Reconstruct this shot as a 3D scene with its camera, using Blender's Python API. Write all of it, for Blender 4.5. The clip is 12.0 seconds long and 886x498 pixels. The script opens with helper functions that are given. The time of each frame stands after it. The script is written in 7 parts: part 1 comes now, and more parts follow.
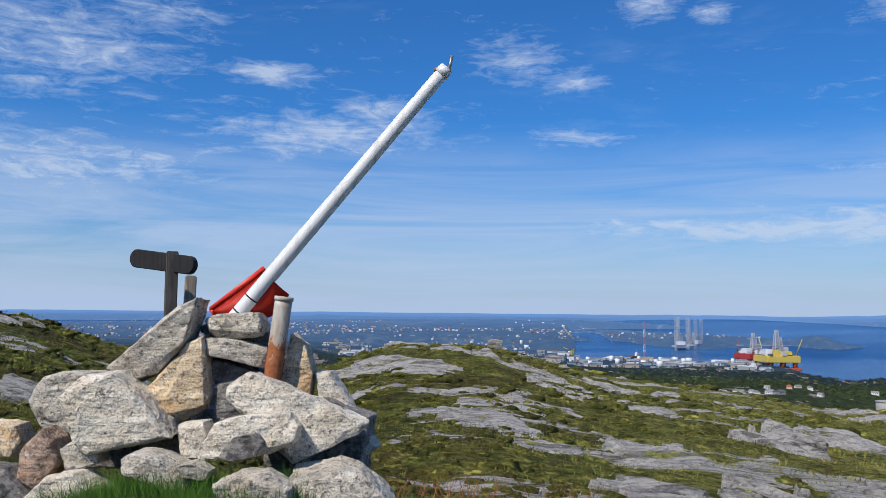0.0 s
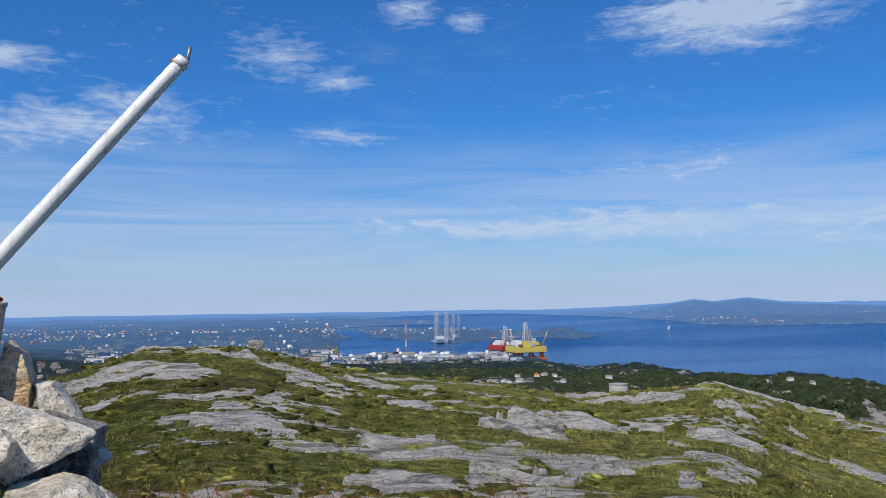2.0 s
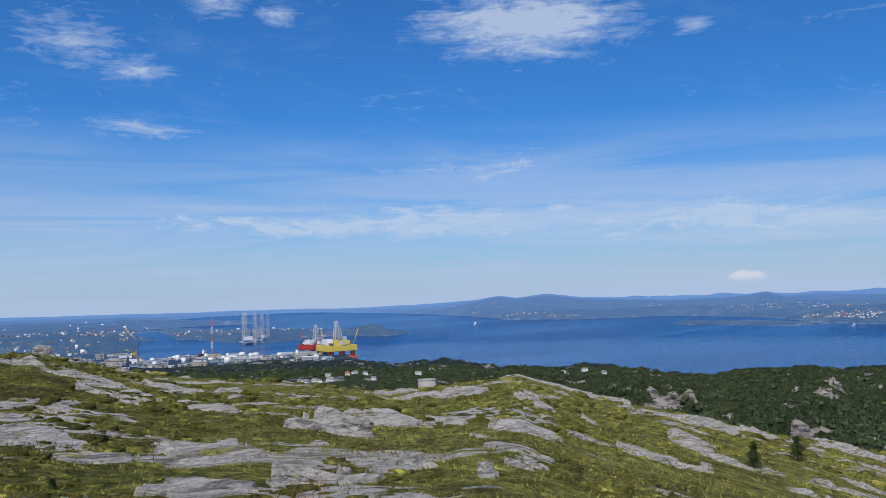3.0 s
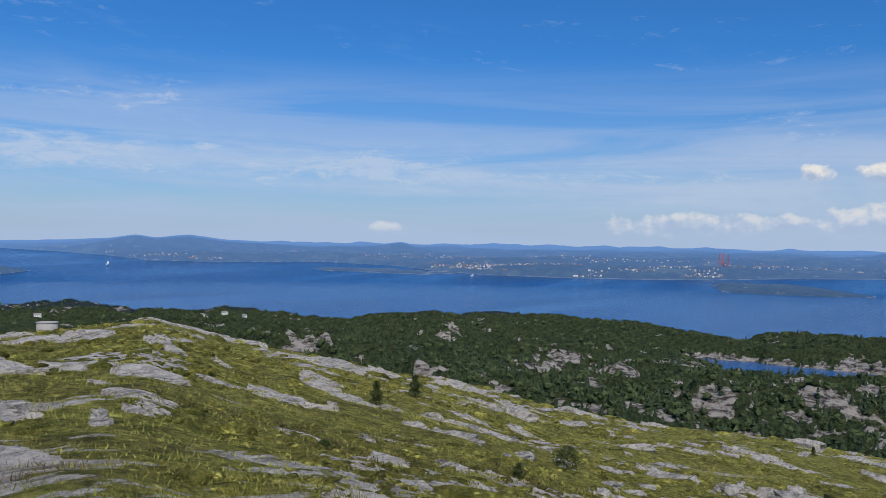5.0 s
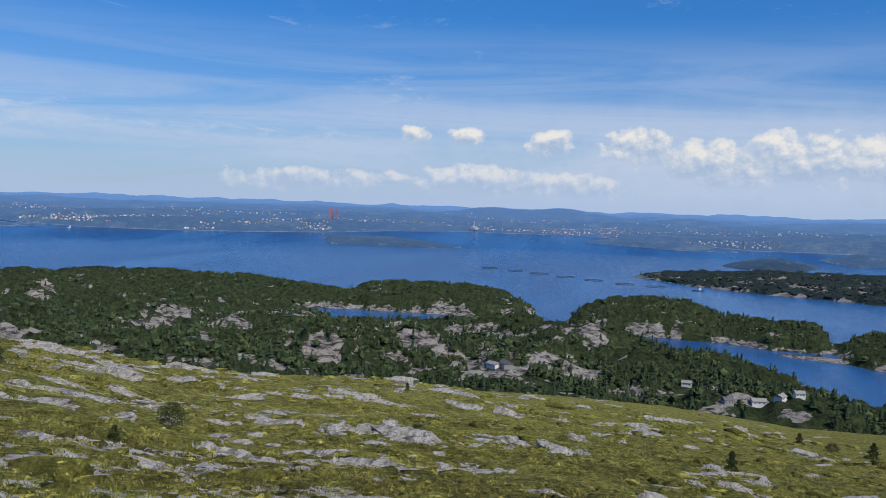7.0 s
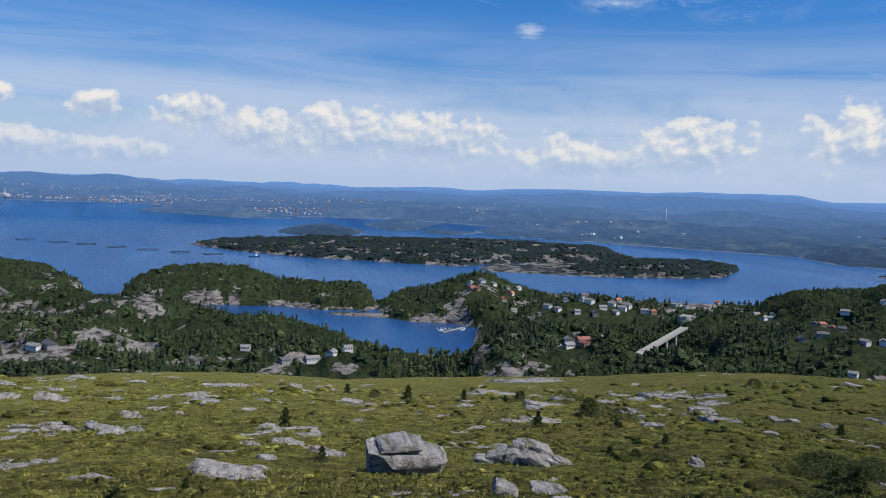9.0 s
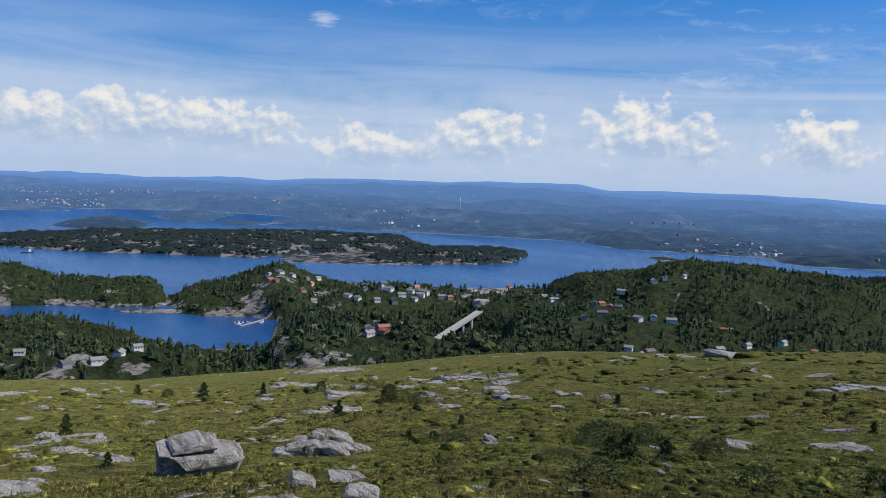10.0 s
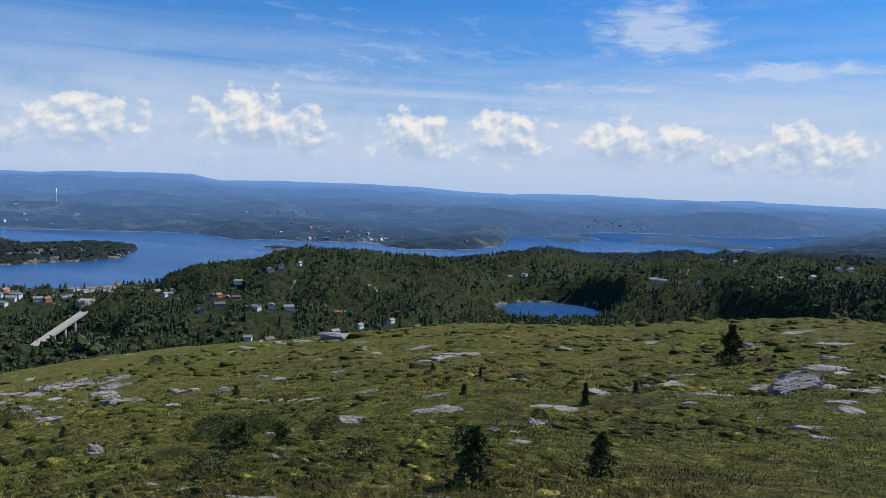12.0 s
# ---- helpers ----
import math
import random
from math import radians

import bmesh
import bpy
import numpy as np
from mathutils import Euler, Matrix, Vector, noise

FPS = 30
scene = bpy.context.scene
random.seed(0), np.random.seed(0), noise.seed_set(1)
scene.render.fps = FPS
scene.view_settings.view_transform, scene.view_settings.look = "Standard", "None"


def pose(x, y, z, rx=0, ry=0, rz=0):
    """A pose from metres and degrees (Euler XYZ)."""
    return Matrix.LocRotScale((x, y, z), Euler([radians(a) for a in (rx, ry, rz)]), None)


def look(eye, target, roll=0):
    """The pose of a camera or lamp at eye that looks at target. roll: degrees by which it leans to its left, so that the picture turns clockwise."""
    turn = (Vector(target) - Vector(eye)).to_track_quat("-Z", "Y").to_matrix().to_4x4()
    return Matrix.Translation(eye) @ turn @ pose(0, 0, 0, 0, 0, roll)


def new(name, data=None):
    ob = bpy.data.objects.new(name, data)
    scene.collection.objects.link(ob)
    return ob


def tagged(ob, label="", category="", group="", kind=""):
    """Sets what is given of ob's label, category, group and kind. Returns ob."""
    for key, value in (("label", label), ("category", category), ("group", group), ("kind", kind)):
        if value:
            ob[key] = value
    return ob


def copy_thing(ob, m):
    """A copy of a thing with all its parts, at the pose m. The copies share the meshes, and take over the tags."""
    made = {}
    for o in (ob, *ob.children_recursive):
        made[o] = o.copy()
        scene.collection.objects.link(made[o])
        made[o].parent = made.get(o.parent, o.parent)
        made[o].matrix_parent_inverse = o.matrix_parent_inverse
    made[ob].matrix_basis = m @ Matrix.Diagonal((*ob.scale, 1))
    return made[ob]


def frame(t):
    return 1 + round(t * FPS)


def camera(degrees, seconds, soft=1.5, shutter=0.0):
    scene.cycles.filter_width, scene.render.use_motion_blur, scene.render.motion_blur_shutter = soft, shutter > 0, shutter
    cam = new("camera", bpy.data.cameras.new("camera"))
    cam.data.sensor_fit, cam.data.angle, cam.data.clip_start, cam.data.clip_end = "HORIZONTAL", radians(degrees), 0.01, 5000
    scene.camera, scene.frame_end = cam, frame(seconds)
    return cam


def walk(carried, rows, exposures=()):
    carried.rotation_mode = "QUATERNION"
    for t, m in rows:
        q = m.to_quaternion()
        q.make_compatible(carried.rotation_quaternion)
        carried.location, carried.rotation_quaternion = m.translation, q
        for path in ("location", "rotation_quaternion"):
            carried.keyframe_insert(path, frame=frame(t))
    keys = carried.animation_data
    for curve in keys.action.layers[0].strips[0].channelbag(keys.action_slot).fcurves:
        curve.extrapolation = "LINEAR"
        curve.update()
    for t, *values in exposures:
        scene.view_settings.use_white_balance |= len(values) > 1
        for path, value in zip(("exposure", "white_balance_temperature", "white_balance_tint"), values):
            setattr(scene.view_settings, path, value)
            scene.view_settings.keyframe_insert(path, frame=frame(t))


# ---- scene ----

# ---------------------------------------------------------------- camera
# A person turns on the spot on a hilltop, the phone held ARM metres before him.
cam = camera(56.1, 12.0, soft=0.75)
EYE, ARM = 1.65, 0.45
PATH = [
    (0, 0.00, 4.05, -0.56), (0.5, -3.17, 3.99, -0.52), (1, -6.06, 4.04, -0.36), (1.5, -10.76, 4.02, 0.05),
    (2, -16.24, 3.91, 0.81), (2.5, -23.13, 3.73, 1.41), (3, -29.23, 3.54, 1.54), (3.2, -31.17, 3.40, 1.40),
    (4.8, -50.72, 0.13, -0.80), (5, -53.25, -0.40, -1.02), (5.5, -59.97, -1.43, -1.61), (6, -66.25, -2.05, -1.81),
    (6.5, -72.39, -2.63, -1.92), (6.7, -75.19, -2.81, -1.98), (8.3, -99.16, -3.62, -2.09), (8.5, -102.24, -3.78, -2.30),
    (9, -109.50, -4.07, -2.53), (9.5, -116.44, -4.25, -2.61), (10, -123.33, -4.20, -2.38), (10.5, -129.99, -4.08, -2.42),
    (11, -136.34, -3.98, -2.36), (11.5, -142.94, -3.93, -2.23), (12, -149.42, -3.90, -2.03),
]


def carried_pose(yaw, pitch, roll):
    a = radians(-yaw)
    return pose(ARM * math.sin(a), ARM * math.cos(a), EYE) @ pose(0, 0, 0, 0, 0, yaw) @ pose(0, 0, 0, 90 + pitch) @ pose(0, 0, 0, 0, 0, -roll)


EXPOSURES = [(0, 0.0), (3, -0.07), (5, -0.14), (6.5, -0.1), (9, -0.05), (12, 0.0)]
walk(cam, [(t, carried_pose(y, p, r)) for t, y, p, r in PATH], EXPOSURES)

# ---------------------------------------------------------------- light
SUN_AZ, SUN_EL = -142.0, 51.0     # clockwise from the first view, and above the horizon


def bearing(az, flat=1.0):
    a = radians(az)
    return Vector((math.sin(a) * flat, math.cos(a) * flat, 0))


sun_data = bpy.data.lights.new("sun", "SUN")
sun_data.energy, sun_data.angle, sun_data.color = 4.6, radians(0.53), (1.0, 0.92, 0.8)
sun = new("sun", sun_data)
sun_way = bearing(SUN_AZ, math.cos(radians(SUN_EL))) + Vector((0, 0, math.sin(radians(SUN_EL))))
sun.matrix_world = look(tuple(sun_way * 60), (0, 0, 0))

world = bpy.data.worlds.new("world")
scene.world = world
world.use_nodes = True


def node(tree, kind, **values):
    n = tree.nodes.new(kind)
    for key, value in values.items():
        if key in n.inputs:
            n.inputs[key].default_value = value
    return n


def math_node(tree, op, a, b=0.0, clamp=False):
    n = tree.nodes.new("ShaderNodeMath")
    n.operation, n.use_clamp = op, clamp
    for i, v in enumerate((a, b)):
        if isinstance(v, (int, float)):
            n.inputs[i].default_value = v
        else:
            tree.links.new(v, n.inputs[i])
    return n.outputs[0]


def ramp(tree, value, stops, smooth=False):
    n = tree.nodes.new("ShaderNodeValToRGB")
    n.color_ramp.interpolation = "EASE" if smooth else "LINEAR"
    e = n.color_ramp.elements
    while len(e) < len(stops):
        e.new(0.5)
    for el, (at, c) in zip(e, stops):
        el.position = at
        el.color = (c, c, c, 1) if isinstance(c, (int, float)) else (*c, 1)
    tree.links.new(value, n.inputs[0])
    return n.outputs[0]


def mix(tree, fac, a, b, kind="MIX"):
    n = tree.nodes.new("ShaderNodeMix")
    n.data_type, n.blend_type = "RGBA", kind
    for i, v in ((0, fac), (6, a), (7, b)):
        if isinstance(v, (int, float)):
            n.inputs[i].default_value = v
        elif isinstance(v, tuple):
            n.inputs[i].default_value = (*v, 1)
        else:
            tree.links.new(v, n.inputs[i])
    return n.outputs[2]


def noise_tex(tree, vector, scale, detail=5.0, rough=0.55, distort=0.0):
    n = node(tree, "ShaderNodeTexNoise", Scale=scale, Detail=detail, Roughness=rough, Distortion=distort)
    tree.links.new(vector, n.inputs["Vector"])
    return n.outputs["Fac"]


def scaled(tree, vector, s, turn=(0, 0, 0), shift=(0, 0, 0)):
    n = tree.nodes.new("ShaderNodeMapping")
    n.inputs["Scale"].default_value = s
    n.inputs["Rotation"].default_value = [radians(a) for a in turn]
    n.inputs["Location"].default_value = shift
    tree.links.new(vector, n.inputs["Vector"])
    return n.outputs[0]


# clouds by bearing and height of their middle and their half sizes, in degrees; the high ones also by their thickness
CIRRUS = [(-26, 16.2, 8.5, 3.4, 0.6), (-20, 18.9, 6, 1.2, 0.6), (-12, 15.5, 3.2, 0.9, 0.8), (-25, 8.7, 10, 2.4, 0.8), (-8.8, 11.6, 9.9, 2.0, 0.7), (-5, 13.3, 4.7, 1.1, 0.6), (5.3, 16.7, 3.5, 1.7, 0.62),
          (8.8, 15.3, 2.3, 1.0, 0.6), (9.5, 11.6, 4.2, 0.9, 0.55), (14.1, 19.9, 2.2, 0.9, 0.7), (18.2, 19.2, 1.6, 0.7, 0.8)]
CIRRUS += [(35.5, 18.5, 7.2, 2.2, 1.1), (46.9, 17.4, 1.4, 0.6, 0.7), (31.7, 8.9, 6.5, 1.3, 0.6), (27.7, 5.5, 19, 1.3, 1.0), (46, 5.0, 13, 1.4, 1.0), (34.2, 9.3, 4, 1.0, 0.6), (56.5, 4.4, 18, 1.3, 0.8), (72, 3.6, 7.4, 1.4, 0.7),
           (75.9, 7.3, 4, 1.5, 0.6), (114.7, 10.7, 1.0, 0.5, 0.8)]
CIRRUS += [(120, 12.6, 3, 0.6, 0.6), (139.7, 7.4, 6, 0.8, 0.7), (145, 9, 12, 2.2, 0.45), (163.4, 11.0, 4.5, 1.9, 1.1), (161, 7.2, 8, 0.7, 0.9), (171.5, 8.2, 7, 0.7, 0.9), (165, 5.8, 15, 1.8, 0.7)]
CUMULUS = [(77.5, 4.8, 0.9, 0.4), (81, 4.8, 1.2, 0.45), (69.8, 1.5, 3.8, 0.6), (75.7, 1.7, 1.4, 0.4), (82.2, 1.7, 4.2, 0.9), (49.7, 0.9, 1.1, 0.5), (86.7, 4.4, 1.4, 0.7), (88.6, 1.5, 2.6, 0.75),
           (92.6, 4.5, 1.8, 0.9), (97.9, 3.4, 4.0, 1.25), (102.6, 3.6, 4.4, 1.4), (108.5, 3.5, 3.8, 1.35)]
CUMULUS += [(117.7, 2.5, 2.5, 1.2), (121.3, 2.4, 1.4, 0.9), (125.9, 3.4, 2.9, 1.5), (136.4, 4.1, 2.8, 1.7), (139.8, 3.5, 1.5, 1.3), (147.3, 3.6, 2.3, 1.4), (153.6, 3.8, 2.3, 1.5), (161.2, 3.5, 1.9, 1.6), (165, 3.7, 1.4, 1.1),
            (168.1, 2.7, 1.4, 0.8), (171.8, 3.5, 1.7, 1.4), (174.6, 2.8, 1.6, 1.2)]


def build_sky():
    tree = world.node_tree
    tree.nodes.clear()
    sky = tree.nodes.new("ShaderNodeTexSky")
    sky.sky_type, sky.sun_disc = "NISHITA", False
    sky.sun_elevation, sky.sun_rotation = radians(SUN_EL), radians(SUN_AZ)
    sky.air_density, sky.dust_density, sky.ozone_density, sky.altitude = 1.0, 0.6, 3.0, 150
    way = tree.nodes.new("ShaderNodeTexCoord").outputs["Generated"]
    part = tree.nodes.new("ShaderNodeSeparateXYZ")
    tree.links.new(way, part.inputs[0])
    up = math_node(tree, "MAXIMUM", part.outputs["Z"], 0.0)
    # high thin clouds on a flat layer overhead
    over = math_node(tree, "ADD", up, 0.09)
    flat = tree.nodes.new("ShaderNodeVectorMath")
    flat.operation = "SCALE"
    tree.links.new(way, flat.inputs[0])
    tree.links.new(math_node(tree, "DIVIDE", 1.0, over), flat.inputs["Scale"])
    # bearing and height over the horizon, in degrees
    side = math_node(tree, "MULTIPLY", math_node(tree, "ARCTAN2", part.outputs["X"], part.outputs["Y"]), 180 / math.pi)
    rise = math_node(tree, "MULTIPLY", math_node(tree, "ARCSINE", part.outputs["Z"]), 180 / math.pi)
    chart = tree.nodes.new("ShaderNodeCombineXYZ")
    tree.links.new(side, chart.inputs[0]), tree.links.new(rise, chart.inputs[1])
    at = chart.outputs[0]

    def spot(before, az, el, wide, tall):
        """Distance from a cloud's middle, in its own half sizes; worked out after the cloud before it, which keeps the shader small."""
        n = tree.nodes.new("ShaderNodeVectorMath")
        n.operation = "LENGTH"
        here = at
        if before is not None:
            after = tree.nodes.new("ShaderNodeVectorMath")
            after.operation = "MULTIPLY_ADD"
            after.inputs[1].default_value = (1e-6, 1e-6, 0)
            tree.links.new(before, after.inputs[0]), tree.links.new(at, after.inputs[2])
            here = after.outputs[0]
        tree.links.new(scaled(tree, here, (1 / wide, 1 / tall, 0), (0, 0, 0), (-az / wide, -el / tall, 0)), n.inputs[0])
        return n.outputs["Value"]

    # high thin clouds: streaks on a flat layer overhead, thick in some places and thin in others
    layer = scaled(tree, flat.outputs[0], (0.9, 1.5, 0.0), (0, 0, 35))
    wisp = noise_tex(tree, layer, 2.6, 9, 0.68, 0.4)
    streak = noise_tex(tree, scaled(tree, at, (0.09, 0.6, 0.0), (0, 0, -4)), 1.0, 10, 0.7, 1.0)
    flake = noise_tex(tree, scaled(tree, at, (0.42, 1.25, 0.0), (0, 0, -5)), 1.0, 10, 0.72, 0.8)
    cirrus = None
    for az, el, wide, tall, thick in CIRRUS:
        c = math_node(tree, "MULTIPLY", math_node(tree, "SUBTRACT", 1.0, spot(cirrus, az, el, wide * 1.45, tall * 1.6), True), thick * 1.25, True)
        cirrus = c if cirrus is None else math_node(tree, "MAXIMUM", cirrus, c)
    torn = math_node(tree, "ADD", math_node(tree, "MULTIPLY", flake, 0.5), math_node(tree, "MULTIPLY", streak, 0.5))
    cirrus = ramp(tree, math_node(tree, "ADD", cirrus, math_node(tree, "MULTIPLY", math_node(tree, "SUBTRACT", torn, 0.5), 3.6)), [(0.22, 0.0), (0.6, 0.3), (1.0, 0.72)])
    stray = math_node(tree, "MULTIPLY", ramp(tree, noise_tex(tree, layer, 0.75, 8, 0.62, 0.5), [(0.5, 0.0), (0.68, 1.0)]), ramp(tree, wisp, [(0.5, 0.0), (0.68, 0.6)]))
    # a pale veil low over the horizon, with streaks
    low = ramp(tree, up, [(0.0, 0.9), (0.09, 0.95), (0.14, 0.6), (0.22, 0.0)], True)
    band = noise_tex(tree, scaled(tree, at, (0.035, 0.42, 0.0), (0, 0, -3)), 1.0, 8, 0.6, 0.8)
    veil_low = math_node(tree, "MULTIPLY", low, ramp(tree, band, [(0.36, 0.15), (0.58, 1.0)]))
    # heaped clouds over the land
    puff = noise_tex(tree, scaled(tree, at, (0.55, 0.66, 0.0)), 1.0, 10, 0.58, 0.1)
    toward = noise_tex(tree, scaled(tree, at, (0.55, 0.66, 0.0), (0, 0, 0), (0.14, 0.28, 0.0)), 1.0, 10, 0.58, 0.1)
    heap, foot = None, None
    for az, el, wide, tall in CUMULUS:
        c = math_node(tree, "SUBTRACT", 1.0, spot(heap, az, el, wide * 1.5, tall * 1.45))
        u = spot(foot, az, el - tall * 0.75, wide * 1.15, tall * 0.95)
        heap = c if heap is None else math_node(tree, "MAXIMUM", heap, c)
        foot = u if foot is None else math_node(tree, "MINIMUM", foot, u)
    body = math_node(tree, "ADD", heap, math_node(tree, "MULTIPLY", math_node(tree, "SUBTRACT", puff, 0.5), 2.1))
    cumulus = math_node(tree, "MULTIPLY", ramp(tree, body, [(0.08, 0.0), (0.22, 0.5), (0.5, 0.95)]), ramp(tree, up, [(0.004, 0.0), (0.02, 1.0)]))
    relief = math_node(tree, "MULTIPLY", math_node(tree, "SUBTRACT", puff, toward), 2.2)
    shade = math_node(tree, "ADD", math_node(tree, "ADD", relief, math_node(tree, "MULTIPLY", foot, 0.34)), math_node(tree, "MULTIPLY", body, 0.12))
    tone = ramp(tree, shade, [(0.1, (4.5, 5.7, 7.7)), (0.4, (6.3, 7.1, 8.3)), (0.74, (9.7, 9.4, 8.9))])
    cloud = math_node(tree, "MAXIMUM", math_node(tree, "MAXIMUM", cirrus, math_node(tree, "MULTIPLY", stray, 0.4)), math_node(tree, "MULTIPLY", veil_low, 0.72))
    high = ramp(tree, up, [(0.0, 0.0), (0.22, 1.0)])
    deep = mix(tree, 1.0, sky.outputs[0], mix(tree, high, (0.64, 0.85, 1.18), (0.26, 0.76, 1.33)), "MULTIPLY")
    c = mix(tree, cloud, deep, mix(tree, cirrus, (4.9, 6.2, 8.7), (6.7, 7.6, 9.0)))
    # a grey-white bank of haze among the heaped clouds
    dot = tree.nodes.new("ShaderNodeVectorMath")
    dot.operation = "DOT_PRODUCT"
    dot.inputs[1].default_value = bearing(135)
    tree.links.new(way, dot.inputs[0])
    inland = math_node(tree, "MULTIPLY", ramp(tree, dot.outputs["Value"], [(0.25, 0.0), (0.75, 1.0)]), ramp(tree, up, [(0.0, 0.7), (0.03, 1.0), (0.065, 0.95), (0.1, 0.5), (0.15, 0.0)], True))
    c = mix(tree, math_node(tree, "MULTIPLY", inland, ramp(tree, math_node(tree, "ADD", math_node(tree, "MULTIPLY", puff, 0.5), math_node(tree, "MULTIPLY", band, 0.5)), [(0.3, 0.45), (0.55, 1.0)])), c, (6.0, 7.0, 8.8))
    c = mix(tree, cumulus, c, tone)
    c = mix(tree, ramp(tree, up, [(0.0, 0.85), (0.025, 0.5), (0.06, 0.12), (0.1, 0.0)], True), c, (4.7, 6.1, 8.5))
    back = node(tree, "ShaderNodeBackground", Strength=0.092)
    tree.links.new(c, back.inputs["Color"])
    out = tree.nodes.new("ShaderNodeOutputWorld")
    tree.links.new(back.outputs[0], out.inputs["Surface"])


build_sky()

# ---------------------------------------------------------------- materials


def material(name, rough=0.8, metal=0.0):
    m = bpy.data.materials.new(name)
    m.use_nodes = True
    b = m.node_tree.nodes["Principled BSDF"]
    b.inputs["Roughness"].default_value, b.inputs["Metallic"].default_value = rough, metal
    return m, m.node_tree, b


def bump(tree, bsdf, height, strength=0.5, distance=0.02):
    n = node(tree, "ShaderNodeBump", Strength=strength, Distance=distance)
    tree.links.new(height, n.inputs["Height"])
    tree.links.new(n.outputs[0], bsdf.inputs["Normal"])


def place_of(tree):
    return tree.nodes.new("ShaderNodeNewGeometry").outputs["Position"]


def local_of(tree):
    return tree.nodes.new("ShaderNodeTexCoord").outputs["Object"]


def chance(tree):
    return tree.nodes.new("ShaderNodeObjectInfo").outputs["Random"]


def heath_colour(t, fine):
    """Turf, bleached grass, heather and moss, patch by patch over the hill."""
    p = place_of(t)
    big = noise_tex(t, p, 0.055, 5, 0.6, 0.4)
    mid = noise_tex(t, scaled(t, p, (1, 1, 0.3)), 0.3, 7, 0.7, 0.5)
    small = noise_tex(t, p, 1.7, 5, 0.7, 0.2)
    grass = mix(t, fine, (0.046, 0.054, 0.012), (0.265, 0.27, 0.055))
    dry = mix(t, fine, (0.08, 0.066, 0.018), (0.36, 0.28, 0.08))
    heather = mix(t, fine, (0.03, 0.03, 0.01), (0.15, 0.12, 0.045))
    moss = mix(t, fine, (0.03, 0.044, 0.007), (0.16, 0.19, 0.03))
    c = mix(t, ramp(t, big, [(0.44, 0.0), (0.62, 0.7)]), grass, dry)
    # drier, more open slope towards the fjord; its front light is also put into the colour
    facing = t.nodes.new("ShaderNodeVectorMath")
    facing.operation = "NORMALIZE"
    t.links.new(p, facing.inputs[0])
    side = t.nodes.new("ShaderNodeSeparateXYZ")
    t.links.new(facing.outputs[0], side.inputs[0])
    dry_lit_slope = math_node(t, "ADD", math_node(t, "MULTIPLY", side.outputs["X"], 0.8), math_node(t, "MULTIPLY", side.outputs["Y"], 0.4))
    dry_lit_slope = math_node(t, "MULTIPLY", ramp(t, math_node(t, "ADD", dry_lit_slope, math_node(t, "MULTIPLY", math_node(t, "SUBTRACT", mid, 0.5), 0.6)), [(0.25, 0.0), (0.85, 1.0)]), 0.85)
    c = mix(t, dry_lit_slope, c, mix(t, fine, (0.12, 0.122, 0.028), (0.47, 0.44, 0.11)))
    c = mix(t, math_node(t, "MULTIPLY", ramp(t, small, [(0.5, 0.0), (0.58, 0.85)]), math_node(t, "SUBTRACT", 1.0, math_node(t, "MULTIPLY", dry_lit_slope, 0.6))), c, moss)
    return mix(t, math_node(t, "MULTIPLY", ramp(t, mid, [(0.52, 0.0), (0.59, 0.85)]), math_node(t, "SUBTRACT", 1.0, math_node(t, "MULTIPLY", dry_lit_slope, 0.55))), c, heather), mid, small


def slab_colour(t, p):
    """Weathered gneiss: thin beds, cracks along and across them, grey and black lichen."""
    beds = noise_tex(t, scaled(t, p, (0.55, 3.4, 5.0), (4, 3, 24)), 1.0, 9, 0.7, 0.5)
    blot = noise_tex(t, p, 1.6, 8, 0.7, 0.5)
    grain = noise_tex(t, p, 14, 6, 0.75)
    c = mix(t, ramp(t, beds, [(0.4, 0.0), (0.5, 0.75), (0.7, 1.0)]), (0.12, 0.112, 0.1), (0.52, 0.495, 0.455))
    c = mix(t, ramp(t, noise_tex(t, p, 3.2, 8, 0.75, 0.3), [(0.5, 0.0), (0.6, 0.6)]), c, (0.17, 0.165, 0.155))
    c = mix(t, ramp(t, blot, [(0.5, 0.0), (0.7, 0.7)]), c, (0.34, 0.31, 0.27))
    c = mix(t, ramp(t, grain, [(0.3, 0.75), (0.46, 0.0)]), c, (0.075, 0.07, 0.065))
    return mix(t, ramp(t, grain, [(0.56, 0.0), (0.7, 0.55)]), c, (0.66, 0.64, 0.6)), beds, grain


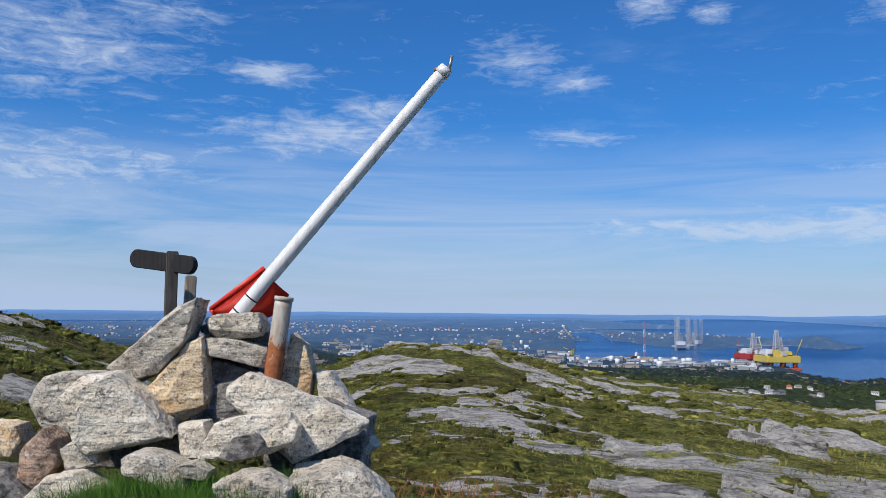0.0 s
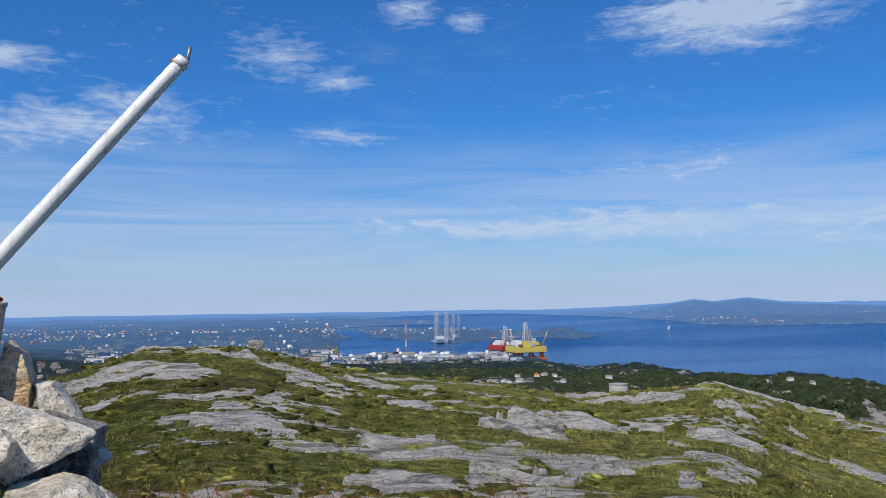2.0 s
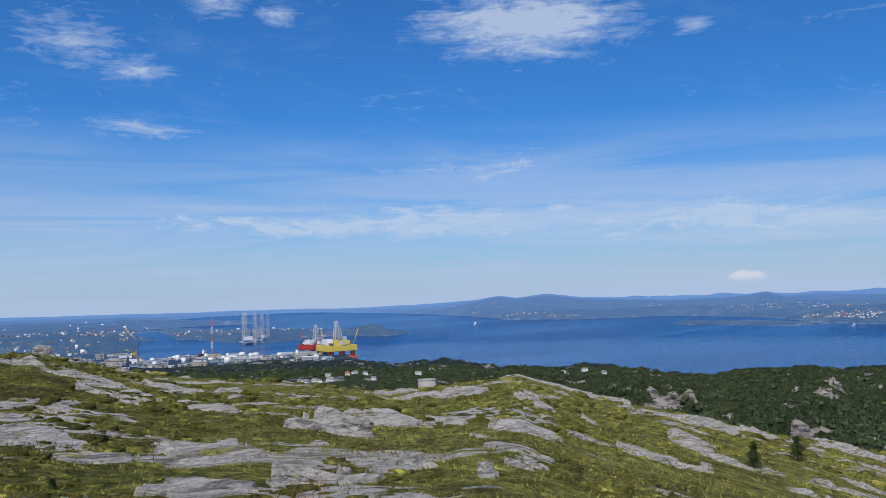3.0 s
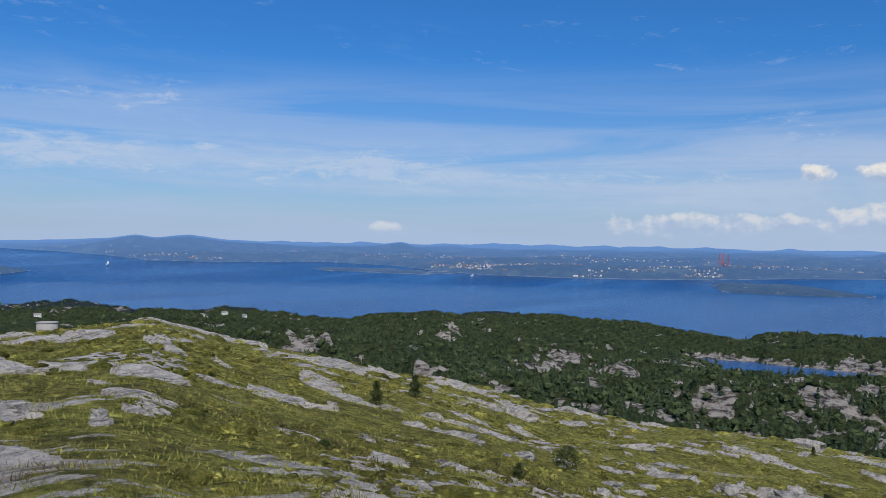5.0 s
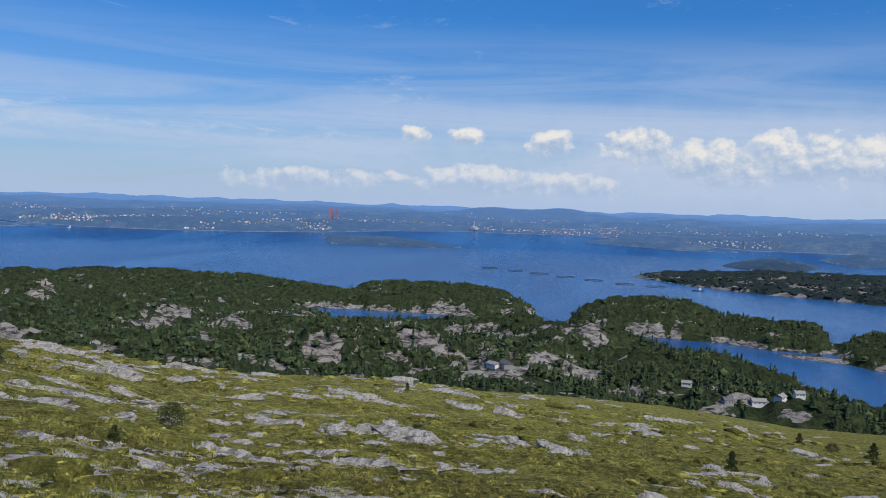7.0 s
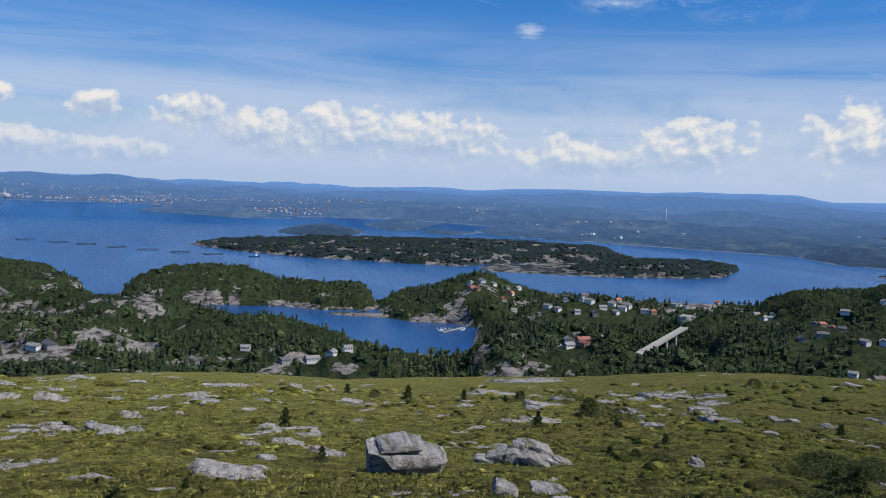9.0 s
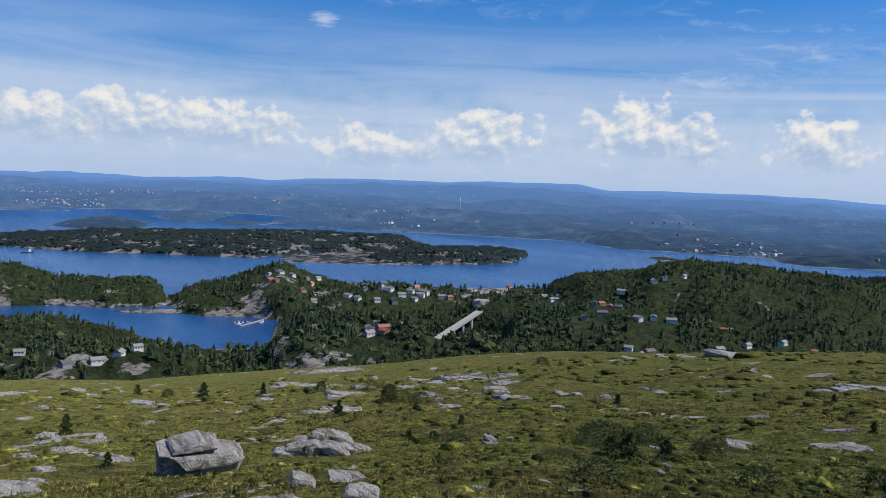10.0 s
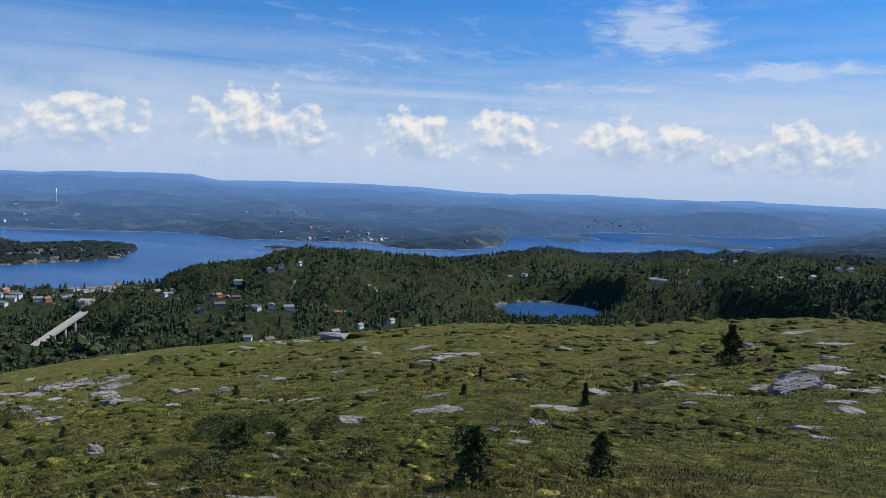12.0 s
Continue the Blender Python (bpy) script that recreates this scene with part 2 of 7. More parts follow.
def heath_material(name, rocky):
    m, t, b = material(name, 0.95)
    b.inputs["Specular IOR Level"].default_value = 0.08
    p = place_of(t)
    grain = math_node(t, "ADD", math_node(t, "MULTIPLY", noise_tex(t, p, 5.0, 8, 0.8), 0.6), math_node(t, "MULTIPLY", noise_tex(t, p, 1.3, 7, 0.75), 0.4))
    if not rocky:
        grain = math_node(t, "ADD", grain, math_node(t, "MULTIPLY", math_node(t, "SUBTRACT", tree_random(t), 0.6), 0.1))
    fine = ramp(t, grain, [(0.43, 0.0), (0.57, 1.0)])
    c, mid, small = heath_colour(t, fine)
    if not rocky:
        t.links.new(c, b.inputs["Base Color"])
        bump(t, b, math_node(t, "ADD", math_node(t, "MULTIPLY", fine, 1.3), math_node(t, "MULTIPLY", small, 2.0)), 1.0, 0.08)
        return m
    bare = t.nodes.new("ShaderNodeAttribute")
    bare.attribute_name = "crop"
    stone, beds, speck = slab_colour(t, p)
    broken = math_node(t, "ADD", math_node(t, "MULTIPLY", math_node(t, "SUBTRACT", beds, 0.5), 0.9), math_node(t, "MULTIPLY", math_node(t, "SUBTRACT", noise_tex(t, p, 1.1, 7, 0.7, 0.6), 0.5), 0.7))
    rock = ramp(t, math_node(t, "ADD", bare.outputs["Fac"], broken), [(0.0, 0.0), (0.03, 1.0)])
    t.links.new(mix(t, rock, c, stone), b.inputs["Base Color"])
    soft = math_node(t, "ADD", math_node(t, "MULTIPLY", fine, 1.3), math_node(t, "MULTIPLY", math_node(t, "ADD", mid, small), 2.5))
    hard = math_node(t, "ADD", math_node(t, "MULTIPLY", beds, 2.4), math_node(t, "ADD", math_node(t, "MULTIPLY", speck, 0.5), 2.0))
    n = t.nodes.new("ShaderNodeMix")
    t.links.new(rock, n.inputs[0]), t.links.new(soft, n.inputs[2]), t.links.new(hard, n.inputs[3])
    bump(t, b, n.outputs[0], 1.0, 0.085)
    return m


def turf_material():
    m, t, b = material("turf_blades", 0.85)
    b.inputs["Specular IOR Level"].default_value = 0.15
    c, mid, small = heath_colour(t, ramp(t, tree_random(t), [(0.0, 0.3), (1.0, 0.72)]))
    t.links.new(c, b.inputs["Base Color"])
    return m


def rock_material(name, pale, dark, warm, lichen=0.3):
    """Broken gneiss: faint banding, coarse grain, black and white lichen in crisp spots, rust stains."""
    m, t, b = material(name, 0.9)
    shift = t.nodes.new("ShaderNodeVectorMath")
    shift.operation = "MULTIPLY_ADD"
    shift.inputs[1].default_value = (31.0, 17.0, 23.0)
    t.links.new(chance(t), shift.inputs[0]), t.links.new(local_of(t), shift.inputs[2])
    p = shift.outputs[0]
    bands = noise_tex(t, scaled(t, p, (2.0, 3.0, 15.0), (25, 30, 15)), 1.0, 6, 0.6, 0.15)
    blot = noise_tex(t, p, 4.5, 6, 0.6)
    patch = noise_tex(t, p, 11.0, 6, 0.62)
    grain = noise_tex(t, p, 70.0, 4, 0.7)
    spots = noise_tex(t, p, 26.0, 5, 0.6)
    c = mix(t, ramp(t, bands, [(0.36, 0.0), (0.62, 1.0)]), dark, pale)
    c = mix(t, ramp(t, blot, [(0.48, 0.0), (0.66, 0.85)]), c, warm)
    c = mix(t, math_node(t, "MULTIPLY", ramp(t, patch, [(0.54, 0.0), (0.6, 1.0)]), 0.42 + lichen), c, tuple(v * 0.42 for v in dark))
    c = mix(t, math_node(t, "MULTIPLY", ramp(t, patch, [(0.35, 1.0), (0.41, 0.0)]), 0.55), c, (0.78, 0.75, 0.66))
    c = mix(t, ramp(t, spots, [(0.6, 0.0), (0.64, 0.7)]), c, (0.045, 0.043, 0.04))
    c = mix(t, ramp(t, grain, [(0.36, 0.6), (0.48, 0.0)]), c, (0.07, 0.065, 0.06))
    c = mix(t, ramp(t, grain, [(0.58, 0.0), (0.7, 0.5)]), c, tuple(min(0.9, v * 1.35) for v in pale))
    t.links.new(c, b.inputs["Base Color"])
    rough = math_node(t, "ADD", math_node(t, "ADD", math_node(t, "MULTIPLY", patch, 1.2), math_node(t, "MULTIPLY", bands, 0.9)), math_node(t, "ADD", math_node(t, "MULTIPLY", grain, 0.25), math_node(t, "MULTIPLY", spots, 0.5)))
    bump(t, b, rough, 1.0, 0.035)
    return m


def woods_material(name, green, light, rock, scale=1.0):
    m, t, b = material(name, 1.0)
    b.inputs["Specular IOR Level"].default_value = 0.05
    p = place_of(t)
    bare = t.nodes.new("ShaderNodeAttribute")
    bare.attribute_name = "bare"
    ragged = noise_tex(t, p, 0.16 * scale, 7, 0.7, 0.4)
    big = math_node(t, "ADD", bare.outputs["Fac"], math_node(t, "MULTIPLY", math_node(t, "SUBTRACT", ragged, 0.5), 0.7))
    fine = noise_tex(t, p, 0.16 * scale, 8, 0.8)
    c = mix(t, ramp(t, fine, [(0.4, 0.0), (0.6, 1.0)]), green, light)
    beds = noise_tex(t, scaled(t, p, (0.1 * scale, 0.1 * scale, 0.35 * scale), (25, 12, 0)), 1.0, 8, 0.72, 0.6)
    stone = mix(t, ramp(t, beds, [(0.42, 0.0), (0.56, 1.0)]), tuple(v * 0.14 for v in rock), rock)
    c = mix(t, ramp(t, big, [(0.0, 0.0), (0.05, 1.0)]), c, stone)
    t.links.new(c, b.inputs["Base Color"])
    bump(t, b, math_node(t, "ADD", fine, math_node(t, "MULTIPLY", beds, 1.5)), 1.0, 3.0)
    return m


def water_material():
    m, t, b = material("sea_water", 0.24)
    p = place_of(t)
    streak = noise_tex(t, scaled(t, p, (0.0008, 0.004, 0.0), (0, 0, 30)), 1.0, 6, 0.6, 0.6)
    c = mix(t, ramp(t, streak, [(0.4, 0.0), (0.7, 1.0)]), (0.012, 0.064, 0.195), (0.04, 0.13, 0.3))
    t.links.new(c, b.inputs["Base Color"])
    b.inputs["Specular IOR Level"].default_value = 0.2
    wave = noise_tex(t, scaled(t, p, (0.15, 0.4, 0.0), (0, 0, 25)), 1.0, 4, 0.6)
    bump(t, b, wave, 0.5, 1.2)
    return m


def plain_material(name, colour, rough=0.6, metal=0.0, grain=0.12, size=8.0):
    m, t, b = material(name, rough, metal)
    n = noise_tex(t, local_of(t), size, 6, 0.65)
    c = mix(t, ramp(t, n, [(0.3, 0.0), (0.7, 1.0)]), tuple(v * (1 - grain * 2) for v in colour), colour)
    t.links.new(c, b.inputs["Base Color"])
    return m


def leaf_material(name, dark, light):
    m, t, b = material(name, 0.9)
    b.inputs["Specular IOR Level"].default_value = 0.12
    island = tree_random(t)
    n = noise_tex(t, place_of(t), 0.6, 4, 0.7)
    c = mix(t, math_node(t, "MULTIPLY", math_node(t, "ADD", island, n), 0.5), dark, light)
    t.links.new(c, b.inputs["Base Color"])
    return m


def tree_random(t):
    return t.nodes.new("ShaderNodeNewGeometry").outputs["Random Per Island"]


HEATH, PLANTS, TURF = heath_material("heath", True), heath_material("heath_plants", False), turf_material()


def slab_material():
    m, t, b = material("slab_rock", 0.9)
    p = place_of(t)
    stone, beds, speck = slab_colour(t, p)
    crack = t.nodes.new("ShaderNodeTexVoronoi")
    crack.feature = "DISTANCE_TO_EDGE"
    warp = t.nodes.new("ShaderNodeVectorMath")
    warp.operation = "MULTIPLY_ADD"
    ntx = node(t, "ShaderNodeTexNoise", Scale=2.0, Detail=5.0)
    t.links.new(p, ntx.inputs["Vector"])
    t.links.new(ntx.outputs["Color"], warp.inputs[0])
    warp.inputs[1].default_value = (0.8, 0.8, 0.8)
    t.links.new(p, warp.inputs[2])
    t.links.new(scaled(t, warp.outputs[0], (0.3, 1.5, 1.6), (4, 3, 24)), crack.inputs["Vector"])
    joint = ramp(t, crack.outputs["Distance"], [(0.0, 1.0), (0.02, 0.0)])
    c = mix(t, math_node(t, "MULTIPLY", joint, 0.5), stone, (0.03, 0.028, 0.025))
    turf, mid, small = heath_colour(t, ramp(t, noise_tex(t, p, 5.0, 7, 0.8), [(0.42, 0.0), (0.6, 1.0)]))
    grown = math_node(t, "ADD", math_node(t, "MULTIPLY", beds, 0.9), math_node(t, "MULTIPLY", noise_tex(t, p, 0.9, 7, 0.7, 0.5), 1.1))
    green = ramp(t, grown, [(0.83, 1.0), (0.86, 0.0)])
    t.links.new(mix(t, green, c, turf), b.inputs["Base Color"])
    bump(t, b, math_node(t, "SUBTRACT", math_node(t, "ADD", math_node(t, "MULTIPLY", beds, 2.2), math_node(t, "MULTIPLY", speck, 0.6)), joint), 1.0, 0.08)
    return m


SLAB = slab_material()
WOODS = woods_material("woodland_ground", (0.015, 0.026, 0.014), (0.066, 0.085, 0.036), (0.36, 0.335, 0.31))
# greens bluer than WOODS: the haze of distance is put into the base colour
ISLES = woods_material("hazed_island_ground", (0.014, 0.025, 0.028), (0.034, 0.05, 0.052), (0.26, 0.245, 0.23), 0.6)
SEA = water_material()


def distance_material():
    """The far coasts, woods, fields and rock, with haze painted in: blue emission that grows with distance."""
    m, t, b = material("hazed_far_country", 1.0)
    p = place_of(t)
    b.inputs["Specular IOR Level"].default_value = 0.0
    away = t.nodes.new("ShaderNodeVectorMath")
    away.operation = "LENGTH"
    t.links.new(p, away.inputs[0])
    haze_share = ramp(t, math_node(t, "DIVIDE", away.outputs["Value"], 5000.0), [(0.42, 0.1), (0.5, 0.22), (0.6, 0.38), (0.7, 0.5), (0.8, 0.64), (0.86, 0.76), (0.9, 0.9), (0.945, 1.05)])
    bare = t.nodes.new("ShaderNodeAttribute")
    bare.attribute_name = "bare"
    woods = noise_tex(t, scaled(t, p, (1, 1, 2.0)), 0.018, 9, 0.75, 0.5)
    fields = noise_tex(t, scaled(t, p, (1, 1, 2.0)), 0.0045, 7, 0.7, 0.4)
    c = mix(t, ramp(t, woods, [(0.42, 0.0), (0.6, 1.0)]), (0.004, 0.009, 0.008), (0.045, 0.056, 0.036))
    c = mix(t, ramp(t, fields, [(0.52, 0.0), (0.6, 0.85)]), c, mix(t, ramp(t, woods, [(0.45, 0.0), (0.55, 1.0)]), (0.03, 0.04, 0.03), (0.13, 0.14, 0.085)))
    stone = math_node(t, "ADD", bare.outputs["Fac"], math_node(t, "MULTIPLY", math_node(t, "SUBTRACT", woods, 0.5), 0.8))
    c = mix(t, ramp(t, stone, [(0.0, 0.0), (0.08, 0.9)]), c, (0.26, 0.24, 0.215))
    # painted haze: base colour fades out and a blue glow takes its place
    t.links.new(mix(t, haze_share, c, (0.02, 0.03, 0.045)), b.inputs["Base Color"])
    t.links.new(mix(t, haze_share, (0.0, 0.0, 0.0), (0.13, 0.275, 0.6)), b.inputs["Emission Color"])
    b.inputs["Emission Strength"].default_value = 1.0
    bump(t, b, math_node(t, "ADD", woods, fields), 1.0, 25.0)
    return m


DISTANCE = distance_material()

# ---------------------------------------------------------------- the lie of the land
# Bearings run clockwise in degrees from the first view; distances are from the turning point.
SEA_Z, NEAR = -148.0, 3000.0


def drawn_in(d):
    """Distances past NEAR drawn together, so that the horizon stays within the camera's reach."""
    d = np.asarray(d, float)
    return np.where(d > NEAR, NEAR + 1850 * (1 - np.exp(-np.maximum(d - NEAR, 0) / 6000)), d)


def at_bearing(az, d, z):
    """The place of a point at a bearing, true distance and true height; far ones keep their direction from the eye."""
    az, d, z = np.radians(np.asarray(az, float)), np.asarray(d, float), np.asarray(z, float)
    r = drawn_in(d)
    return np.stack([r * np.sin(az), r * np.cos(az), EYE + (z - EYE) * r / np.maximum(d, 0.01)], -1)


def lattice(ix, iy, seed):
    n = (ix * 374761393 + iy * 668265263 + seed * 974634777) & 0x7FFFFFFF
    n = ((n ^ (n >> 13)) * 1274126177) & 0x7FFFFFFF
    return ((n ^ (n >> 16)) & 0xFFFF) / 65535.0


def value_noise(x, y, seed=0):
    ix, iy = np.floor(x).astype(np.int64), np.floor(y).astype(np.int64)
    fx, fy = x - ix, y - iy
    fx, fy = fx * fx * (3 - 2 * fx), fy * fy * (3 - 2 * fy)
    a, b = lattice(ix, iy, seed), lattice(ix + 1, iy, seed)
    c, d = lattice(ix, iy + 1, seed), lattice(ix + 1, iy + 1, seed)
    return (a + (b - a) * fx) * (1 - fy) + (c + (d - c) * fx) * fy - 0.5


def fbm(x, y, octaves=4, seed=0, gain=0.5):
    x, y = np.asarray(x, float), np.asarray(y, float)
    total, amp = 0.0, 1.0
    for k in range(octaves):
        total = total + amp * value_noise(x * 2 ** k + 17.3 * k, y * 2 ** k - 9.1 * k, seed + k)
        amp *= gain
    return total


def along(az, table):
    a, v = zip(*table)
    return np.interp(az, a, v)


# how far below the level the hill's skyline lies, and how far off that skyline is
SKYLINE = [(-45, 1.0), (-32, -0.2), (-28, -0.45), (-25.6, -0.85), (-22, -2.2), (-19, -3.0), (-12, -4.2), (-7.6, -3.9), (-3.2, -2.45), (3.4, -2.6),
           (8.4, -3.9), (12, -4.66), (17.5, -5.1), (24, -6.0), (29, -6.0), (34, -5.25), (39, -6.7), (46, -8.0), (50, -8.9), (55.5, -9.6), (61, -10.9),
           (67, -11.65), (75, -11.9), (82, -12.5), (95, -12.65), (103, -13.15), (112, -12.65), (119, -12.2), (127, -11.15), (131, -10.75), (139, -10.25),
           (151, -8.85), (160, -8.6), (173, -7.0), (178, -6.9), (190, -5.5), (240, -3), (315, 1.0)]
EDGE = [(-45, 26), (-20, 30), (-12, 55), (-5, 80), (20, 90), (50, 105), (75, 130), (95, 200), (110, 230), (125, 200), (140, 160), (175, 110), (240, 60), (315, 26)]
NEAR_DIP = [(-45, -18.3), (30, -18.3), (70, -23.0), (180, -22.0), (240, -18.3), (315, -18.3)]
BEND = [(-45, 2.0), (30, 2.0), (65, 1.15), (170, 1.0), (240, 2.0), (315, 2.0)]
SHORE = [(-45, 6500), (-26, 6000), (-21, 6500), (-12, 7400), (-6, 8200), (2, 8600), (6, 8000), (8.6, 6000), (9.2, 2450), (10, 2480), (12, 2620), (18, 2560), (22, 2330), (24, 2080), (27, 1930),
         (35, 1750), (47, 1540), (58, 1480), (66, 1250), (70, 1130), (72, 1060), (87, 1040), (90, 960), (98, 930), (99.5, 880), (102.7, 816), (105.1, 745), (107.1, 727), (111, 730), (111.7, 772),
         (112.6, 1000), (114, 1180), (125, 1250), (131, 1300), (140, 1350), (150, 1400), (160, 2000), (168, 2300), (175, 2600), (190, 2800), (260, 3000), (315, 6000)]
FAR_SHORE = [(-45, 9000), (-30, 8600), (-8, 9300), (6, 9300), (10, 9800), (14, 13000), (19.4, 15500), (25, 11500), (27.5, 9800), (31, 7600), (33.6, 6000), (38, 5750), (44.6, 6150), (49, 5500), (52.9, 4500), (56, 4100), (60.6, 3860), (64.5, 3850),
             (71.4, 4080), (75.8, 4650), (80.5, 4930), (84, 4880), (89, 4900), (95, 4300), (99.7, 3780), (104, 3900), (110.5, 3740), (116, 3500), (118.5, 2900), (120.5, 2740), (125, 2670), (129.5, 2610), (132.8, 2559), (134.7, 2360),
             (140.4, 2333), (144.2, 2340), (146.9, 2150), (151.2, 2220), (153.3, 2420), (154, 2940), (156.2, 3040), (160.4, 3650), (162, 3720), (168, 3650), (171.4, 3820), (173.7, 4340), (178, 5200), (200, 6500), (315, 9000)]
MOUNTAINS = [(-45, -0.7), (-10, -0.55), (14, -0.55), (24, -0.35), (27, -0.3), (30, -0.09), (31.5, 0.0), (32.9, 0.24), (34.1, 0.06), (36.4, 0.27), (38.6, -0.02), (43, -0.2), (47.7, -0.26), (49.3, -0.08), (50.4, 0.1), (51.6, -0.2), (56, -0.18), (59.7, -0.35),
             (64.6, -0.15), (69, -0.15), (74, -0.4), (79, -0.45), (81, -0.15), (83.1, 0.02), (84.8, -0.1), (87.2, 0.08), (90, -0.1), (92.7, -0.32), (95, -0.35), (100, -0.35), (104, -0.1), (108.2, 0.2), (111.3, 0.05), (114, 0.28), (118, 0.4), (123.4, 0.38), (126.4, 0.62), (132.5, 0.57), (134.5, 0.3),
             (138, 0.4), (141, 0.36), (146, 0.34), (150, 0.14), (153.7, 0.05), (159, 0.2), (164, 0.1), (178, -0.1), (190, -0.3), (315, -0.7)]


def hill(az, d):
    """Height of the near hill, with its eye-level profile out to the skyline and a steep back beyond."""
    sky, edge, dip, bend = along(az, SKYLINE), along(az, EDGE), along(az, NEAR_DIP), along(az, BEND)
    s = np.clip(np.log(np.maximum(d, 5) / 5) / np.log(edge / 5), 0, 1)
    el = sky + (dip - sky) * (1 - s) ** bend
    z = EYE + np.maximum(d, 5) * np.tan(np.radians(el))
    z = np.where(d < 5, z * (d / 5) ** 2, z)
    x, y = d * np.sin(np.radians(az)), d * np.cos(np.radians(az))
    rough = np.clip((d - 3) / 40, 0, 1)
    z = z + fbm(x / 9, y / 9, 4, 3) * 0.9 * rough * np.clip((edge * 1.05 - d) / (edge * 0.4), 0.12, 1) + fbm(x / 0.9, y / 0.9, 3, 8) * 0.12 + fbm(x / 3.4, y / 3.4, 2, 14) * 0.3 * rough * np.clip((edge - d) / (edge * 0.3), 0.1, 1)
    z = z + 0.64 * np.exp(-((x + 1.35) ** 2 / 2.6 + (y - 5.45) ** 2 / 1.9))      # the knoll under the cairn
    over = np.maximum(d - edge, 0)
    return z - over * np.tan(np.radians(7 + 0.12 * np.minimum(over, 150)))


LANDS, COASTS = [], []


def land(az, d, across, deep, height):
    """A knoll or ridge, by bearing and distance of its middle, half sizes in metres and height over the sea."""
    LANDS.append((az, d, across, deep, height))


def coast(*rows, crest=0.45, trees=7.5, bluff=0.62):
    """An island or headland: for each bearing its near and far shore and the slope of sight to its crest, in degrees; trees make up the top."""
    az, d0, d1, el = (np.array(v, float) for v in zip(*rows))
    dc = d0 + (d1 - d0) * crest
    top = EYE - SEA_Z + dc * np.tan(np.radians(el)) - trees * np.clip((d1 - d0) / 100, 0, 1)
    COASTS.append((az, d0, d1, np.maximum(top, 1.0), crest, bluff))


# the headlands below the hill
coast((46.5, 1420, 1480, -5.5), (48.2, 1320, 1560, -4.95), (53, 1290, 1600, -4.7), (58.7, 1260, 1580, -4.85), (63.8, 1220, 1520, -5.0), (66.9, 1200, 1480, -5.1), (70.4, 1180, 1400, -5.65), (74.5, 1170, 1330, -6.05), (76, 1200, 1260, -6.6))
coast((73, 1210, 1340, -6.2), (74.5, 1160, 1420, -5.5), (76.5, 1150, 1440, -5.27), (79.4, 1140, 1410, -5.4), (82.9, 1130, 1360, -5.68), (84.6, 1140, 1290, -6.02), (86, 1170, 1215, -6.9), bluff=0.38)
coast((88.2, 1070, 1140, -7.7), (89.5, 1030, 1250, -6.62), (91, 1022, 1300, -6.24), (93.6, 1015, 1330, -6.05), (95.9, 1015, 1330, -6.1), (98.3, 1020, 1260, -6.95), (101.4, 995, 1200, -6.95), (104.2, 1000, 1180, -7.0), (105, 1020, 1060, -8.2), crest=0.35, bluff=0.32)
coast((105, 1010, 1080, -7.8), (106.9, 935, 1150, -7.25), (109.2, 925, 1200, -6.72), (110.7, 922, 1230, -6.08), (111.9, 910, 1260, -5.64), (112.7, 905, 1260, -5.68), (113.8, 900, 1250, -6.4), (116, 900, 1220, -7.1), bluff=0.45)
coast((101.6, 962, 972, -8.75), (103, 958, 975, -8.7), (106.5, 945, 975, -8.7), trees=0.0)
# the long island, its skerry and the small islands behind
coast((92.5, 1965, 1995, -4.3), (93.6, 1920, 2060, -4.0), (95.9, 1802, 2250, -3.85), (99, 1727, 2350, -3.72), (101, 1710, 2400, -3.5), (106.8, 1677, 2400, -3.55), (110.7, 1690, 2450, -3.35), (114.4, 1800, 2500, -3.17), (118.1, 1850, 2500, -3.25), (120.2, 1900, 2400, -3.25), (121.6, 1920, 2250, -3.85), (123, 1980, 2150, -4.1))
coast((112.2, 1600, 1640, -5.35), (113, 1557, 1720, -5.05), (118.2, 1571, 1850, -4.75), (121.7, 1602, 1950, -4.25), (124, 1632, 2000, -3.97), (126.4, 1650, 2020, -3.9), (128.3, 1740, 2000, -4.0), (129.2, 1955, 1995, -4.3))
coast((98.1, 2560, 2620, -3.3), (99.5, 2470, 2900, -2.8), (101.3, 2416, 3000, -2.53), (103, 2500, 2900, -2.75), (104.1, 2740, 2800, -3.05))
coast((103.9, 3250, 3330, -2.6), (105.9, 2880, 3500, -2.05), (107.5, 2950, 3500, -2.15), (109.1, 3620, 3760, -2.3))
coast((107.9, 2890, 2960, -2.9), (108.8, 2800, 3050, -2.55), (110, 2735, 3000, -2.67), (112, 2970, 3030, -2.85))
coast((111.6, 3080, 3150, -2.7), (112.8, 2860, 3500, -2.37), (116.2, 2790, 3700, -2.25), (119, 2750, 3700, -2.3), (121, 2760, 3600, -2.5))
coast((89.1, 3860, 3940, -2.15), (91.2, 3770, 4500, -1.76), (95, 3500, 4300, -1.9), (99, 3550, 3640, -2.38))
coast((44.5, 4480, 4580, -1.87), (45.3, 4200, 4900, -1.7), (50.2, 3950, 4700, -1.86), (51.9, 3910, 4480, -1.95), (54, 4100, 4220, -2.05))
coast((71.1, 3540, 3640, -2.4), (71.8, 2950, 3700, -2.3), (75.8, 2915, 3500, -2.27), (78, 2915, 3300, -2.5), (80.8, 2980, 3090, -2.85), trees=1.0)
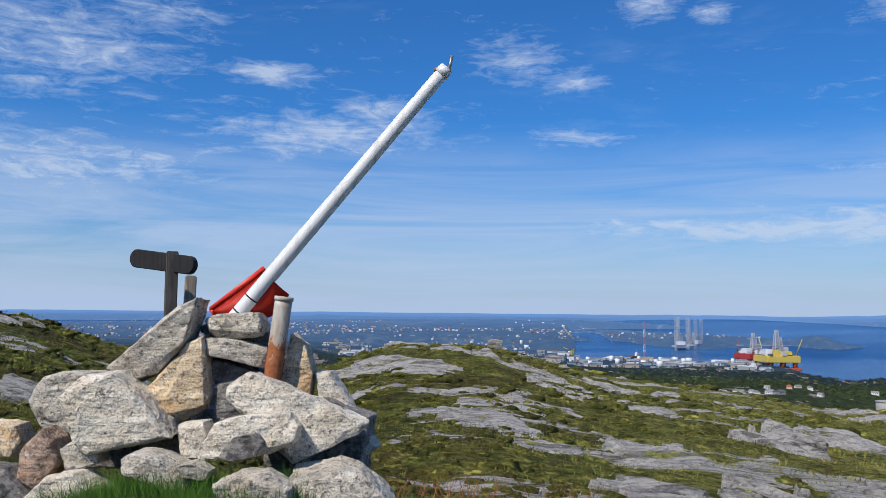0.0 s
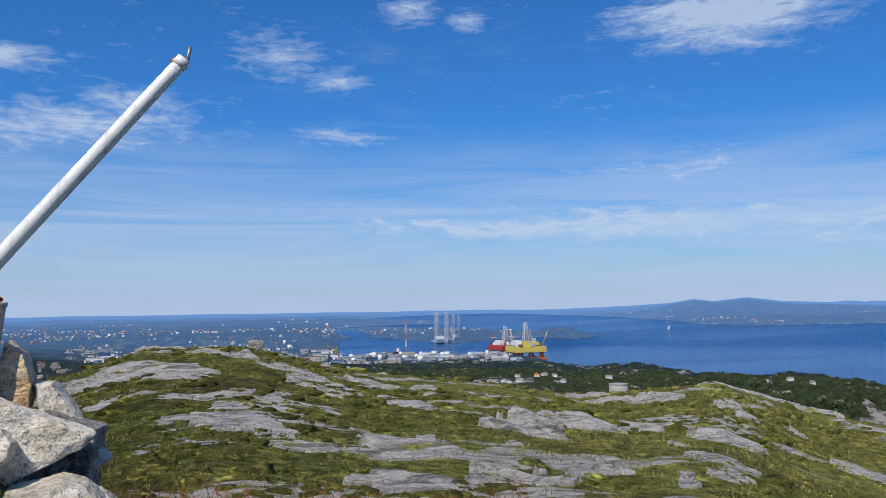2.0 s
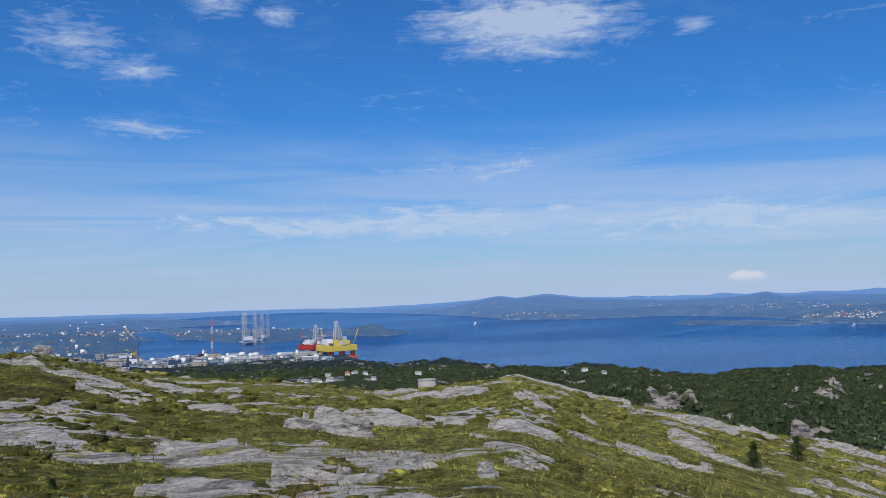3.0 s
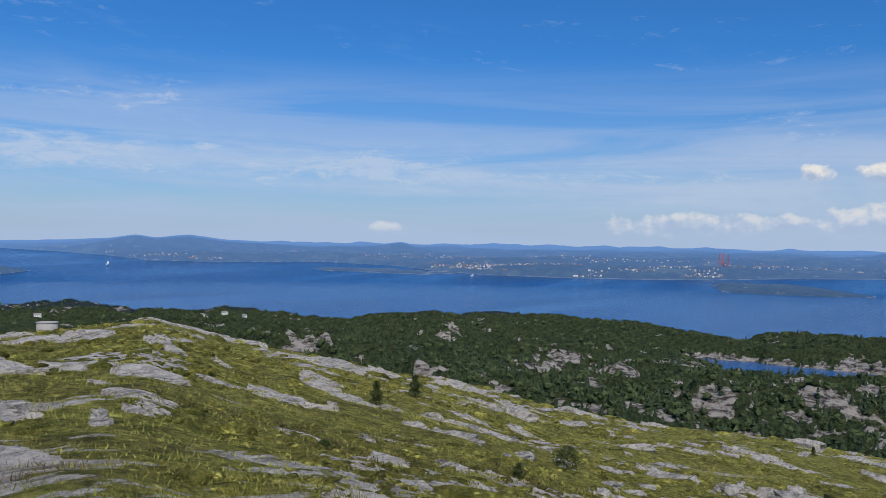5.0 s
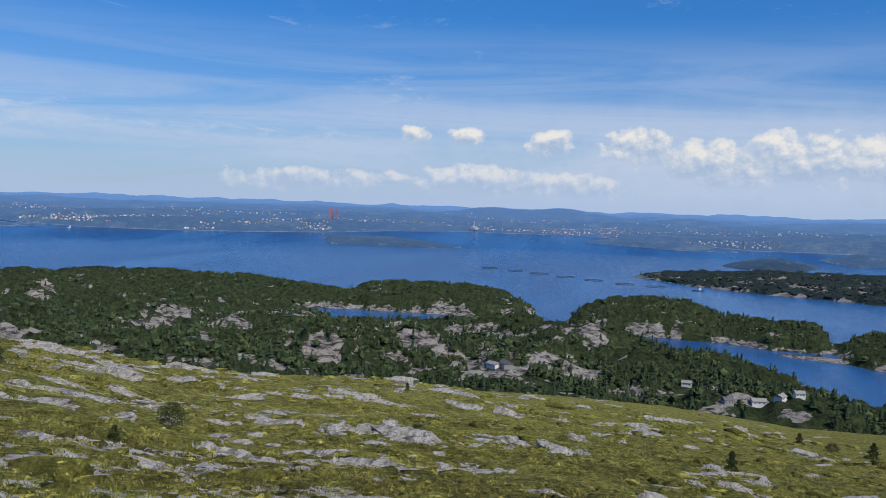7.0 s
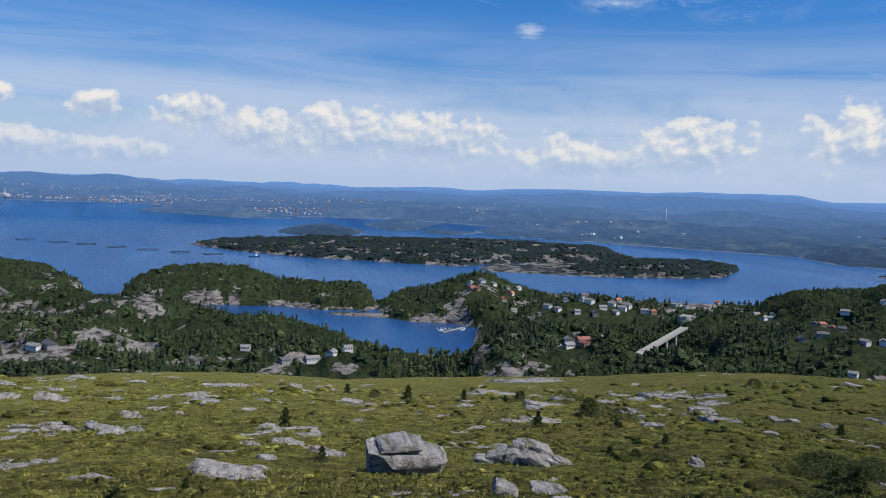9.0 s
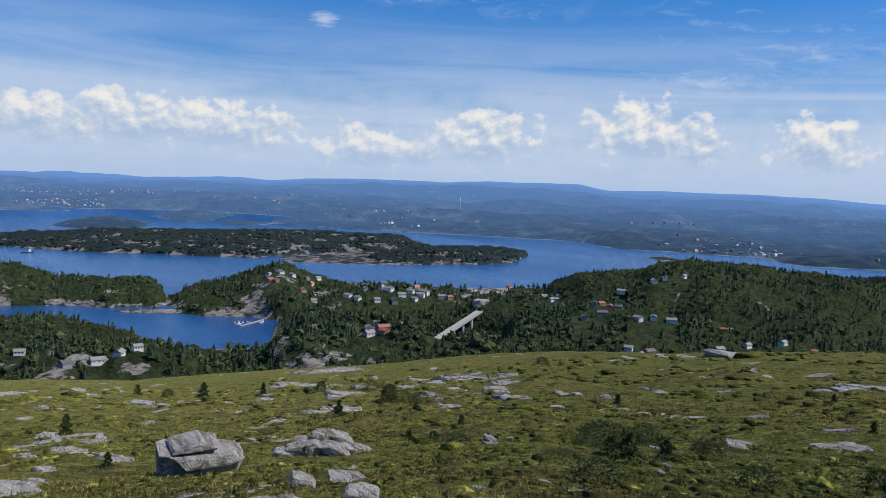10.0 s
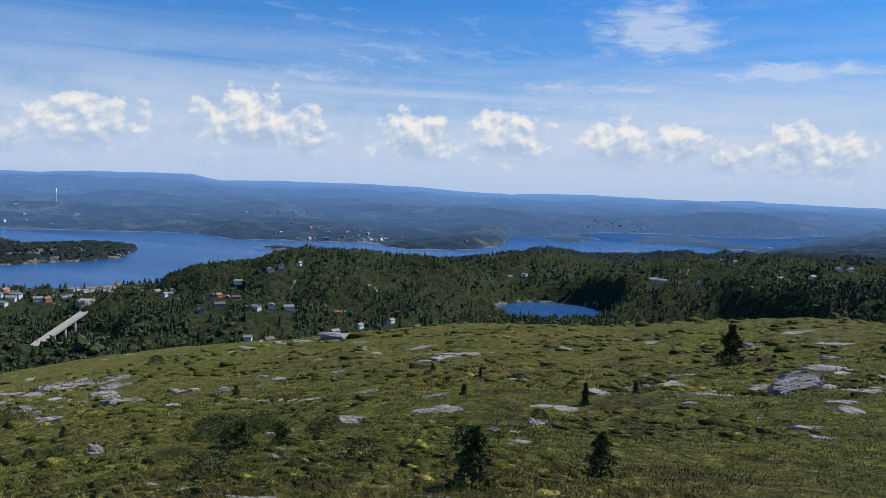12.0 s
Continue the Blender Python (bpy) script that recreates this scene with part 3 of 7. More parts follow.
coast((137.1, 2050, 2090, -4.12), (138.5, 2010, 2200, -3.9), (139.6, 2030, 2060, -4.18))
coast((156.6, 2850, 2920, -2.98), (157.4, 2770, 3200, -2.55), (158.4, 2760, 3200, -2.5), (160.2, 3030, 3090, -2.8))
coast((162, 2920, 3000, -2.95), (163, 2850, 3500, -2.5), (165.6, 2930, 3500, -2.4), (168, 2790, 3250, -2.55), (169.5, 2830, 3100, -2.65), (171.2, 3010, 3070, -2.85))
# the far side of the harbour
coast((10.5, 5300, 6400, -1.3), (11.4, 4080, 6000, -1.4), (14.4, 3590, 5200, -1.5), (17.4, 3390, 4700, -1.58), (20, 3700, 4500, -1.65), (22.6, 3950, 4380, -1.75), (23.4, 3800, 4350, -1.5), (24.4, 3700, 4300, -1.43), (25.5, 3640, 4150, -1.8), (26.8, 3970, 4040, -2.1))
# the wooded hills beyond the village and the cove
coast((131, 1050, 1280, -6.2), (133, 960, 1300, -5.2), (136.6, 930, 1330, -4.97), (138, 920, 1380, -4.38), (140.4, 915, 1400, -4.15), (143.8, 920, 1400, -4.25), (146.2, 940, 1400, -4.52), (148.5, 980, 1400, -4.4), (151, 1000, 1380, -5.0), (153, 1060, 1330, -5.8), trees=8.0)
coast((147, 1260, 1750, -4.75), (150, 1230, 1750, -4.65), (153.6, 1190, 1750, -4.12), (156.2, 1185, 1800, -3.65), (158.2, 1190, 1850, -3.93), (160.8, 1220, 1900, -4.18), (165, 1260, 2000, -4.0), (170, 1300, 2100, -3.9), trees=8.0)
coast((161, 1080, 1450, -6.6), (162.2, 1030, 1500, -5.95), (165, 1000, 1500, -5.6), (170, 950, 1500, -5.5), (177, 900, 1500, -5.4), (190, 900, 1500, -5.0), trees=8.0)
coast((158, 1600, 2250, -4.15), (165, 1500, 2350, -3.75), (168, 1550, 2400, -3.7), (171.5, 1600, 2900, -3.0), (173.8, 1700, 3600, -2.33), (177.4, 1800, 4500, -1.5), (190, 1800, 5000, -0.8))
# knolls and crags of the near land
land(64, 830, 110, 80, 26), land(71, 690, 100, 70, 42), land(78, 740, 95, 60, 36), land(86, 800, 110, 60, 30), land(95, 760, 70, 45, 24), land(50, 700, 110, 80, 40), land(43, 760, 90, 60, 46)
land(76, 900, 120, 70, 21), land(83, 930, 110, 60, 21), land(89.5, 880, 100, 60, 22), land(68, 930, 110, 70, 26), land(115.5, 640, 62, 52, 42), land(104, 600, 40, 30, 38), land(120, 860, 120, 60, 14), land(130, 900, 140, 70, 20)
land(-14, 6800, 1300, 350, 24), land(5, 7200, 1400, 700, 48), land(-5, 5700, 1500, 900, 34), land(3, 4150, 520, 260, 34)


def lowland(az, d):
    """Height of all land beyond the hill; under the sea where there is none."""
    x, y = d * np.sin(np.radians(az)), d * np.cos(np.radians(az))
    warp = fbm(x / 260, y / 260, 5, 21)
    shore = along(az, SHORE) * (1 + 0.05 * warp)
    inland = shore - d
    h = np.where(inland > 0, np.minimum(3 + inland * 0.045, 12 + inland * 0.03) + np.clip(inland / 200, 0, 1) * fbm(x / 120, y / 120, 4, 5) * 34, inland * 0.1)
    h = np.minimum(h, np.where((az > -11) & (az < 24) & (d < 2100), 5 + (2100 - d) * 0.043, 46 + 60 * np.clip((az - 24) / 10, 0, 1)))
    flat = np.exp(-((az - 7) / 15.0) ** 4) * np.clip((3400 - d) / 400, 0, 1)                       # the level ground of the harbour
    h = h * (1 - flat * 0.85 * np.clip((d - 1900) / 200, 0, 1) * (inland > 0)) + 1.5 * flat * (inland > 0)
    lumps = 1 + np.where(d < 1000, 0.75, 0.45) * fbm(x / 70, y / 70, 5, 9, 0.6)
    for laz, ld, across, deep, height in LANDS:
        a = np.radians(az - laz)
        u, v = d * np.sin(a) / across, (d * np.cos(a) - ld) / deep
        q = u * u + v * v + warp * 0.75
        h = np.maximum(h, np.where(q < 1, height * np.maximum(1 - q, 0) ** 0.62 * lumps + 1.0, -25 * np.minimum(q - 1, 1)))
    for caz, d0, d1, tall, crest, bluff in COASTS:
        inside = (az > caz[0] - 2) & (az < caz[-1] + 2)
        a0, a1, top = np.interp(az, caz, d0), np.interp(az, caz, d1), np.interp(az, caz, tall)
        ragged = 1 + 0.9 * np.clip((a1 - a0) / 300, 0.1, 1) * warp * 0.25
        s = (d - a0) / (a1 - a0) + (ragged - 1) * 0.6
        off = np.maximum(np.maximum(caz[0] - az, az - caz[-1]), 0) * np.radians(1) * d
        v = np.where(s < crest, (crest - s) / crest, (s - crest) / (1 - crest))
        up = top * np.maximum(1 - v * v, 0) ** bluff * (1 + 0.45 * (lumps - 1)) + 0.8
        out = np.maximum(np.maximum(a0 - d, d - a1), off)
        h = np.maximum(h, np.where(inside & (v < 1) & (off == 0), up, np.where(inside, -3 - 0.1 * np.minimum(out, 200), -25)))
    fx, fy = x / 1800, y / 1800
    far = d - along(az, FAR_SHORE) * (1 + 0.04 * fbm(x / 900, y / 900, 5, 33))
    hf = np.where(far > 0, np.minimum(far * 0.16, 30 + far * along(az, [(-45, -0.001), (24, -0.001), (36, 0.004), (200, 0.004), (290, -0.001)])) * (1 + 1.3 * fbm(fx * 2.5, fy * 2.5, 5, 41)), far * 0.05)
    hf = hf + np.clip(far / 600, 0, 1) * along(az, [(40, 0), (60, 40), (100, 45), (115, 70), (178, 70), (200, 70), (290, 0)]) * np.maximum(fbm(x / 900, y / 900, 4, 47) + 0.05, 0)
    h = np.maximum(h, hf)
    # the cove of the river under the wooded hill, and the strait under the bridge
    for laz, ld, across, deep in ((157, 1080, 80, 100), (141, 850, 65, 16)):
        a = np.radians(az - laz)
        q = (d * np.sin(a) / across) ** 2 + ((d * np.cos(a) - ld) / deep) ** 2 + warp * 0.4
        h = np.where(q < 1.6, np.minimum(h, -6 + np.maximum(q - 0.85, 0) * 60), h)
    q = (d * np.sin(np.radians(az - 124.5)) / 42) ** 2 + ((d - 765) / 100) ** 2 + warp * 0.3                # the ravine that the bridge spans
    h = np.where(q < 2, np.minimum(h, 6 + np.maximum(q - 0.8, 0) * 24), h)
    # the ground under the hill stays out of sight behind it where the valley opens
    dip = np.tan(np.radians(0.35 - along(az, SKYLINE)))
    opens = along(az, [(126, 300), (128, 640), (140, 720), (147, 840), (152, 990), (162, 1000), (168, 900), (176, 300)])
    h = np.minimum(h, np.maximum(5 + np.maximum(d - opens, 0) * 0.3, -SEA_Z + EYE - d * dip - 8))
    ridge = along(az, MOUNTAINS) + 0.1 * fbm(az / 2.0, az * 0 + 2.2, 4, 61)
    for dist, drop, wide in ((9500, 0.42, 1500), (13000, 0.2, 1800), (18500, 0.0, 2500)):
        wave = ridge - drop * along(az, [(28, 1), (32, 0.2), (40, 0.4), (50, 0.2), (56, 0.7), (66, 0.5), (77, 0.5), (82, 0.08), (90, 0.08), (96, 0.5), (110, 0.8), (125, 0.5), (140, 0.9)]) * (0.75 + 1.4 * (fbm(az / 4.5, az * 0 + dist / 900, 3, 71) + 0.25))
        top = dist * np.tan(np.radians(wave)) - SEA_Z
        h = np.maximum(h, np.where(far > 0, top * np.exp(-((d - dist) / wide) ** 2), -50))
    return SEA_Z + h


GRID_AZ, GRID_D = np.arange(-46, 316, 0.25), np.geomspace(24, 21500, 1000)
LOW_GRID = lowland(*np.meshgrid(GRID_AZ, GRID_D))


def low_fast(az, d):
    """The lowland's height, read from a grid of bearings and distances."""
    az, d = np.asarray(az, float), np.asarray(d, float)
    i = np.clip((az + 46) / 0.25, 0, len(GRID_AZ) - 1.001)
    j = np.clip(np.log(np.maximum(d, 24) / 24) / np.log(21500 / 24) * (len(GRID_D) - 1), 0, len(GRID_D) - 1.001)
    i0, j0 = i.astype(int), j.astype(int)
    fi, fj = i - i0, j - j0
    a = LOW_GRID[j0, i0] * (1 - fi) + LOW_GRID[j0, i0 + 1] * fi
    b = LOW_GRID[j0 + 1, i0] * (1 - fi) + LOW_GRID[j0 + 1, i0 + 1] * fi
    return a * (1 - fj) + b * fj


def ground_height(az, d):
    low = low_fast(az, d)
    near = hill(az, d)
    edge = along(az, EDGE)
    mixed = np.maximum(near, low)
    return np.where(d < edge, near, mixed)


def sheet(name, azs, ds, heights, material_of, mats, bare=None):
    """A ground sheet over bearings and distances."""
    A, Dd = np.meshgrid(azs, ds)
    co = at_bearing(A, Dd, heights(A, Dd)).reshape(-1, 3)
    n, m = len(azs), len(ds)
    i = (np.arange(m - 1)[:, None] * n + np.arange(n - 1)[None, :]).reshape(-1)
    quads = np.stack([i, i + n, i + n + 1, i + 1], 1)
    me = bpy.data.meshes.new(name)
    me.vertices.add(len(co)), me.loops.add(quads.size), me.polygons.add(len(quads))
    me.vertices.foreach_set("co", co.ravel())
    me.loops.foreach_set("vertex_index", quads.ravel())
    me.polygons.foreach_set("loop_start", np.arange(0, quads.size, 4))
    me.polygons.foreach_set("use_smooth", np.ones(len(quads), bool))
    for mat in mats:
        me.materials.append(mat)
    if len(mats) > 1:
        me.polygons.foreach_set("material_index", material_of(A[:-1, :-1].ravel(), Dd[:-1, :-1].ravel()).astype(np.int32))
    if bare is not None:
        at = me.attributes.new("bare", "FLOAT", "POINT")
        at.data.foreach_set("value", bare(A, Dd, low_fast(A, Dd)).astype(np.float32).ravel())
        at = me.attributes.new("crop", "FLOAT", "POINT")
        at.data.foreach_set("value", crop_out(A, Dd).astype(np.float32).ravel())
    me.update(), me.validate()
    return new(name, me)


AZS = np.concatenate([np.arange(-46, 192.01, 0.28), np.arange(196, 315, 4.0)])
AZS[-1] = 314.0
NEAR_D = np.concatenate([[0.02], np.geomspace(0.6, 420, 210)])
MID_D = np.concatenate([np.geomspace(420, 1600, 230), np.geomspace(1600, 2120, 60)[1:]])
FAR_D = np.concatenate([np.geomspace(2120, 5600, 130), np.geomspace(5600, 21000, 100)[1:]])


def bareness(az, d, z):
    """Where the land beyond the hill shows naked rock: along the shore, on steep faces and on worn knolls."""
    x, y = d * np.sin(np.radians(az)), d * np.cos(np.radians(az))
    step = 4 + d * 0.004
    steep = np.abs(low_fast(az, d + step) - low_fast(az, d - step)) / (2 * step)
    craggy = np.exp(-((az - 76) / 21) ** 4) * np.clip((1050 - d) / 200, 0, 1) * 0.26 - 0.3 * (az > 126)
    patch = fbm(x / 30, y / 30, 6, 91, 0.7) + craggy + np.clip(steep - 0.3, 0, 1) * np.where((np.abs(az - 92) < 27) & (d < 1400), 0.65, 0.35)
    above = z - SEA_Z
    rim = np.where(d > 1500, 1.6, 2.0 + 1.5 * ((np.abs(az - 85) < 32) & (d < 1500))) + np.where(d > 1500, 3, 6) * fbm(x / 30, y / 30, 4, 95)
    shore = np.where(above > -2, (rim - above) * 0.12, -1)
    return np.maximum(patch - 0.4 + 0.22 * ((d > 1500) & (d < 2120)) - 0.15 * (d > 2300), shore)


def crop_out(az, d):
    """Where the hill's bedrock shows between the turf: long beds that strike across the slope, thick on the seaward side."""
    x, y = d * np.sin(np.radians(az)), d * np.cos(np.radians(az))
    c, s = math.cos(radians(20)), math.sin(radians(20))
    u, v = x * c - y * s, x * s + y * c
    beds = fbm(u / 8.0, v / 2.6, 5, 111, 0.6)
    share = along(az, [(-45, -0.1), (-20, -0.16), (-10, -0.02), (0, 0.02), (35, 0.04), (50, 0.02), (62, -0.03), (75, -0.06), (90, -0.16), (110, -0.26), (118, -0.2), (132, -0.38), (150, -0.4), (170, -0.34), (180, -0.34), (240, -0.3), (315, -0.1)])
    return beds * 1.5 + share - 0.42 - np.clip((7 - d) / 4, 0, 1)


def bare_rock(az, d, z):
    return bareness(az, d, z) > 0


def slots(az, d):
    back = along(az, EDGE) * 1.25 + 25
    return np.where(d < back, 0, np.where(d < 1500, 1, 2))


# ---------------------------------------------------------------- building helpers


def mesh_of(name, verts, faces, mat, smooth=False):
    me = bpy.data.meshes.new(name)
    me.from_pydata([tuple(v) for v in verts], [], [tuple(f) for f in faces])
    if smooth:
        me.polygons.foreach_set("use_smooth", np.ones(len(me.polygons), bool))
    me.materials.append(mat)
    me.update()
    return me


def thing(name, mesh, label, category, group="", kind=""):
    return tagged(new(name, mesh), label, category, group, kind)


def empty_thing(name, m, label, category, group=""):
    ob = tagged(new(name), label, category, group)
    ob.matrix_world = m
    return ob


def part(name, bm, mat, parent, label=""):
    me = bpy.data.meshes.new(name)
    bm.to_mesh(me)
    bm.free()
    me.materials.append(mat)
    ob = new(name, me)
    ob.parent = parent
    if label:
        ob["label"] = label
    return ob


def height_at(x, y):
    az, d = math.degrees(math.atan2(x, y)), math.hypot(x, y)
    if az < -45:
        az += 360
    return float(ground_height(np.array([az]), np.array([d]))[0])


def stone_mesh(name, seed, size, mat, points=16, cuts=3, rough=0.035, boxy=0.72, corners=None):
    """A broken stone: the hull of jittered points in a box, with worn edges and an uneven face."""
    rnd = random.Random(seed)
    bm = bmesh.new()
    for v in corners or ():
        bm.verts.new(v)
    for _ in range(0 if corners else points):
        v = Vector([rnd.uniform(-1, 1) for _ in range(3)])
        v = Vector([math.copysign(abs(c) ** boxy, c) for c in v])
        big = max(abs(c) for c in v)
        bm.verts.new(v / big * rnd.uniform(0.86, 1.0))
    hull = bmesh.ops.convex_hull(bm, input=bm.verts)
    bmesh.ops.delete(bm, geom=list({g for g in hull["geom_interior"] + hull["geom_unused"] if isinstance(g, bmesh.types.BMVert)}), context="VERTS")
    if not corners:
        for v in bm.verts:
            v.co = Vector([c * s / 2 for c, s in zip(v.co, size)])
    bmesh.ops.dissolve_limit(bm, angle_limit=radians(9), verts=bm.verts, edges=bm.edges)
    least = min(size)
    bmesh.ops.bevel(bm, geom=list(bm.edges), offset=least * 0.016, segments=1, affect="EDGES", profile=0.6, clamp_overlap=True)
    bmesh.ops.triangulate(bm, faces=bm.faces)
    for _ in range(cuts):
        longest = [e for e in bm.edges if e.calc_length() > max(size) * 0.055]
        if not longest:
            break
        bmesh.ops.subdivide_edges(bm, edges=longest, cuts=1)
        bmesh.ops.triangulate(bm, faces=bm.faces)
    bm.normal_update()
    k = 2.2 / max(size)
    for v in bm.verts:
        q = v.co * k + Vector((seed * 3.7, seed * 1.3, 0))
        lay = noise.noise(Vector((q.x * 0.8, q.y * 0.8, q.z * 5)))
        v.co += v.normal * max(size) * rough * (noise.fractal(q * 2.6, 0.7, 2.1, 6) + 0.5 * lay)
    me = bpy.data.meshes.new(name)
    bm.to_mesh(me)
    bm.free()
    me.materials.append(mat)
    return me


def tube_bm(a, b, r0, r1, sides=20, rings=10, wobble=0.0, seed=0):
    """A pipe or post from a to b, closed at both ends."""
    a, b = Vector(a), Vector(b)
    q = (b - a).to_track_quat("Z", "Y")
    rnd = random.Random(seed)
    bm = bmesh.new()
    loops = []
    for i in range(rings + 1):
        f = i / rings
        c, r = a.lerp(b, f), r0 + (r1 - r0) * f
        c = c + q @ Vector((rnd.uniform(-1, 1), rnd.uniform(-1, 1), 0)) * wobble
        loops.append([bm.verts.new(c + q @ Vector((math.cos(t) * r, math.sin(t) * r, 0))) for t in [2 * math.pi * k / sides for k in range(sides)]])
    for lo, hi in zip(loops, loops[1:]):
        for k in range(sides):
            f = bm.faces.new((lo[k], lo[(k + 1) % sides], hi[(k + 1) % sides], hi[k]))
            f.smooth = True
    bm.faces.new(loops[0][::-1])
    bm.faces.new(loops[-1])
    return bm


def box_bm(size, centre=(0, 0, 0), bevel=0.0, m=None):
    bm = bmesh.new()
    bmesh.ops.create_cube(bm, size=1.0)
    for v in bm.verts:
        v.co = Vector([c * s + o for c, s, o in zip(v.co, size, centre)])
    if bevel:
        bmesh.ops.bevel(bm, geom=list(bm.edges), offset=bevel, segments=2, affect="EDGES")
    if m:
        bm.transform(m)
    return bm


# ---------------------------------------------------------------- the cairn
STONES = {
    "grey": rock_material("grey_stone", (0.64, 0.58, 0.48), (0.4, 0.355, 0.285), (0.5, 0.42, 0.31), 0.15),
    "pale": rock_material("pale_stone", (0.82, 0.745, 0.62), (0.58, 0.52, 0.42), (0.68, 0.57, 0.42), 0.0),
    "tan": rock_material("tan_stone", (0.8, 0.63, 0.42), (0.55, 0.41, 0.25), (0.68, 0.42, 0.19), -0.15),
    # darker stone: shade between the cairn's blocks is put into its colour
    "dark": rock_material("dark_shaded_stone", (0.3, 0.28, 0.26), (0.13, 0.12, 0.11), (0.25, 0.22, 0.19), 0.4),
    "pink": rock_material("pinkish_stone", (0.56, 0.41, 0.31), (0.33, 0.22, 0.16), (0.5, 0.28, 0.16), 0.1),
}
LABELS = {"grey": "grey lichen-spotted gneiss stone stacked in a cairn", "pale": "pale weathered gneiss stone stacked in a cairn",
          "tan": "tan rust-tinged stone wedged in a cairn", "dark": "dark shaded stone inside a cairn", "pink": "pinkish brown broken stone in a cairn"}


def hewn_points(outline, deep, seed):
    """Corners of a broken block: its face outline, chamfered to the front and to the back."""
    rnd = random.Random(seed)
    pts = []
    for y, s in ((-0.5, 0.93), (-0.4, 1.0), (0.35, 1.0), (0.5, 0.85)):
        sx, sz = rnd.uniform(-0.04, 0.04), rnd.uniform(-0.04, 0.04)
        pts += [Vector((u * s * rnd.uniform(0.9, 1.03) + sx * deep, y * deep * rnd.uniform(0.75, 1.12), w * s * rnd.uniform(0.9, 1.03) + sz * deep)) for u, w in outline]
    return pts


def cairn_stone(x, y, z, tone, seed, deep, outline, yaw=0):
    us, ws = [u for u, w in outline], [w for u, w in outline]
    size = (max(us) - min(us), deep, max(ws) - min(ws))
    me = stone_mesh("cairn_stone", seed, size, STONES[tone], cuts=4, rough=0.016, corners=hewn_points(outline, deep, seed))
    ob = thing("cairn_stone", me, LABELS[tone], "stone", "stones of the cairn")
    ob.matrix_world = pose(x, y, z, 0, 0, yaw)
    return ob


cairn_stone(-1.77, 5.85, 1.42, "grey", 11, 0.34, ((-0.34, -0.18), (-0.13, 0.01), (0.09, 0.21), (0.23, 0.29), (0.20, 0.15), (0.16, 0.00), (-0.00, -0.19), (-0.21, -0.28)))
cairn_stone(-1.64, 5.87, 1.15, "tan", 12, 0.36, ((0.12, 0.34), (0.19, -0.04), (0.17, -0.14), (-0.00, -0.22), (-0.16, -0.23), (-0.24, -0.05), (-0.12, 0.07), (0.04, 0.27)))
cairn_stone(-2.00, 5.60, 0.99, "pale", 13, 0.46, ((-0.25, 0.13), (-0.15, 0.24), (0.03, 0.25), (0.23, 0.10), (0.40, -0.14), (0.16, -0.14), (-0.06, -0.23), (-0.14, -0.17), (-0.22, -0.04)))
cairn_stone(-2.43, 6.05, 1.01, "grey", 14, 0.4, ((-0.23, 0.02), (-0.16, 0.16), (-0.03, 0.21), (0.16, 0.20), (0.25, 0.15), (0.24, -0.15), (0.06, -0.23), (-0.09, -0.23), (-0.19, -0.14)))
cairn_stone(-2.44, 5.65, 0.72, "pink", 15, 0.28, ((-0.12, 0.05), (0.02, 0.19), (0.09, 0.11), (0.14, -0.02), (-0.00, -0.19), (-0.11, -0.13)))
cairn_stone(-2.80, 5.95, 0.77, "tan", 16, 0.3, ((-0.13, 0.12), (0.06, 0.10), (0.11, -0.01), (0.08, -0.10), (-0.12, -0.10)))
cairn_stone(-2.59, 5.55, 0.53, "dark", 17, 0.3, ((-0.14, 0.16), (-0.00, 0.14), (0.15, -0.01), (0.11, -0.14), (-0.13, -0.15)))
cairn_stone(-2.13, 5.35, 0.55, "pale", 18, 0.34, ((-0.25, -0.03), (-0.10, 0.12), (0.06, 0.14), (0.25, -0.00), (0.26, -0.11), (-0.22, -0.12)))
cairn_stone(-1.34, 5.95, 1.53, "grey", 19, 0.34, ((-0.18, 0.04), (-0.11, 0.07), (0.16, 0.08), (0.20, 0.01), (0.18, -0.07), (-0.08, -0.10), (-0.17, -0.04)))
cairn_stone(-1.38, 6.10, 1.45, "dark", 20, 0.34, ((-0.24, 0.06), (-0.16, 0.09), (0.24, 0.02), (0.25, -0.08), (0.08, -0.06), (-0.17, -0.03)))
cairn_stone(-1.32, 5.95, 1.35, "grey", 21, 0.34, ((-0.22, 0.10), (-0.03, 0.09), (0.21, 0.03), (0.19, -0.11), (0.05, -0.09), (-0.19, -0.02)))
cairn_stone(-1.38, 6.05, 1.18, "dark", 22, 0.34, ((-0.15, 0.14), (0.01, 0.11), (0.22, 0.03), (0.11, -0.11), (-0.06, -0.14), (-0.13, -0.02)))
cairn_stone(-0.95, 6.00, 1.23, "tan", 23, 0.26, ((-0.04, 0.25), (0.06, 0.17), (0.12, -0.02), (0.09, -0.18), (-0.03, -0.19), (-0.11, -0.11), (-0.08, 0.09)))
cairn_stone(-0.93, 5.53, 0.99, "pale", 24, 0.34, ((-0.37, 0.17), (-0.21, 0.26), (0.03, 0.19), (0.50, -0.03), (0.45, -0.12), (0.18, -0.24), (0.07, -0.27), (-0.03, -0.11), (-0.27, 0.05), (-0.35, 0.11)))
cairn_stone(-1.10, 5.33, 0.89, "pale", 25, 0.34, ((-0.27, -0.06), (-0.20, 0.09), (-0.02, 0.15), (0.25, 0.16), (0.32, 0.08), (0.30, -0.01), (0.15, -0.07), (-0.08, -0.09), (-0.18, -0.12), (-0.27, -0.12)))
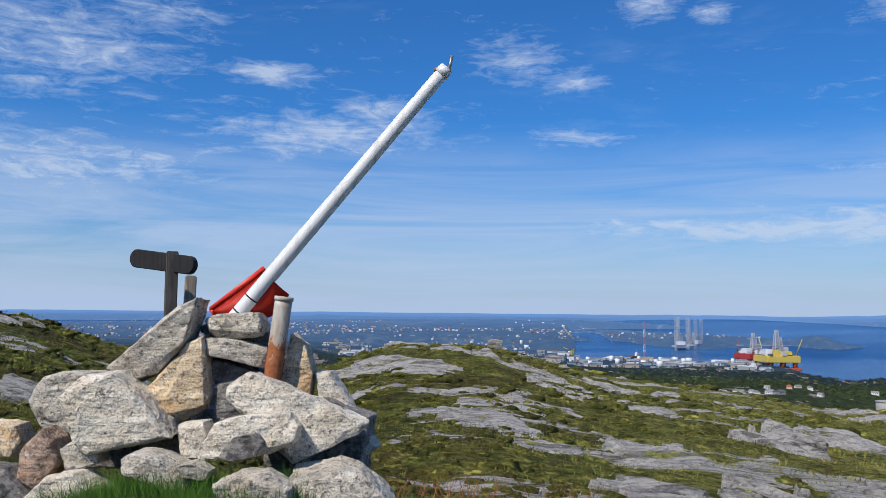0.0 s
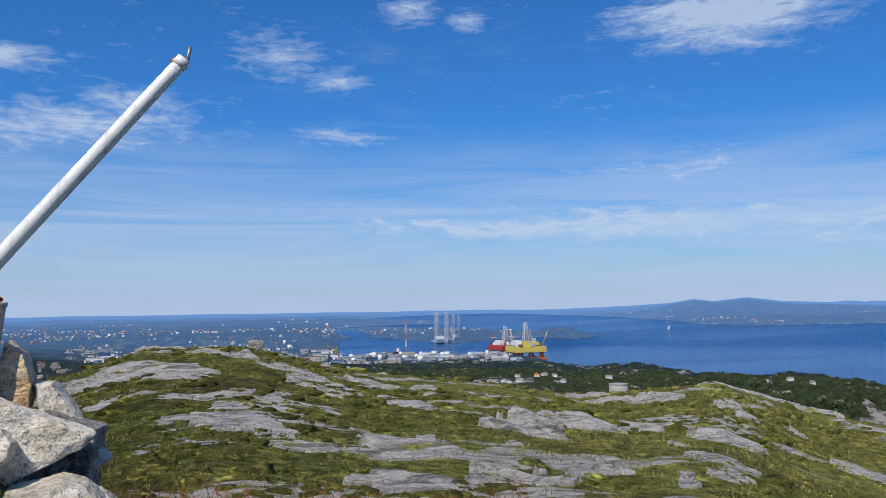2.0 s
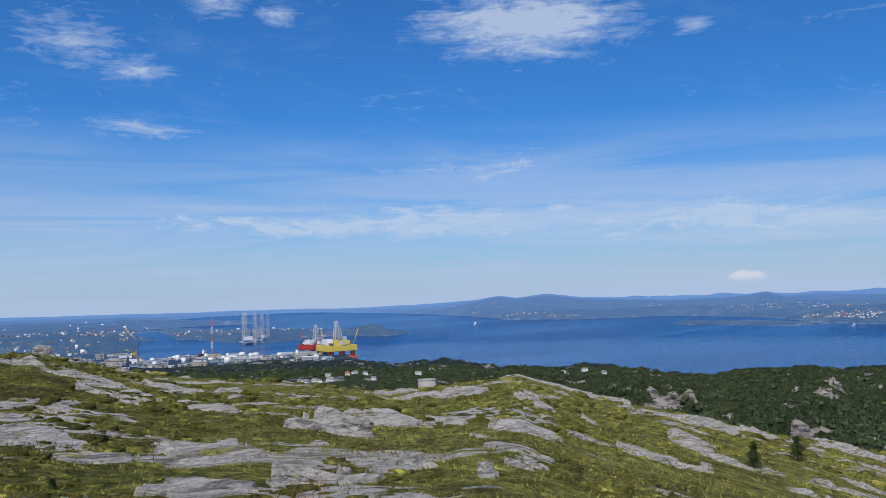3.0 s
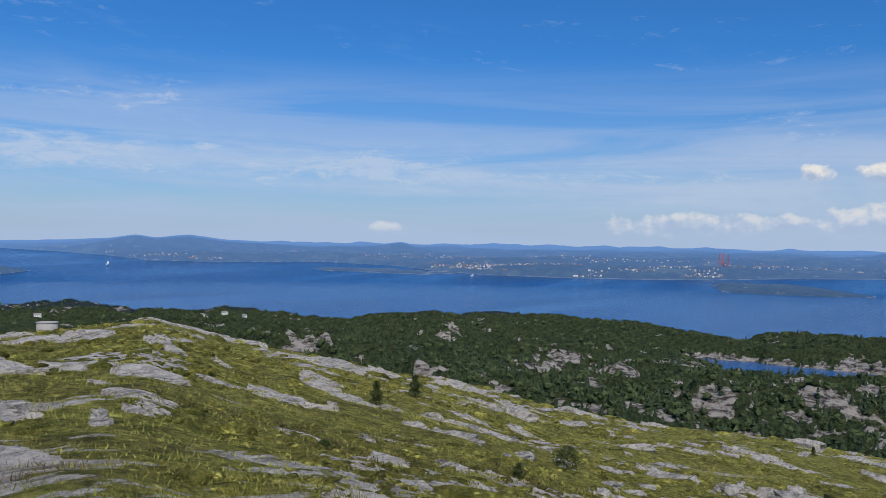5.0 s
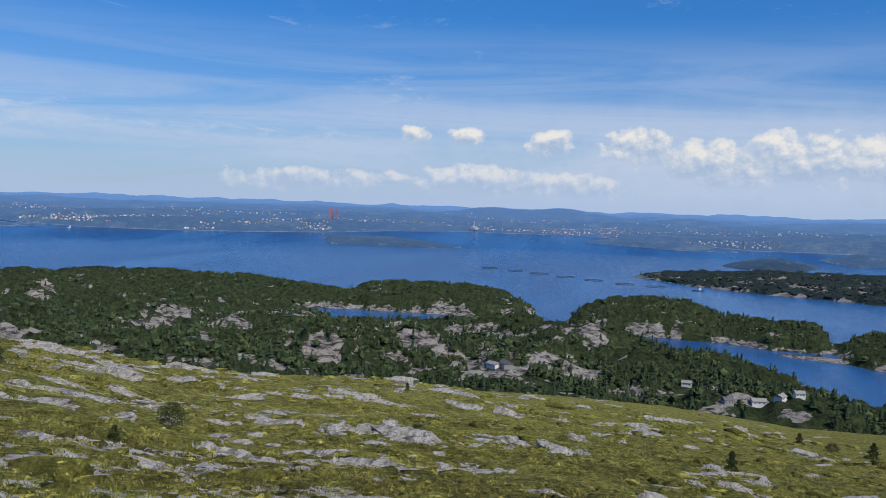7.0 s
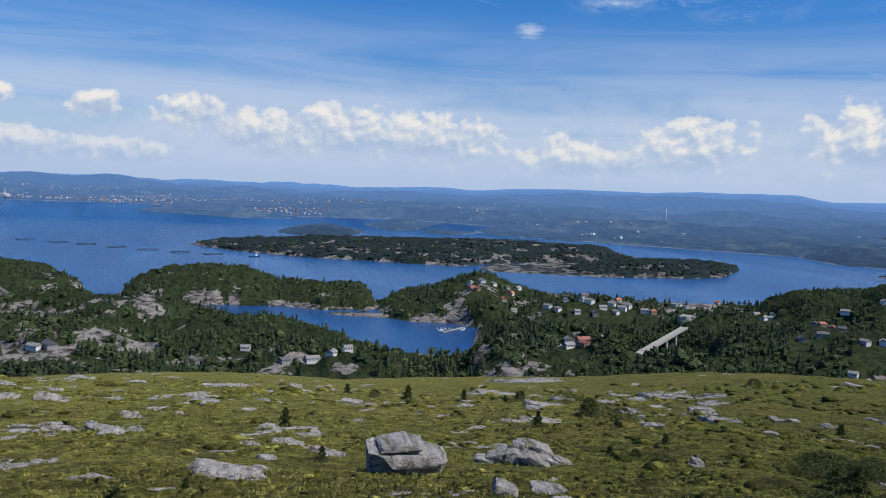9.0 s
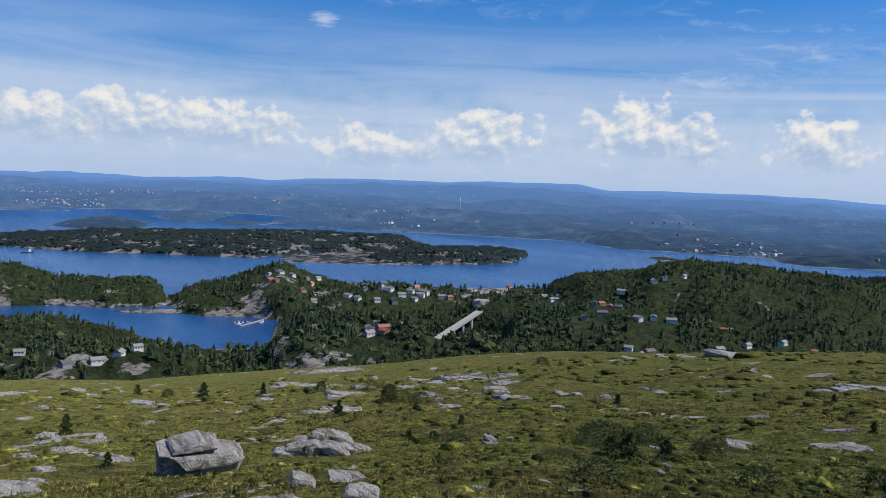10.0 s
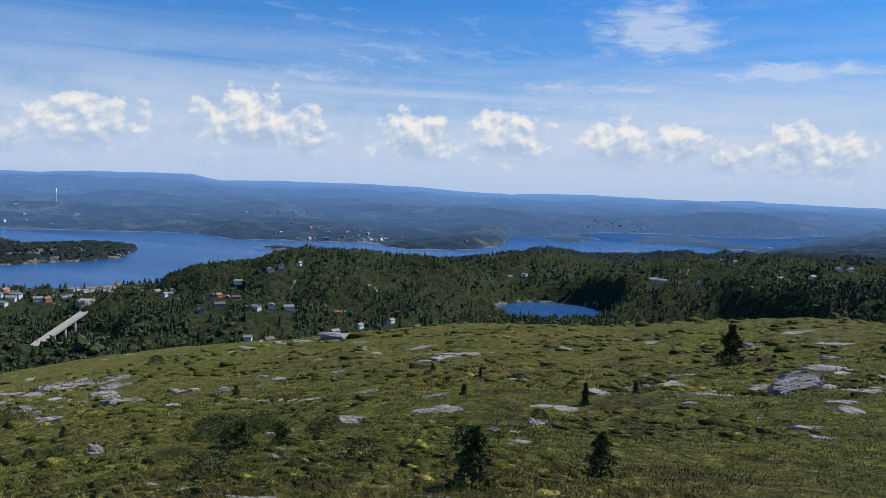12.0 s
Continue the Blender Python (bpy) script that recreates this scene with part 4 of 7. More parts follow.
cairn_stone(-1.44, 5.45, 0.87, "pale", 26, 0.22, ((-0.10, 0.08), (0.06, 0.10), (0.08, 0.04), (0.04, -0.11), (-0.08, -0.10)))
cairn_stone(-1.10, 5.17, 0.87, "dark", 27, 0.2, ((-0.13, -0.05), (-0.05, 0.06), (0.07, 0.08), (0.12, 0.03), (0.07, -0.04), (-0.07, -0.08)))
cairn_stone(-1.56, 5.17, 0.75, "grey", 28, 0.28, ((-0.20, 0.07), (-0.12, 0.11), (0.01, 0.08), (0.24, -0.03), (0.20, -0.12), (0.05, -0.10), (-0.18, -0.01)))
cairn_stone(-0.99, 4.97, 0.68, "grey", 29, 0.28, ((-0.21, 0.03), (-0.10, 0.08), (0.08, 0.09), (0.22, 0.02), (0.20, -0.11), (-0.19, -0.11)))
cairn_stone(-0.64, 6.05, 0.96, "pale", 30, 0.26, ((-0.20, 0.28), (-0.10, 0.26), (-0.03, 0.10), (0.12, -0.06), (0.24, -0.23), (0.16, -0.28), (-0.05, -0.08), (-0.15, 0.02)))
cairn_stone(-0.56, 5.20, 0.64, "grey", 31, 0.46, ((-0.28, 0.10), (-0.01, 0.15), (0.13, 0.12), (0.29, -0.02), (0.35, -0.17), (-0.19, -0.18), (-0.29, 0.00)))
cairn_stone(-2.12, 5.50, 0.76, "grey", 33, 0.22, ((-0.13, 0.04), (-0.02, 0.10), (0.12, 0.01), (0.11, -0.05), (-0.08, -0.10)))
cairn_stone(-1.34, 5.10, 0.75, "grey", 34, 0.16, ((-0.10, 0.03), (-0.01, 0.05), (0.09, -0.00), (0.07, -0.05), (-0.06, -0.04)))
BLOCK = ((-0.35, -0.2), (-0.3, 0.2), (0.05, 0.27), (0.36, 0.15), (0.3, -0.25))
# filler blocks added behind the gaps, darkened to stand for the shade there
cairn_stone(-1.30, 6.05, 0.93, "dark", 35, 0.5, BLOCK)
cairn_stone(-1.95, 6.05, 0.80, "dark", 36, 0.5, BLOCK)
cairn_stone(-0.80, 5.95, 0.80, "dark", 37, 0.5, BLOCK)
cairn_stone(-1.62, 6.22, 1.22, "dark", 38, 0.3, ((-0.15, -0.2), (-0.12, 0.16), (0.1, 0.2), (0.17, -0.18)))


def paint_material():
    m, t, b = material("white_worn_paint", 0.5)
    p = local_of(t)
    streak = noise_tex(t, scaled(t, p, (14, 14, 2.5), (0, 40, 0)), 1.0, 7, 0.7, 0.4)
    c = mix(t, ramp(t, streak, [(0.5, 0.0), (0.72, 0.8)]), (0.72, 0.72, 0.7), (0.38, 0.37, 0.34))
    spot = noise_tex(t, p, 16, 5, 0.7)
    c = mix(t, ramp(t, spot, [(0.68, 0.0), (0.72, 1.0)]), c, (0.16, 0.1, 0.06))
    t.links.new(c, b.inputs["Base Color"])
    bump(t, b, streak, 0.3, 0.004)
    return m


def rust_material():
    m, t, b = material("rusty_steel", 0.75, 0.1)
    p = local_of(t)
    n = noise_tex(t, scaled(t, p, (16, 16, 5)), 1.0, 7, 0.7, 0.6)
    z = tree_height(t, p)
    rust = mix(t, ramp(t, noise_tex(t, p, 24, 6, 0.7), [(0.3, 0.0), (0.7, 1.0)]), (0.2, 0.055, 0.018), (0.46, 0.16, 0.05))
    worn = mix(t, ramp(t, n, [(0.4, 0.0), (0.7, 1.0)]), (0.55, 0.52, 0.46), (0.36, 0.26, 0.18))
    c = mix(t, ramp(t, math_node(t, "ADD", z, math_node(t, "MULTIPLY", math_node(t, "SUBTRACT", n, 0.5), 1.6)), [(0.5, 0.0), (0.62, 1.0)]), rust, worn)
    t.links.new(c, b.inputs["Base Color"])
    bump(t, b, n, 0.5, 0.006)
    return m


def tree_height(t, p):
    s = t.nodes.new("ShaderNodeSeparateXYZ")
    t.links.new(p, s.inputs[0])
    return math_node(t, "MULTIPLY", math_node(t, "SUBTRACT", s.outputs["Z"], 1.05), 1.5)


def wood_material(name, pale, dark):
    m, t, b = material(name, 0.9)
    p = local_of(t)
    n = noise_tex(t, scaled(t, p, (40, 40, 3)), 1.0, 6, 0.65, 0.6)
    big = noise_tex(t, p, 5, 4, 0.6)
    c = mix(t, ramp(t, n, [(0.3, 0.0), (0.7, 1.0)]), dark, pale)
    c = mix(t, ramp(t, big, [(0.45, 0.0), (0.75, 0.5)]), c, dark)
    t.links.new(c, b.inputs["Base Color"])
    bump(t, b, n, 0.6, 0.008)
    return m


PAINT, RUST = paint_material(), rust_material()
RED = plain_material("red_plastic", (0.82, 0.05, 0.025), 0.38, 0.0, 0.12, 7)
GREY_WOOD = wood_material("weathered_grey_wood", (0.12, 0.105, 0.09), (0.035, 0.03, 0.026))
PALE_WOOD = wood_material("bleached_grey_wood", (0.42, 0.37, 0.31), (0.17, 0.14, 0.11))
DARK_WOOD = wood_material("tarred_dark_wood", (0.026, 0.025, 0.026), (0.009, 0.009, 0.01))
BRASS = plain_material("orange_rust_bolt", (0.45, 0.2, 0.06), 0.5, 0.4)
STEEL = plain_material("dull_steel", (0.35, 0.35, 0.36), 0.45, 0.8)

pole = empty_thing("leaning_pole", Matrix(), "white worn painted pole leaning out of a stone cairn", "pole")
POLE_A, POLE_B = Vector((-1.575, 6.05, 1.345)), Vector((0.003, 6.05, 3.28))
part("shaft", tube_bm(POLE_A, POLE_B, 0.052, 0.046, 24, 16), PAINT, pole)
POLE_WAY = (POLE_B - POLE_A).normalized()
part("cap", tube_bm(POLE_B - POLE_WAY * 0.05, POLE_B + POLE_WAY * 0.012, 0.051, 0.049, 24, 2), PAINT, pole, "pale collar at the pole's end")
part("pin", tube_bm(POLE_B + Vector((0.022, 0, -0.02)), POLE_B + Vector((0.045, 0, 0.095)), 0.014, 0.012, 12, 2), STEEL, pole, "thin steel pin at the tip")
part("bolt", tube_bm(POLE_B + Vector((-0.075, -0.01, -0.015)), POLE_B + Vector((-0.03, -0.01, 0.01)), 0.016, 0.016, 8, 1), BRASS, pole, "small orange rusted bolt")
for f in (0.115, 0.165):
    c = POLE_A.lerp(POLE_B, f + 0.02)
    part("band", tube_bm(c - POLE_WAY * 0.005, c + POLE_WAY * 0.005, 0.0528, 0.0528, 24, 1), DARK_WOOD, pole, "dark scuffed band")

pipe = empty_thing("steel_pipe", Matrix(), "rusty steel pipe standing among the cairn stones", "pipe")
part("pipe_body", tube_bm((-1.10, 5.80, 1.03), (-1.018, 5.80, 1.70), 0.056, 0.056, 28, 12), RUST, pipe)
part("rim", tube_bm((-1.019, 5.80, 1.685), (-1.016, 5.80, 1.712), 0.061, 0.061, 28, 2), RUST, pipe, "worn pale rim of the pipe")


def red_sheet():
    """A red half trough: a bent sheet with a rolled edge, hooked behind the pole."""
    bm = bmesh.new()
    rows = []
    left, top, right, low = Vector((-1.56, 6.10, 1.62)), Vector((-1.21, 6.12, 1.90)), Vector((-1.045, 6.13, 1.73)), Vector((-1.15, 6.10, 1.55))
    for i in range(9):
        u = i / 8
        a, b = left.lerp(top, u), Vector((-1.52, 6.10, 1.575)).lerp(low.lerp(right, max(0, u * 2 - 1)), min(1, u * 1.6))
        row = []
        for k in range(7):
            v = k / 6
            p = a.lerp(b, v)
            p.y -= 0.10 * math.sin(math.pi * v) * (0.4 + 0.6 * u)
            row.append(bm.verts.new(p))
        rows.append(row)
    for r, s in zip(rows, rows[1:]):
        for k in range(6):
            bm.faces.new((r[k], r[k + 1], s[k + 1], s[k])).smooth = True
    bmesh.ops.solidify(bm, geom=list(bm.faces), thickness=0.012)
    return bm


red = empty_thing("red_trough", Matrix(), "bright red plastic trough jammed behind the pole", "plastic trough")
part("body", red_sheet(), RED, red)
part("rolled_edge", tube_bm((-1.57, 6.09, 1.625), (-1.215, 6.11, 1.91), 0.016, 0.016, 10, 2), RED, red, "thick rolled red edge")
part("corner_lip", tube_bm((-1.57, 6.09, 1.63), (-1.525, 6.09, 1.57), 0.014, 0.012, 10, 1), RED, red)

sign = empty_thing("wooden_signpost", Matrix(), "dark weathered wooden signpost with a rounded crossboard", "signpost")
part("post", box_bm((0.085, 0.085, 1.8), (0, 0, 0), 0.008, pose(-2.094, 6.868, 1.165, 0, 0, 28)), GREY_WOOD, sign)


def round_board():
    """A thick plank with rounded ends, held across the post."""
    bm = bmesh.new()
    half, r, deep = 0.215, 0.072, 0.036
    edge = [(sx * half + sx * r * 0.85 * math.cos(a), r * math.sin(a)) for sx, arc in ((1, range(-90, 91, 18)), (-1, range(90, -91, -18))) for a in [radians(d) for d in arc]]
    front, back = [bm.verts.new((x, -deep, z)) for x, z in edge], [bm.verts.new((x, deep, z)) for x, z in edge]
    bm.faces.new(front), bm.faces.new(back[::-1])
    n = len(edge)
    for k in range(n):
        bm.faces.new((front[k], back[k], back[(k + 1) % n], front[(k + 1) % n]))
    bmesh.ops.recalc_face_normals(bm, faces=bm.faces)
    bmesh.ops.bevel(bm, geom=[e for e in bm.edges if abs(e.verts[0].co.y - e.verts[1].co.y) < 1e-5], offset=0.006, segments=1, affect="EDGES")
    bm.transform(pose(-2.165, 6.89, 1.985, 0, 7, -12))
    return bm


part("crossboard", round_board(), DARK_WOOD, sign, "dark tarred board with rounded ends")
stump = empty_thing("wooden_post", Matrix(), "split grey wooden post behind the cairn", "post")
part("post_body", box_bm((0.085, 0.08, 1.6), (0, 0, 0), 0.01, pose(-2.05, 7.15, 1.09, 0, 1.5, 25)), PALE_WOOD, stump)

# ---------------------------------------------------------------- the hill's naked rock
slab_seed = 200


def joined(name, verts, tris, mat, smooth=False):
    """One mesh from arrays of corners and triangles."""
    me = bpy.data.meshes.new(name)
    me.vertices.add(len(verts)), me.loops.add(tris.size), me.polygons.add(len(tris))
    me.vertices.foreach_set("co", np.ascontiguousarray(verts, dtype=np.float32).ravel())
    me.loops.foreach_set("vertex_index", np.ascontiguousarray(tris, dtype=np.int32).ravel())
    me.polygons.foreach_set("loop_start", np.arange(0, tris.size, 3))
    me.polygons.foreach_set("use_smooth", np.full(len(tris), smooth))
    me.materials.append(mat)
    me.update(), me.validate()
    return me


def outcrop(az, d, wide, tall):
    """A bed of gneiss breaking through the heath: split along its strike into low steps, its rim sunk under the turf."""
    global slab_seed
    slab_seed += 1
    rnd = random.Random(slab_seed)
    p = bearing(az, d)
    wide *= 1.1 if az < 60 else 0.95
    deep = min(max(wide * rnd.uniform(0.55, 0.9), tall * 1.6), 10.0)
    thick = min(max(0.16, tall * 0.55), 1.4)
    n, m = int(min(80, 24 + wide * 9)), int(min(60, 20 + deep * 9))
    U, V = np.meshgrid(np.linspace(-1.3, 1.3, n), np.linspace(-1.3, 1.3, m))
    turn = radians(-az + (-24 if az < 60 else -10) + rnd.uniform(-8, 8))
    lx, ly = U * wide / 2, V * deep / 2
    x = p.x + lx * math.cos(turn) - ly * math.sin(turn)
    y = p.y + lx * math.sin(turn) + ly * math.cos(turn)
    k = slab_seed * 5.3
    size = max(0.5, min(wide, 4.0))
    # how far the tilted face must rise over its own depth
    near, back = d - deep * 0.45, d + deep * 0.45
    crest = math.atan2(float(hill(az, near)) - EYE, near) + tall * 0.9 / near
    lift = min(max(EYE + back * math.tan(crest) - float(hill(az, back)), tall * 0.15), tall * (0.4 if az < 45 else 0.6), 0.75)
    beds = fbm(lx / (size * 0.9) + k, ly / (size * 0.1) + k, 4, 31, 0.6)
    blot = fbm(lx / (size * 0.5) - k, ly / (size * 0.22), 5, 37, 0.62)
    lean = rnd.uniform(-0.5, 0.5)
    rim = 0.8 - np.abs(U + lean * V) ** 1.6 - np.abs(V) ** 2.2 + 1.5 * blot + 0.55 * beds
    body = np.clip(rim * 3.5, -1, 1)
    face = lift * (0.36 + 0.5 * V - 0.24 * U) + 0.24 * lift * beds + 0.06 * thick * blot
    step = max(lift * 0.14, 0.02)
    face = face * 0.6 + np.floor(face / step + 0.3 * beds) * step * 0.4 + 0.03
    rise = np.where(body > 0, face * np.minimum(body * 2.5, 1) - 0.05 * thick * (1 - np.minimum(body * 2.5, 1)), 0.5 * thick * body - 0.05 * thick)
    far = np.degrees(np.arctan2(x, y))
    far = np.where(far < -46, far + 360, far)
    z = hill(far, np.hypot(x, y)) + rise
    z = np.where((np.abs(U) > 1.24) | (np.abs(V) > 1.24), z - thick - lift, z)
    i = (np.arange(m - 1)[:, None] * n + np.arange(n - 1)[None, :]).reshape(-1)
    faces = np.concatenate([np.stack([i, i + 1, i + n + 1], 1), np.stack([i, i + n + 1, i + n], 1)])
    co = np.stack([lx, ly, z - height_at(p.x, p.y)], -1).reshape(-1, 3)
    ob = thing("rock_outcrop", joined("rock_outcrop", co, faces, SLAB), "grey layered gneiss outcrop in grassy heath" if wide > 1.5 else "small pale rock showing through the heath", "rock", "rocks of the heath")
    ob.matrix_world = pose(p.x, p.y, height_at(p.x, p.y), 0, 0, math.degrees(turn))


outcrop(-26.6, 12.5, 0.76, 0.51), outcrop(-27.3, 23.2, 0.63, 0.24), outcrop(-25.8, 24.4, 0.66, 0.23), outcrop(-25.3, 11.8, 0.48, 0.24)
outcrop(-3.2, 37.5, 4.84, 1.07), outcrop(3.0, 47.9, 0.98, 0.72), outcrop(-5.5, 35.0, 2.38, 0.60), outcrop(-0.0, 19.7, 1.20, 0.19)
outcrop(3.4, 18.2, 2.22, 0.35), outcrop(8.4, 28.2, 2.11, 0.54), outcrop(6.9, 15.2, 0.93, 0.27), outcrop(4.8, 24.0, 0.65, 0.13)
outcrop(1.5, 23.8, 0.97, 0.23), outcrop(-1.6, 29.2, 1.39, 0.32), outcrop(6.5, 41.3, 3.09, 0.39), outcrop(11.4, 50.4, 3.09, 0.48)
outcrop(2.5, 21.8, 1.48, 0.24), outcrop(5.7, 21.6, 1.17, 0.15), outcrop(8.7, 26.5, 0.54, 0.14), outcrop(20.4, 22.1, 2.40, 1.38)
outcrop(13.9, 26.8, 2.00, 0.73), outcrop(13.9, 15.7, 1.60, 0.53), outcrop(25.4, 26.8, 2.73, 1.09), outcrop(27.1, 48.4, 1.98, 0.92)
outcrop(35.0, 37.3, 1.77, 0.81), outcrop(33.8, 24.7, 2.02, 0.59), outcrop(13.9, 11.3, 1.54, 0.40), outcrop(21.1, 12.8, 1.22, 0.61)
outcrop(26.4, 14.6, 1.39, 0.34), outcrop(27.5, 9.8, 0.73, 0.23), outcrop(31.6, 13.5, 0.32, 0.41), outcrop(33.9, 15.0, 0.46, 0.25)
outcrop(29.8, 27.1, 0.64, 0.46), outcrop(33.8, 16.7, 1.13, 0.23), outcrop(43.2, 29.5, 3.81, 0.90), outcrop(45.1, 43.0, 1.75, 0.44)
outcrop(45.8, 64.8, 7.05, 0.70), outcrop(36.8, 95.4, 12.98, 1.30), outcrop(31.0, 51.3, 2.79, 0.52), outcrop(38.6, 40.8, 1.11, 0.56)
outcrop(21.9, 10.8, 0.74, 0.15), outcrop(18.5, 11.9, 0.41, 0.12), outcrop(20.8, 18.5, 0.28, 0.15), outcrop(27.7, 51.3, 2.09, 0.52)
outcrop(25.4, 65.9, 4.03, 0.72), outcrop(49.9, 9.4, 1.16, 0.19), outcrop(52.4, 12.5, 0.17, 0.13), outcrop(54.0, 105.8, 4.32, 0.72)
outcrop(51.7, 30.7, 0.84, 0.29), outcrop(54.9, 45.7, 1.56, 0.31), outcrop(59.1, 50.4, 2.06, 0.41), outcrop(48.3, 19.5, 0.40, 0.11)
outcrop(56.5, 14.1, 0.57, 0.13), outcrop(64.6, 22.4, 0.92, 0.31), outcrop(66.7, 20.0, 1.91, 0.34), outcrop(72.0, 28.0, 1.14, 0.29)
outcrop(75.6, 20.8, 1.98, 0.28), outcrop(72.9, 37.5, 3.31, 1.33), outcrop(69.9, 70.1, 4.29, 0.95), outcrop(74.4, 78.2, 5.85, 0.80)
outcrop(67.4, 43.0, 1.46, 0.44), outcrop(63.3, 101.6, 4.15, 0.83), outcrop(67.9, 115.8, 3.94, 0.79), outcrop(76.3, 38.8, 1.06, 0.79)
outcrop(84.8, 86.6, 3.54, 1.18), outcrop(81.3, 88.6, 3.62, 0.90), outcrop(84.9, 44.0, 1.50, 0.75), outcrop(80.3, 27.4, 0.75, 0.19)
outcrop(78.0, 18.0, 0.49, 0.10), outcrop(70.4, 18.4, 0.38, 0.10), outcrop(63.3, 14.0, 0.29, 0.08), outcrop(95.6, 19.0, 1.68, 0.52)
outcrop(99.1, 37.9, 1.55, 0.39), outcrop(97.1, 36.4, 0.99, 0.25), outcrop(98.1, 28.2, 0.77, 0.23), outcrop(102.3, 30.5, 1.25, 0.42)
outcrop(89.3, 57.8, 1.57, 0.79), outcrop(96.8, 76.0, 1.29, 0.31), outcrop(104.2, 64.8, 1.32, 0.35), outcrop(87.3, 19.5, 0.93, 0.13)
outcrop(116.0, 187.0, 16.53, 1.91), outcrop(113.4, 127.6, 6.95, 1.74), outcrop(116.8, 17.8, 0.85, 0.17), outcrop(92.1, 14.7, 0.60, 0.10)
outcrop(108.5, 81.8, 1.11, 0.33), outcrop(111.6, 97.6, 1.66, 0.40), outcrop(99.7, 143.0, 1.95, 1.17), outcrop(93.5, 91.7, 1.56, 0.37)
outcrop(127.2, 28.2, 0.67, 0.48), outcrop(128.1, 91.2, 3.10, 0.74), outcrop(125.2, 114.5, 7.01, 1.17), outcrop(143.3, 32.3, 0.99, 0.48)
outcrop(149.5, 34.0, 1.85, 0.46), outcrop(142.3, 74.7, 1.52, 0.41), outcrop(138.4, 74.7, 1.52, 0.41), outcrop(134.9, 59.5, 0.81, 0.40)
outcrop(144.7, 42.7, 1.16, 0.17), outcrop(148.1, 99.9, 3.40, 0.41), outcrop(125.8, 13.3, 0.45, 0.07), outcrop(136.2, 29.7, 0.40, 0.12)
outcrop(131.7, 67.4, 0.92, 0.46), outcrop(172.7, 46.5, 3.17, 1.27), outcrop(174.2, 56.2, 2.29, 0.38), outcrop(170.2, 80.9, 2.20, 0.66)
outcrop(157.9, 90.7, 2.47, 0.49), outcrop(163.7, 91.7, 1.87, 0.37), outcrop(151.5, 81.8, 3.34, 0.56), outcrop(173.5, 29.0, 0.99, 0.12)
outcrop(156.4, 29.2, 0.60, 0.36), outcrop(153.3, 23.6, 0.48, 0.16), outcrop(167.5, 40.8, 2.50, 0.39), outcrop(175.1, 72.2, 2.95, 0.39)
outcrop(161.9, 97.1, 1.98, 0.33), outcrop(172.8, 91.2, 3.72, 0.37), outcrop(155.1, 47.9, 1.30, 0.16), outcrop(166.5, 35.2, 0.72, 0.14)
outcrop(176.9, 43.0, 1.17, 0.23), outcrop(170.7, 48.7, 1.33, 0.27)


def standing_stone(az, d, size, turn, seed, label, sink=0.15, outline=None):
    """A boulder or a broken block lying on the heath, turned to the wind."""
    rnd = random.Random(seed)
    p = bearing(az, d)
    if outline is None:
        n = rnd.randint(6, 8)
        outline = []
        for k in range(n):
            a = 2 * math.pi * (k + rnd.uniform(-0.3, 0.3)) / n
            r = 1 / max(abs(math.cos(a)), abs(math.sin(a))) ** 0.6 * rnd.uniform(0.78, 1.0)
            outline.append((math.cos(a) * r * size[0] / 2, math.sin(a) * r * size[2] / 2))
    me = stone_mesh("boulder", seed, size, SLAB, cuts=4, rough=0.022, corners=hewn_points(outline, size[1], seed))
    ob = thing("boulder", me, label, "boulder")
    ob.matrix_world = pose(p.x, p.y, height_at(p.x, p.y) + size[2] * (0.5 - sink), 0, turn, -az)




def split_boulder(az, d):
    """The great boulder, split by curved cracks into four blocks."""
    p = bearing(az, d)
    rock = empty_thing("boulder", pose(p.x, p.y, height_at(p.x, p.y) + 0.42, 0, 0, -az + 8), "large cracked grey boulder resting on the heath", "boulder")
    for k, (deep, shift, outline) in enumerate((
            (1.35, 0.10, ((-0.75, 0.46), (-0.09, 0.56), (0.43, 0.43), (0.36, 0.34), (-0.24, 0.31), (-0.87, 0.35))),
            (1.45, 0.12, ((-1.09, 0.35), (-0.87, 0.34), (-0.58, -0.04), (-0.86, -0.5), (-1.07, -0.3))),
            (1.60, 0.00, ((-0.85, 0.32), (-0.24, 0.29), (0.43, 0.34), (0.8, 0.27), (1.06, 0.12), (0.65, 0.03), (-0.09, -0.09), (-0.54, -0.03))),
            (1.50, 0.02, ((-0.56, -0.07), (-0.09, -0.13), (0.62, 0.0), (1.06, 0.07), (1.09, 0.02), (0.87, -0.28), (0.43, -0.55), (-0.83, -0.55), (-0.86, -0.45))))):
        us, ws = zip(*outline)
        me = stone_mesh("block", 941 + k, (max(us) - min(us), deep, max(ws) - min(ws)), SLAB, cuts=3, rough=0.012, corners=hewn_points(outline, deep, 941 + k))
        block = new("block", me)
        block.parent, block.location = rock, (0, shift, 0)


